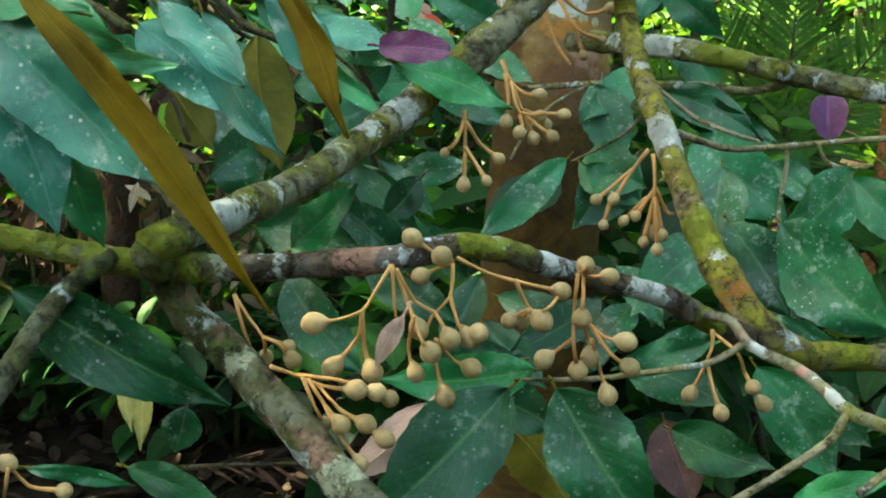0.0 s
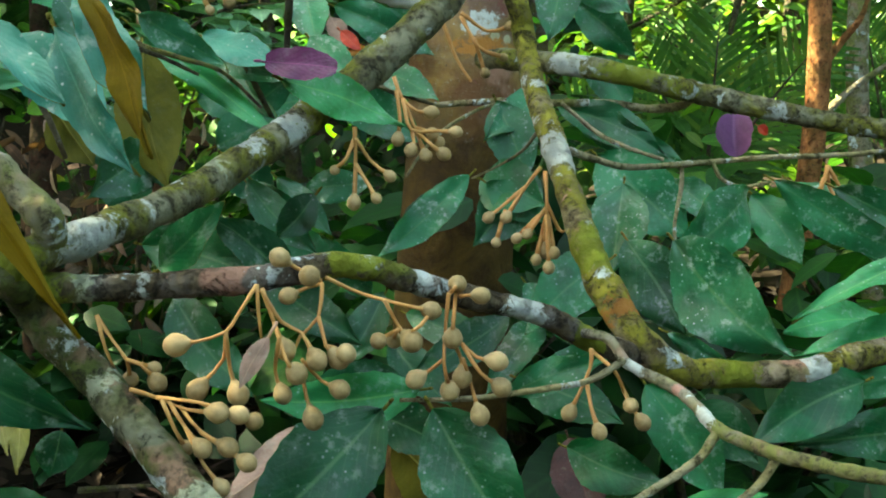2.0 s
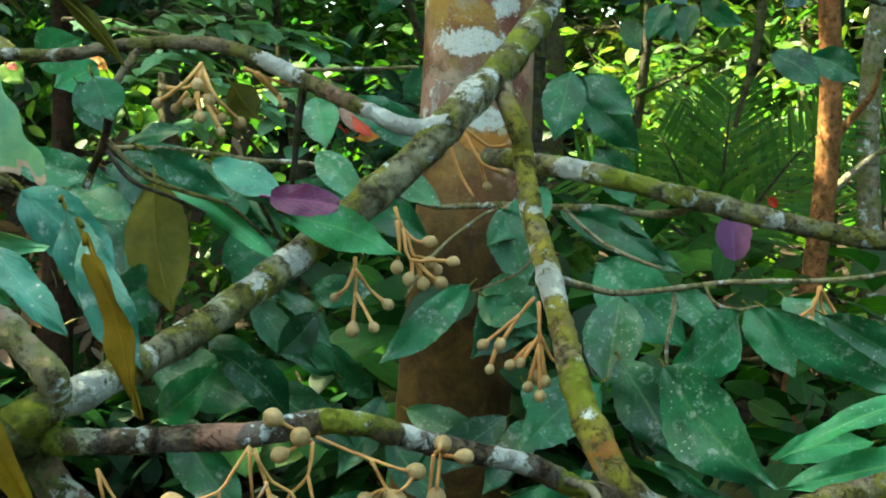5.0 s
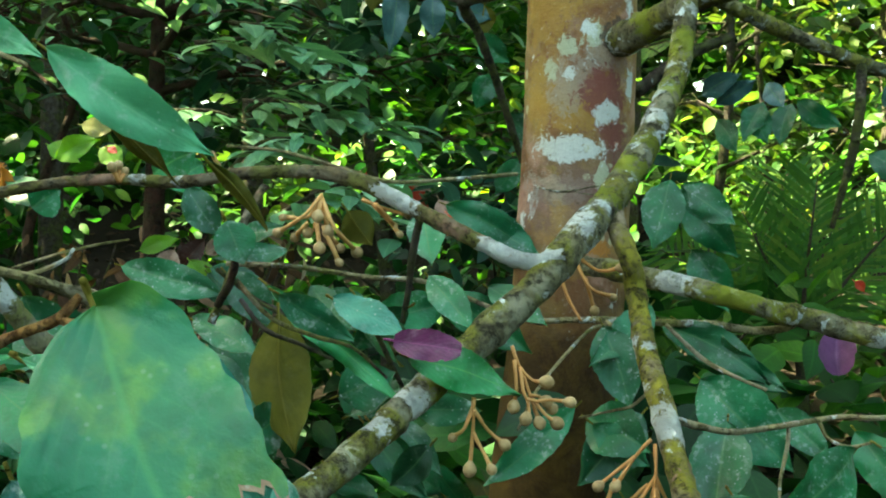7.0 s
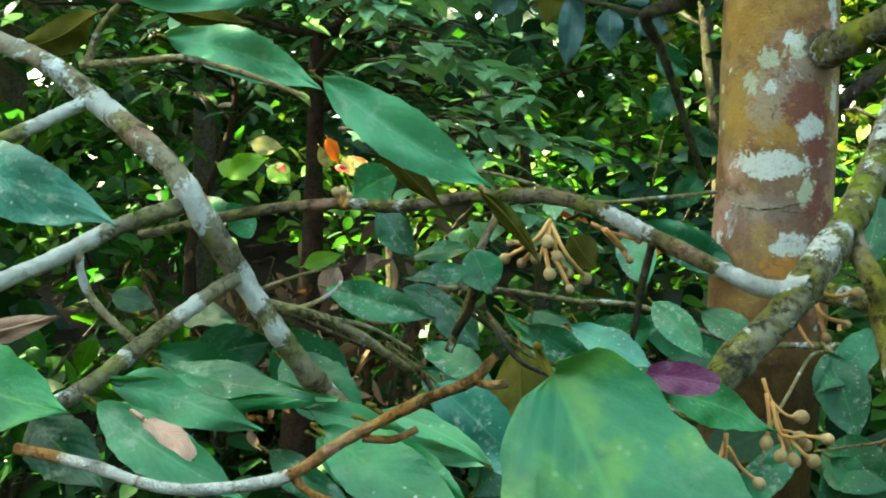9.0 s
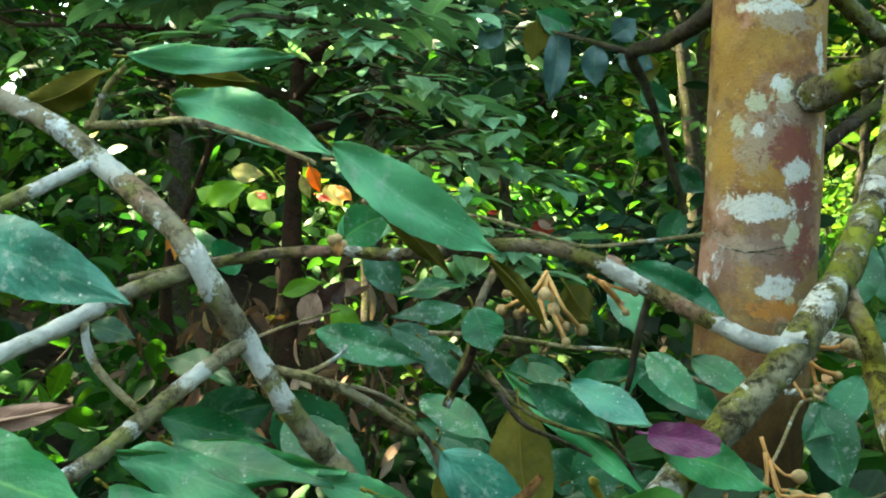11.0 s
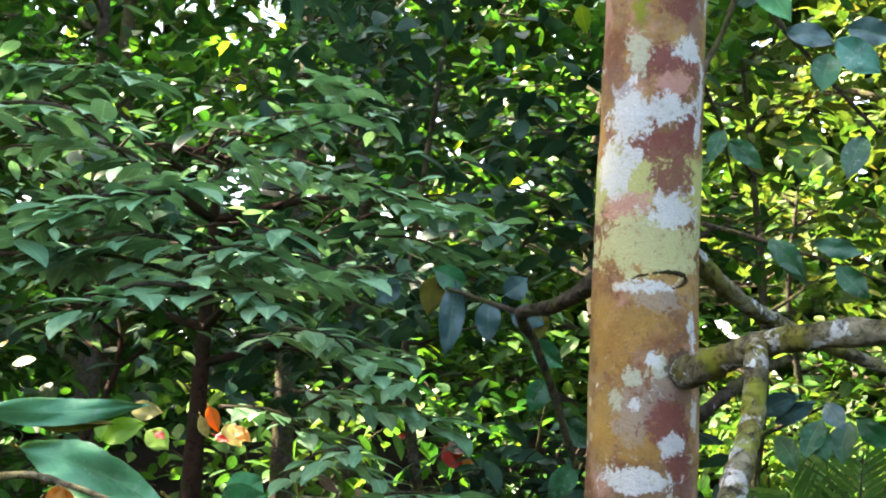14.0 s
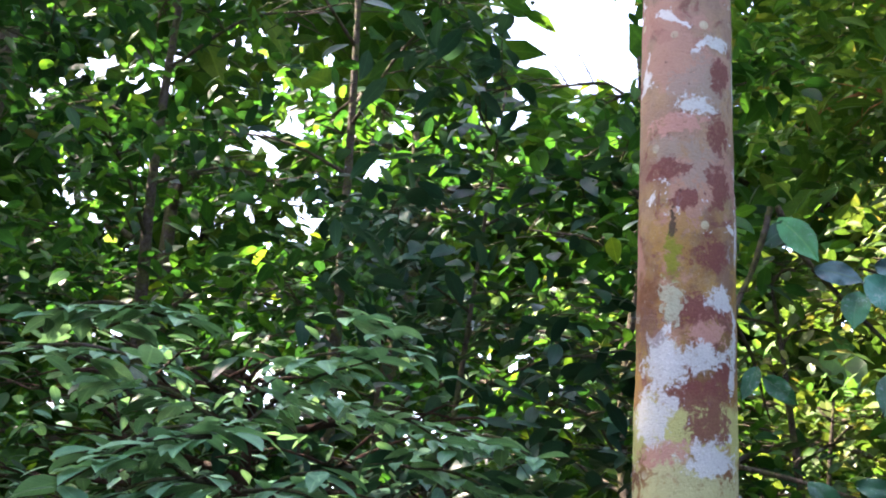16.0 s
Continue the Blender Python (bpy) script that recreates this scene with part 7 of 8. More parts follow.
fruit_cluster(tree, [[(0.548, 1.273, 1.190), (0.538, 1.264, 1.168), (0.516, 1.266, 1.153)],
    [(0.548, 1.273, 1.190), (0.552, 1.279, 1.166), (0.558, 1.267, 1.151)],
    [(0.548, 1.273, 1.190), (0.565, 1.277, 1.163), (0.571, 1.260, 1.145)],
    [(0.546, 1.281, 1.176), (0.534, 1.262, 1.153)]],
    [0.0050, 0.0050, 0.0050, 0.0050], 0.0020)
fruit_cluster(tree, [[(-0.333, 1.178, 1.460), (-0.337, 1.169, 1.476)],
    [(-0.333, 1.178, 1.460), (-0.333, 1.178, 1.478)],
    [(-0.331, 1.174, 1.460), (-0.327, 1.180, 1.472)]],
    [0.0054, 0.0048, 0.0042], 0.0019)
fruit_cluster(tree, [[(-0.140, 0.830, 1.470), (-0.143, 0.833, 1.475)],
    [(-0.140, 0.830, 1.470), (-0.138, 0.832, 1.466)]],
    [0.0020, 0.0020], 0.0013)

# ---- low shrubs round the foot of the tree ----
def shrub(name, base, height, spread, leaves, length, mat, seed, label, slim=1.25, droop=0.45, flat=0.45, stems=7):
    rng = np.random.default_rng(seed)
    b = Vector((base[0], base[1], ground_height(base[0], base[1]) - 0.03))
    root = thing(name, b, label, "shrub", "low shrubs")
    c = []
    for k in range(stems):
        a = 2 * math.pi * k / stems + rng.uniform(-0.3, 0.3)
        out = spread * rng.uniform(0.4, 1.0)
        end = b + Vector((math.cos(a) * out, math.sin(a) * out * 0.8, height * rng.uniform(0.65, 1.0)))
        mid = b.lerp(end, 0.5) + Vector((0, 0, 0.15 * height))
        v, f = tube([b + Vector((0.03 * math.cos(a), 0.03 * math.sin(a), 0)), mid, end], [0.011, 0.008, 0.003], 7, 0.05, 0.05, seed + k)
        mesh_object("stem", v, f, [BARK_DARK], root)
        n = leaves // stems
        u = rng.uniform(0.25, 1.05, n)[:, None]
        line = np.where(u < 0.5, np.array(b)[None] * (1 - 2 * u) + np.array(mid)[None] * 2 * u, np.array(mid)[None] * (2 - 2 * u) + np.array(end)[None] * (2 * u - 1))
        c.append(line + rng.normal(0, 1, (n, 3)) * np.array([spread * 0.22, spread * 0.22, height * 0.10]))
    foliage("foliage", np.concatenate(c), length, mat, root, seed + 3, droop, flat, slim, unit=FINE)
    return root


shrub("shrub", (0.08, 2.3), 1.05, 0.55, 260, 0.17, CLOUD_DARK, 21, "leafy shrub under the tree, shade put into its leaf colour")
shrub("shrub", (0.62, 2.05), 1.00, 0.55, 260, 0.17, CLOUD_DARK, 22, "leafy shrub under the tree, shade put into its leaf colour")
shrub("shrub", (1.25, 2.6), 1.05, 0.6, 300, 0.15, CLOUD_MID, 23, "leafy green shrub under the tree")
shrub("shrub", (-0.75, 3.4), 0.55, 0.6, 200, 0.14, CLOUD_DARK, 24, "low shrub on the forest floor, shade put into its leaf colour")
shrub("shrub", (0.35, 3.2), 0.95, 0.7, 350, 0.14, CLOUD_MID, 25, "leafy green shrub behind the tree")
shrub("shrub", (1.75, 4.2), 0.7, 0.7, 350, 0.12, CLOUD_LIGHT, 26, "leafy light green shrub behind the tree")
shrub("shrub", (-1.7, 4.2), 0.8, 0.7, 350, 0.14, CLOUD_MID, 27, "leafy green shrub on the slope")
# dead leaves on added shrub stems, in place of litter and clutter
shrub("dead_leaf_brush", (-0.88, 3.50), 1.24, 0.34, 230, 0.10, WITHERED_MASS, 29, "brush of curled pale brown dead leaves on added stems", 0.7, 1.1, 1.2, 9)
shrub("dead_leaf_brush", (-1.38, 3.55), 1.20, 0.30, 150, 0.10, WITHERED_MASS, 30, "brush of curled pale brown dead leaves on added stems", 0.7, 1.1, 1.2, 8)
shrub("shrub", (-0.4, 5.0), 0.7, 0.8, 350, 0.13, CLOUD_MID, 28, "leafy green shrub on the slope")

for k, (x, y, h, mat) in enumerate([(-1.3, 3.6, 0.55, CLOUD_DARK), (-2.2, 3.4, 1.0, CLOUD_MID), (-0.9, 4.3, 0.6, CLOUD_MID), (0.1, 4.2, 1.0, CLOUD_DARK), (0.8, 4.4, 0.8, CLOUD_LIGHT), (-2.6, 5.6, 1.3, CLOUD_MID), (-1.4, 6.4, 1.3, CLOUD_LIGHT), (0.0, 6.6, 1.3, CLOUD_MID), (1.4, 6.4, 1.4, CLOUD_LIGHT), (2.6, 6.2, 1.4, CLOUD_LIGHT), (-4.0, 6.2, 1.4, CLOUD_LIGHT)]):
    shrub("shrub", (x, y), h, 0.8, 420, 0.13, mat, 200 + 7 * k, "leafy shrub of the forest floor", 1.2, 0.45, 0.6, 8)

# ---- saplings close behind ----
sapling = forest_tree("sapling", (-1.11, 3.45), 2.25, 0.056, (1.0, 0.8, 0.36), 700, 0.075, CLOUD_GREY, 31, "slim sapling with grey-green leaves in flat sprays", "tree", "saplings", (0.10, 0.0), BARK_RED, 11, 0.72, 0.20, 0.30, unit=FINE, head=0.7)
forest_tree("sapling", (-1.50, 3.7), 2.2, 0.040, (0.7, 0.7, 0.5), 450, 0.09, CLOUD_DARK, 32, "slim red-brown sapling with dark leaves", "tree", "saplings", (0.05, 0.1), BARK_RED, 9, 0.7, unit=FINE, head=0.5)
forest_tree("sapling", (-0.35, 3.6), 3.3, 0.028, (0.9, 0.8, 0.5), 2000, 0.105, CLOUD_TEAL, 33, "slim sapling with dark green leaves", "tree", "saplings", (0.1, 0.0), BARK_DARK, 11, 0.35, unit=FINE, head=0.5)
orange_sapling = forest_tree("sapling", (1.145, 3.4), 4.6, 0.036, (0.9, 0.9, 0.6), 2600, 0.10, CLOUD_LIGHT, 34, "sapling with sunlit orange-brown trunk and light leaves", "tree", "saplings", (0.15, 0.0), BARK_ORANGE, 9, 0.62, unit=FINE)
forest_tree("sapling", (0.32, 3.3), 4.2, 0.03, (0.55, 0.6, 0.5), 1500, 0.085, CLOUD_MID, 35, "slim sapling with mid-green leaves", "tree", "saplings", (0.1, 0.1), BARK_DARK, 11, 0.45, unit=FINE)

branch("limb", orange_sapling, [(1.340, 3.50, 1.33), (1.418, 3.53, 1.411), (1.463, 3.49, 1.48), (1.485, 3.47, 1.56)], [0.014, 0.012, 0.009, 0.005], BARK_ORANGE, "bare sunlit limb")
branch("limb", orange_sapling, [(1.335, 3.48, 1.18), (1.43, 3.49, 1.261), (1.525, 3.47, 1.326), (1.635, 3.44, 1.38)], [0.013, 0.011, 0.008, 0.004], BARK_PALE, "bare limb")
forest_tree("sapling", (1.69, 3.87), 4.4, 0.036, (0.7, 0.7, 0.5), 1400, 0.10, CLOUD_LIGHT, 37, "slim sapling with pale lichened trunk", "tree", "saplings", (-0.05, 0.0), BARK_PALE, 9, 0.62, unit=FINE)


def spray(parent, start, end, seed):
    """A flat twig with leaves to both sides of it, placed to fit the camera's view."""
    rng = np.random.default_rng(300 + seed)
    a, e = Vector(start), Vector(end)
    mid = (a + e) / 2 + Vector((0, 0, 0.03))
    v, f = tube([a, mid, e], [0.005, 0.0035, 0.0015], 6, 0.03, 0.04, seed)
    twig = mesh_object("spray_twig", v, f, [BARK_DARK], parent)
    n = 26
    u = np.linspace(0.06, 1.0, n)[:, None]
    line = np.array(a)[None] * (1 - u) ** 2 + np.array(mid)[None] * 2 * u * (1 - u) + np.array(e)[None] * u ** 2
    way = e - a
    heading = math.atan2(way.y, way.x)
    side = np.where(np.arange(n) % 2 == 0, 1.0, -1.0)
    foliage("foliage", line + rng.normal(0, 0.006, (n, 3)), 0.085, CLOUD_GREY, twig, 400 + seed, 0.22, 0.16, 1.05, "", heading + side * 0.9, FINE)


spray(sapling, (-0.58, 1.94, 1.87), (-0.81, 1.80, 1.96), 0)
spray(sapling, (-0.56, 1.85, 1.84), (-0.82, 1.71, 1.84), 1)
spray(sapling, (-0.52, 1.75, 1.81), (-0.68, 1.63, 1.75), 2)
spray(sapling, (-0.60, 2.04, 1.86), (-0.41, 1.93, 1.94), 3)
spray(sapling, (-0.56, 1.95, 1.83), (-0.41, 1.84, 1.78), 4)
spray(sapling, (-0.43, 2.33, 2.11), (-0.21, 2.23, 2.02), 5)
spray(sapling, (-0.62, 2.31, 2.14), (-0.39, 2.21, 2.09), 6)
spray(sapling, (-0.45, 2.16, 1.78), (-0.27, 2.07, 1.68), 7)
spray(sapling, (-0.46, 2.55, 1.92), (-0.25, 2.44, 1.92), 8)
spray(sapling, (-0.95, 2.17, 2.27), (-0.72, 2.07, 2.26), 9)
spray(sapling, (-0.46, 2.20, 2.31), (-0.27, 2.11, 2.18), 10)
spray(sapling, (-0.23, 2.54, 2.10), (-0.03, 2.45, 2.02), 11)
spray(sapling, (-1.04, 1.90, 2.15), (-0.68, 1.82, 2.10), 12)
spray(sapling, (-0.84, 1.88, 1.94), (-0.54, 1.77, 1.99), 13)
spray(sapling, (-0.63, 2.47, 2.16), (-0.14, 2.42, 2.06), 14)
spray(sapling, (-0.39, 2.22, 1.40), (-0.12, 2.10, 1.47), 15)
spray(sapling, (-0.46, 2.11, 1.48), (-0.28, 1.99, 1.55), 16)
spray(sapling, (-0.36, 2.31, 1.51), (-0.14, 2.21, 1.37), 17)
spray(sapling, (-0.64, 2.10, 2.03), (-0.33, 1.96, 2.15), 18)
spray(sapling, (-0.63, 2.10, 2.03), (-0.87, 1.93, 2.12), 19)
spray(sapling, (-0.36, 2.53, 2.03), (-0.07, 2.45, 1.92), 20)
spray(sapling, (-0.56, 1.82, 1.90), (-0.77, 1.70, 1.84), 21)
spray(sapling, (-0.56, 1.92, 1.90), (-0.34, 1.84, 1.83), 22)
spray(sapling, (-0.60, 2.06, 2.10), (-0.36, 1.94, 2.16), 23)
spray(sapling, (-0.79, 2.09, 2.27), (-1.01, 1.96, 2.24), 24)
spray(sapling, (-0.47, 2.39, 1.63), (-0.22, 2.31, 1.68), 25)
spray(sapling, (-0.64, 2.36, 1.63), (-0.38, 2.28, 1.55), 26)
spray(sapling, (-0.44, 2.60, 1.63), (-0.14, 2.52, 1.59), 27)
spray(sapling, (-0.66, 2.38, 1.90), (-0.29, 2.31, 1.88), 28)
spray(sapling, (-0.61, 2.49, 1.79), (-0.25, 2.42, 1.73), 29)
spray(sapling, (-0.53, 2.60, 1.67), (-0.16, 2.53, 1.58), 30)
spray(sapling, (-0.59, 1.81, 1.98), (-0.80, 1.69, 1.88), 31)
spray(sapling, (-0.59, 2.03, 1.89), (-0.28, 1.94, 1.85), 32)

forest_tree("sapling", (0.95, 4.9), 2.9, 0.025, (0.45, 0.5, 0.4), 500, 0.10, CLOUD_OLIVE, 36, "young tree with olive and yellowing leaves", "tree", "saplings", (0.1, 0.1), BARK_DARK, 11, 0.4, unit=FINE)

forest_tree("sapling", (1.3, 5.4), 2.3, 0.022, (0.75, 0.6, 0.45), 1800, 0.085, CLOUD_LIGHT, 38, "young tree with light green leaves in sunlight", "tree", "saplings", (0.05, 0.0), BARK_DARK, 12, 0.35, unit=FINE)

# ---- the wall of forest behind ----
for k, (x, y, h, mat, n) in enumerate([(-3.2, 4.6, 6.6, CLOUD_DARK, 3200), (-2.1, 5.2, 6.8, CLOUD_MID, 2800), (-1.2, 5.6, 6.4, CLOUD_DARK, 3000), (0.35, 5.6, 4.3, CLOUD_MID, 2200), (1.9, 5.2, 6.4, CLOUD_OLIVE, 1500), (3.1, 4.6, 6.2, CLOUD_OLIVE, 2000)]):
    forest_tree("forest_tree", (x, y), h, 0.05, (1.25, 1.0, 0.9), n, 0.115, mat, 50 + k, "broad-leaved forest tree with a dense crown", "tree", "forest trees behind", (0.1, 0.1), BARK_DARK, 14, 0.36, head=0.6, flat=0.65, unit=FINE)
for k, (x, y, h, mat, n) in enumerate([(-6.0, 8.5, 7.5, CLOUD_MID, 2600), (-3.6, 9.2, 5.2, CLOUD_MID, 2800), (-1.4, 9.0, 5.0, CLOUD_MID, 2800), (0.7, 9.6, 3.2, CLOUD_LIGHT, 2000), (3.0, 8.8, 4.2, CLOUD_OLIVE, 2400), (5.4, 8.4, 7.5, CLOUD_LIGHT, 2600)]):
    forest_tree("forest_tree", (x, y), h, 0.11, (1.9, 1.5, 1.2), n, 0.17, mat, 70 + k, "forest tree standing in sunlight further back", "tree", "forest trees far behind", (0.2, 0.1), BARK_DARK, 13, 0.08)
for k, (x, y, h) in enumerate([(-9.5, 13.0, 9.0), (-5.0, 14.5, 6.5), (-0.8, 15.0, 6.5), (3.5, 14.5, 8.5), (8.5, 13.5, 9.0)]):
    forest_tree("forest_tree", (x, y), h, 0.16, (3.2, 2.4, 1.8), 2600, 0.30, CLOUD_LIGHT, 90 + k, "tall distant forest tree, sunlight put into its leaf colour", "tree", "forest trees in the distance", (0.2, 0.1), BARK_DARK, 13, 0.06)

# ---- woods that close the view ----
rng = np.random.default_rng(77)
az = radians(1) * rng.uniform(-52, 52, 34000)
far = rng.uniform(12, 22, 34000)
roof = 44.0
el = radians(1) * (-3 + (roof + 3) * rng.random(34000) ** 0.9)
foliage("far_woods", np.stack([np.sin(az) * far, np.cos(az) * far, 1.5 + far * np.tan(el)], 1), 0.68, CLOUD_FAR, None, 78, 0.4, 0.6, 1.1, "mass of green foliage of the woods further off")
# tall trees added with crowns out of view to block sun and sky light
for k, (x, y) in enumerate([(-6.2, 5.6), (-3.9, 6.7), (0.93, 8.2)]):
    forest_tree("shade_tree", (x, y), 11.5, 0.10, (1.7, 1.6, 1.0), 1500, 0.20, CLOUD_MID, 500 + 3 * k, "tall tree added, crown out of view, to shade the forest wall", "tree", "tall canopy trees", (0.1, 0.1), BARK_DARK, 10, 0.76)
forest_tree("shade_tree", (-3.4, 5.0), 12.0, 0.13, (2.7, 2.6, 1.2), 3600, 0.24, CLOUD_MID, 540, "broad tall tree added, crown out of view, to shade the upper foliage", "tree", "tall canopy trees", (0.1, 0.0), BARK_DARK, 12, 0.74)
for k, (x, y) in enumerate([(-5.6, 0.4), (-5.2, -3.6)]):
    forest_tree("shade_tree", (x, y), 12.0, 0.13, (3.0, 2.8, 1.2), 4200, 0.24, CLOUD_MID, 560 + 3 * k, "broad tall unseen tree added to shade the clearing", "tree", "tall canopy trees", (0.1, 0.0), BARK_DARK, 12, 0.70)
canopy = forest_tree("shade_tree", (-5.0, 2.4), 10.5, 0.16, (2.2, 2.3, 1.2), 9500, 0.18, CLOUD_MID, 130, "tall unseen tree added to keep the sun off the fruiting tree", "tree", "", (0.3, 0.0), BARK_DARK, 12, 0.66)

# ---- thickets added beside and behind the camera, unseen, to cut side light ----
rng = np.random.default_rng(79)
ang = rng.uniform(radians(125), radians(415), 9000)
far = rng.uniform(4.6, 7.5, 9000)
foliage("thicket", np.stack([np.cos(ang) * far, 1.0 + np.sin(ang) * far, 0.1 + (3.4 + 1.3 * (np.sin(ang) > -0.2)) * rng.random(9000) ** 1.1], 1), 0.42, CLOUD_DARK, None, 80, 0.4, 0.7, 1.2, "unseen mass of leaves added to cut light from the sides")

# ---- trees added beside and behind the camera, unseen, which shade it ----
for k, (x, y, h, n) in enumerate([(-2.9, 0.6, 6.0, 1800), (2.9, 0.8, 6.0, 1800), (3.2, -2.8, 6.0, 1500)]):
    forest_tree("forest_tree", (x, y), h, 0.09, (1.6, 1.6, 1.0), n, 0.15, CLOUD_MID, 110 + k, "unseen forest tree added to shade the scene", "tree", "forest trees round the path", (0.1, 0.1), BARK_DARK, 11, 0.3)


# ---- palm with feathered fronds ----
def frond(parent, start, way, length, rise, leaflet, mat, seed, name="frond", face=None):
    """A rachis with a row of narrow leaflets to each side; face: the side to which the comb lies flat."""
    rng = np.random.default_rng(seed)
    w = Vector(way).normalized()
    pts = [Vector(start) + w * (length * s) + Vector((0, 0, rise * length * (s - s * s * 0.9))) for s in (0, 0.2, 0.4, 0.6, 0.8, 1.0)]
    v, f = tube(pts, [0.010, 0.008, 0.006, 0.005, 0.003, 0.0015], 6, 0.05, 0.02, seed)
    slots = [1] * len(f)
    verts, faces = list(v), list(f)
    path, _ = smooth_path(pts, length / 24)
    for i in range(3, len(path) - 1):
        ahead = (path[i + 1] - path[i - 1]).normalized()
        side = ahead.cross(Vector(face or (0, 0, 1))).normalized()
        out = side.cross(ahead)
        s = i / len(path)
        size = leaflet * (0.40 + 0.75 * math.sin(math.pi * min(1, 0.12 + 0.80 * s)))
        for sign in (-1, 1):
            d = (side * sign + ahead * (0.80 + 0.15 * rng.random()) + out * (0.35 - 0.5 * rng.random())).normalized()
            wide = (ahead - d * ahead.dot(d)).normalized() * (0.0070 + 0.003 * rng.random())
            sag = Vector((0, 0, -0.10 * size * rng.random()))
            o = path[i]
            q = [o, o + d * size * 0.25 + wide, o + d * size * 0.30 - wide, o + d * size * 0.68 + wide * 0.75 + sag * 0.4, o + d * size * 0.70 - wide * 0.7 + sag * 0.4, o + d * size + sag]
            k = len(verts)
            verts += q
            faces += [(k, k + 1, k + 2), (k + 1, k + 3, k + 4, k + 2), (k + 3, k + 5, k + 4)]
            slots += [0, 0, 0]
    return mesh_object(name, verts, faces, [mat, BARK_DARK], parent, "", slots, smooth=False, kind="stuff")


def palm(base, crown_z, fronds, length, seed, label):
    rng = np.random.default_rng(seed)
    b = Vector((base[0], base[1], ground_height(*base) - 0.03))
    root = thing("palm", b, label, "palm", "palms")
    top = b + Vector((0, 0.02, crown_z))
    v, f = tube([b, b + Vector((0.01, 0, crown_z * 0.5)), top], [0.030, 0.026, 0.018], 10, 0.06, 0.08, seed)
    mesh_object("stem", v, f, [BARK_DARK], root)
    for k in range(fronds):
        lean = radians(-68 + 136 * (k + 0.5) / fronds + rng.uniform(-6, 6))
        depth = (0.50 if k % 2 else -0.25) * rng.uniform(0.5, 1.2)
        frond(root, top, (math.sin(lean), depth, math.cos(lean)), length * rng.uniform(0.8, 1.1), 0.16, length * 0.36, PALM, seed + k, "frond", (0.25 * math.sin(lean), -1.0, 0.25))
    return root


palm((1.09, 3.9), 0.62, 8, 0.60, 140, "young palm with feathered green fronds")
palm((2.15, 4.9), 0.5, 6, 0.7, 160, "young palm with feathered green fronds")
frond_thing = thing("dead_frond", (-0.45, 2.9, 0.28), "dead reddish-brown palm frond lying on the ground", "palm frond")
DEAD = cloud_material("dead_frond", [(0.1, (0.020, 0.009, 0.007)), (0.6, (0.045, 0.020, 0.015)), (0.95, (0.08, 0.036, 0.026))], 0.1, 0.8, 1.0)
frond(frond_thing, (-0.85, 2.95, 0.30), (1, -0.15, 0.02), 0.9, 0.05, 0.24, DEAD, 171, "frond")

# ---- litter on the forest floor ----
rng = np.random.default_rng(9)
lx = rng.uniform(-5, 5, 9000)
ly = -4.5 + 15 * rng.random(9000)
lx[:4000] = rng.uniform(-2.2, 1.6, 4000)
ly[:4000] = rng.uniform(1.6, 4.6, 4000)
lz = np.array([ground_height(x, y) + 0.01 for x, y in zip(lx, ly)])
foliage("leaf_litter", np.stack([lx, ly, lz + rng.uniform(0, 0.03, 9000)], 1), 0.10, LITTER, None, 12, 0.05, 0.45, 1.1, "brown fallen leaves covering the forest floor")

# ---- leaves that stand out behind ----
def lone_leaf(parent, base, tip, normal, width, kind):
    leaf(parent, base, tip, normal, width, kind, 0.1, 0.2)


lone_leaf(sapling, (-0.324, 4.819, 1.501), (-0.250, 4.828, 1.397), (0.1, -1, 0.25), 0.092, "scarlet")
lone_leaf(sapling, (-0.304, 4.798, 1.521), (-0.236, 4.804, 1.470), (0.1, -1, 0.25), 0.072, "dry")
lone_leaf(sapling, (-0.243, 4.805, 1.450), (-0.186, 4.811, 1.384), (0.1, -1, 0.25), 0.053, "orange")
lone_leaf(sapling, (-0.716, 1.737, 1.492), (-0.738, 1.728, 1.452), (0.40, -1, 0.25), 0.020, "orange")
lone_leaf(sapling, (-0.716, 1.737, 1.492), (-0.722, 1.722, 1.438), (-0.20, -1, 0.25), 0.022, "orange")
lone_leaf(sapling, (-0.716, 1.737, 1.492), (-0.703, 1.730, 1.446), (-0.50, -1, 0.25), 0.019, "orange")
lone_leaf(sapling, (-0.716, 1.737, 1.492), (-0.742, 1.734, 1.478), (0.60, -1, 0.25), 0.016, "orange")
lone_leaf(sapling, (-0.716, 1.737, 1.492), (-0.694, 1.736, 1.472), (-0.40, -1, 0.25), 0.017, "orange")
lone_leaf(sapling, (-0.755, 2.689, 1.632), (-0.730, 2.694, 1.571), (0.1, -1, 0.25), 0.033, "orange")
lone_leaf(sapling, (-0.775, 2.690, 1.611), (-0.754, 2.694, 1.557), (0.1, -1, 0.25), 0.027, "yellow")
lone_leaf(sapling, (-0.981, 2.781, 1.631), (-0.896, 2.785, 1.618), (0.1, -1, 0.25), 0.051, "yellow")
# a red leaf in place of a tiny red flower
lone_leaf(sapling, (1.207, 3.696, 1.158), (1.238, 3.699, 1.126), (0.1, -1, 0.25), 0.033, "scarlet")
lone_leaf(sapling, (-0.523, 4.809, 1.541), (-0.475, 4.811, 1.542), (0.1, -1, 0.25), 0.024, "scarlet")
lone_leaf(sapling, (-1.027, 3.530, 1.199), (-0.901, 3.548, 1.235), (0.1, -1, 0.25), 0.073, "dry")
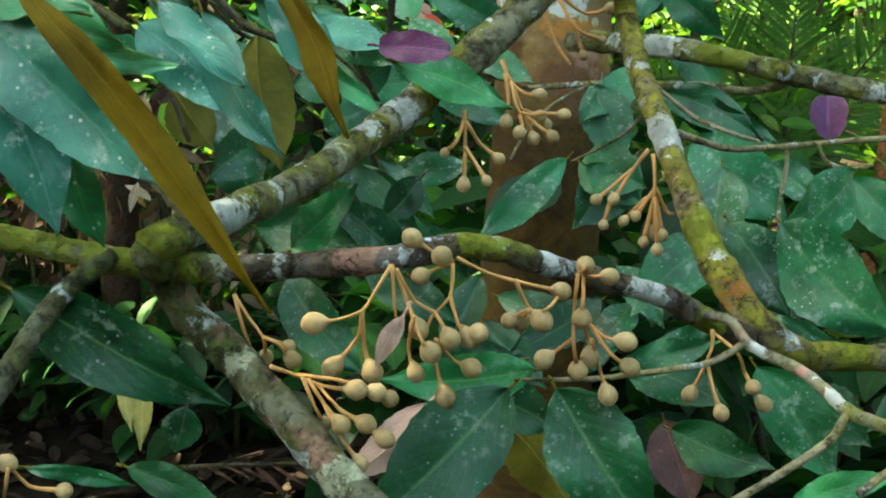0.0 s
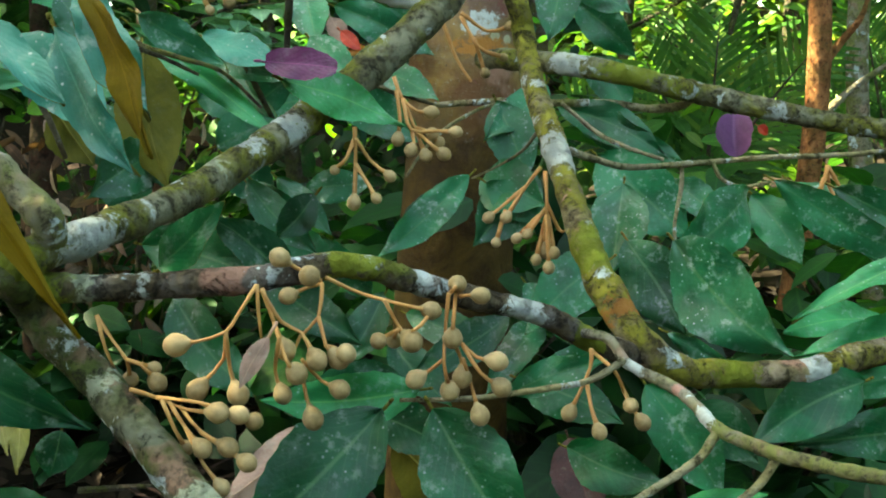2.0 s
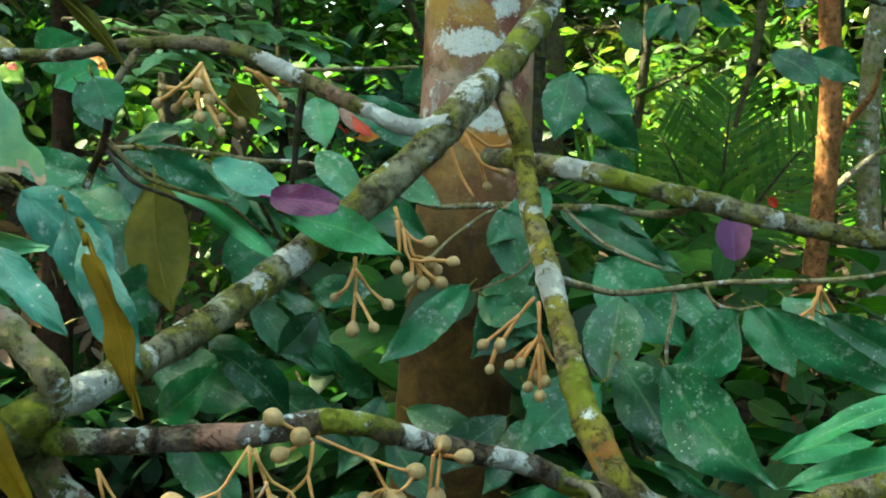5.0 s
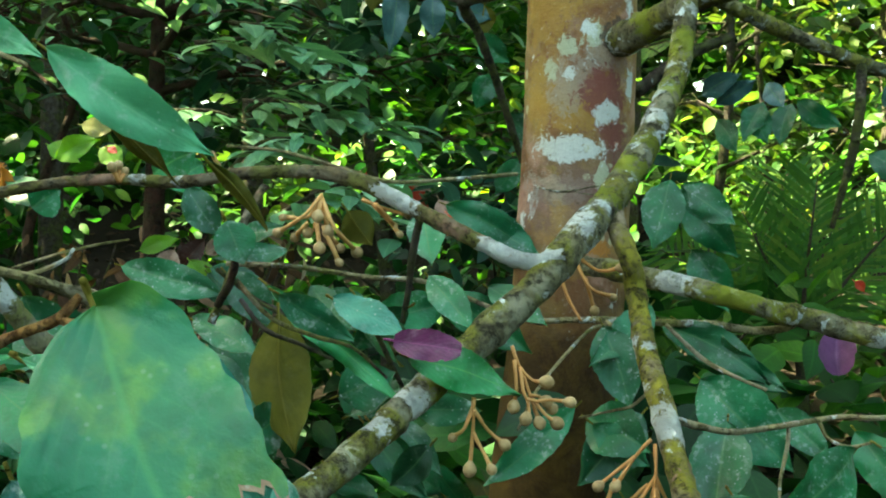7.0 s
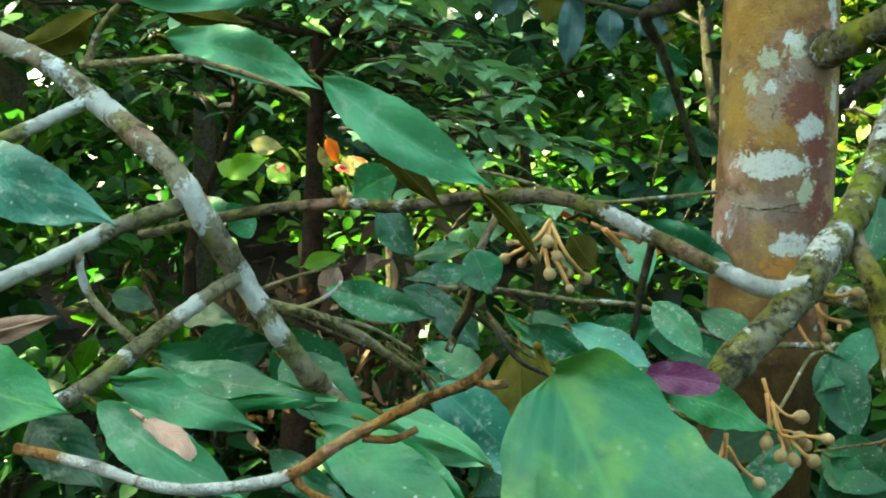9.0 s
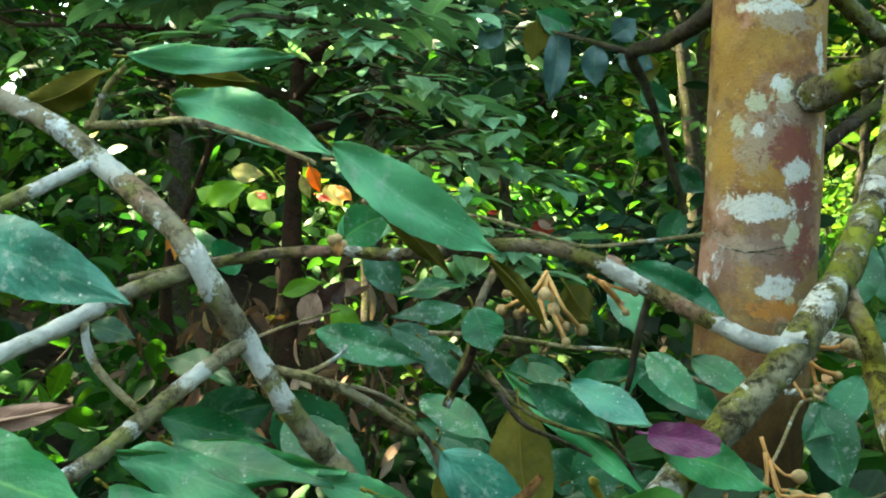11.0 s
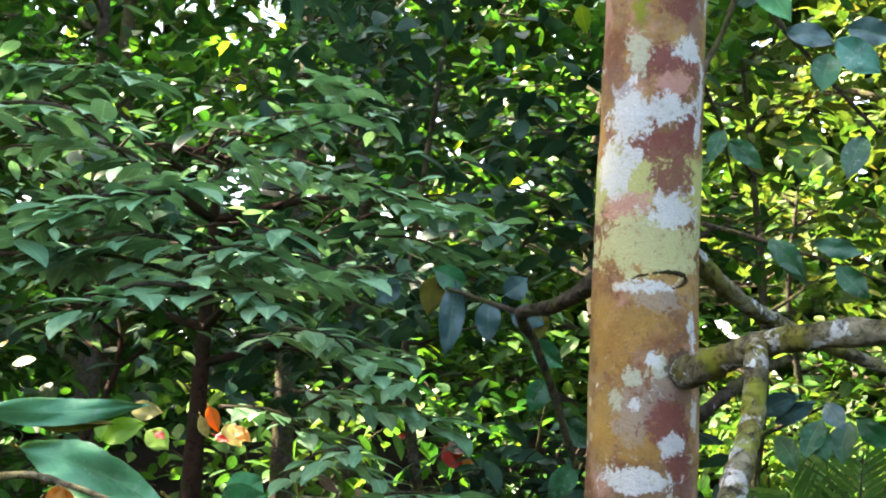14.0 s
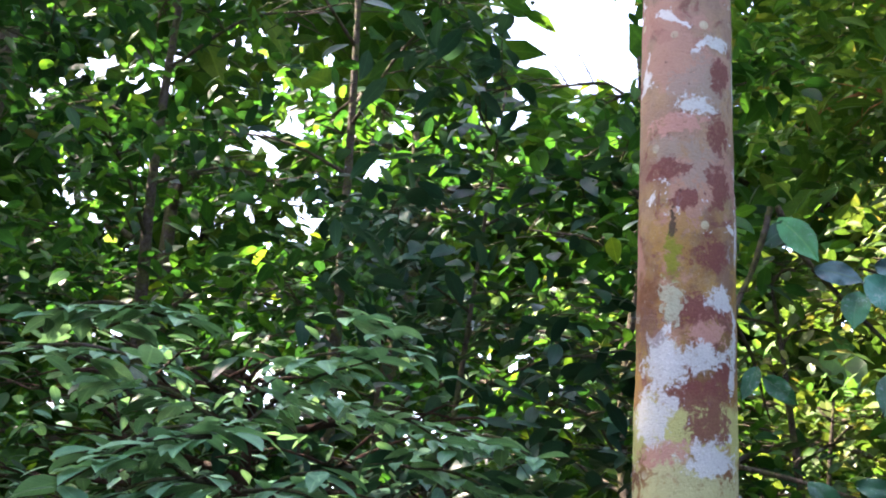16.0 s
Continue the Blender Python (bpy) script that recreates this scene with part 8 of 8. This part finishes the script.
lone_leaf(sapling, (-0.955, 3.542, 1.308), (-0.937, 3.542, 1.199), (0.1, -1, 0.25), 0.047, "red")
lone_leaf(sapling, (-0.906, 3.649, 1.265), (-0.832, 3.660, 1.302), (0.1, -1, 0.25), 0.056, "dry")
leaf(sapling, (-1.050, 2.780, 1.548), (-0.929, 2.760, 1.592), (0.33, -0.92, 0.21), 0.0618, "lime", 0.08, 0.12)
leaf(sapling, (-0.943, 2.800, 1.572), (-0.878, 2.780, 1.527), (0.30, -0.93, 0.21), 0.0587, "lime", 0.08, 0.12)
leaf(sapling, (-1.096, 2.850, 1.585), (-1.008, 2.830, 1.538), (0.34, -0.92, 0.21), 0.0545, "lime", 0.08, 0.12)
leaf(sapling, (-0.728, 2.740, 1.588), (-0.679, 2.720, 1.536), (0.27, -0.94, 0.21), 0.0482, "yellow", 0.08, 0.12)
leaf(sapling, (-0.696, 2.730, 1.586), (-0.655, 2.710, 1.550), (0.26, -0.94, 0.21), 0.0310, "orange", 0.08, 0.12)
leaf(sapling, (-0.893, 2.720, 1.570), (-0.867, 2.710, 1.554), (0.32, -0.92, 0.21), 0.0201, "scarlet", 0.08, 0.12)
leaf(sapling, (-0.739, 2.700, 1.565), (-0.701, 2.690, 1.550), (0.28, -0.94, 0.21), 0.0168, "scarlet", 0.08, 0.12)
leaf(sapling, (-0.438, 1.900, 1.501), (-0.495, 1.850, 1.464), (0.24, -0.94, 0.23), 0.0673, "bright", 0.08, 0.12)
leaf(sapling, (-1.088, 2.200, 1.290), (-0.992, 2.200, 1.262), (0.39, -0.86, 0.32), 0.0541, "deep", 0.08, 0.12)
leaf(sapling, (-0.747, 2.900, 1.282), (-0.672, 2.900, 1.194), (0.21, -0.92, 0.32), 0.0743, "lime", 0.08, 0.12)
leaf(sapling, (-0.818, 3.000, 1.305), (-0.866, 3.000, 1.220), (0.24, -0.92, 0.31), 0.0697, "dry", 0.08, 0.12)
leaf(sapling, (-0.762, 3.100, 1.331), (-0.844, 3.100, 1.235), (0.22, -0.93, 0.30), 0.0637, "red", 0.08, 0.12)
leaf(sapling, (-0.566, 2.400, 1.282), (-0.505, 2.400, 1.210), (0.18, -0.92, 0.33), 0.0672, "green", 0.08, 0.12)
leaf(sapling, (-0.913, 3.000, 1.305), (-0.802, 3.000, 1.336), (0.25, -0.92, 0.29), 0.0465, "lime", 0.08, 0.12)
leaf(sapling, (-0.402, 1.900, 1.375), (-0.271, 1.850, 1.393), (0.12, -0.83, 0.55), 0.0376, "deep", 0.08, 0.12)
leaf(sapling, (-0.275, 1.800, 1.359), (-0.384, 1.750, 1.349), (0.13, -0.86, 0.50), 0.0401, "green", 0.08, 0.12)
leaf(sapling, (-0.375, 1.700, 1.336), (-0.272, 1.700, 1.286), (0.13, -0.84, 0.52), 0.0427, "deep", 0.08, 0.12)
leaf(sapling, (-0.879, 2.100, 1.469), (-0.749, 2.050, 1.448), (0.32, -0.87, 0.38), 0.0603, "deep", 0.08, 0.12)
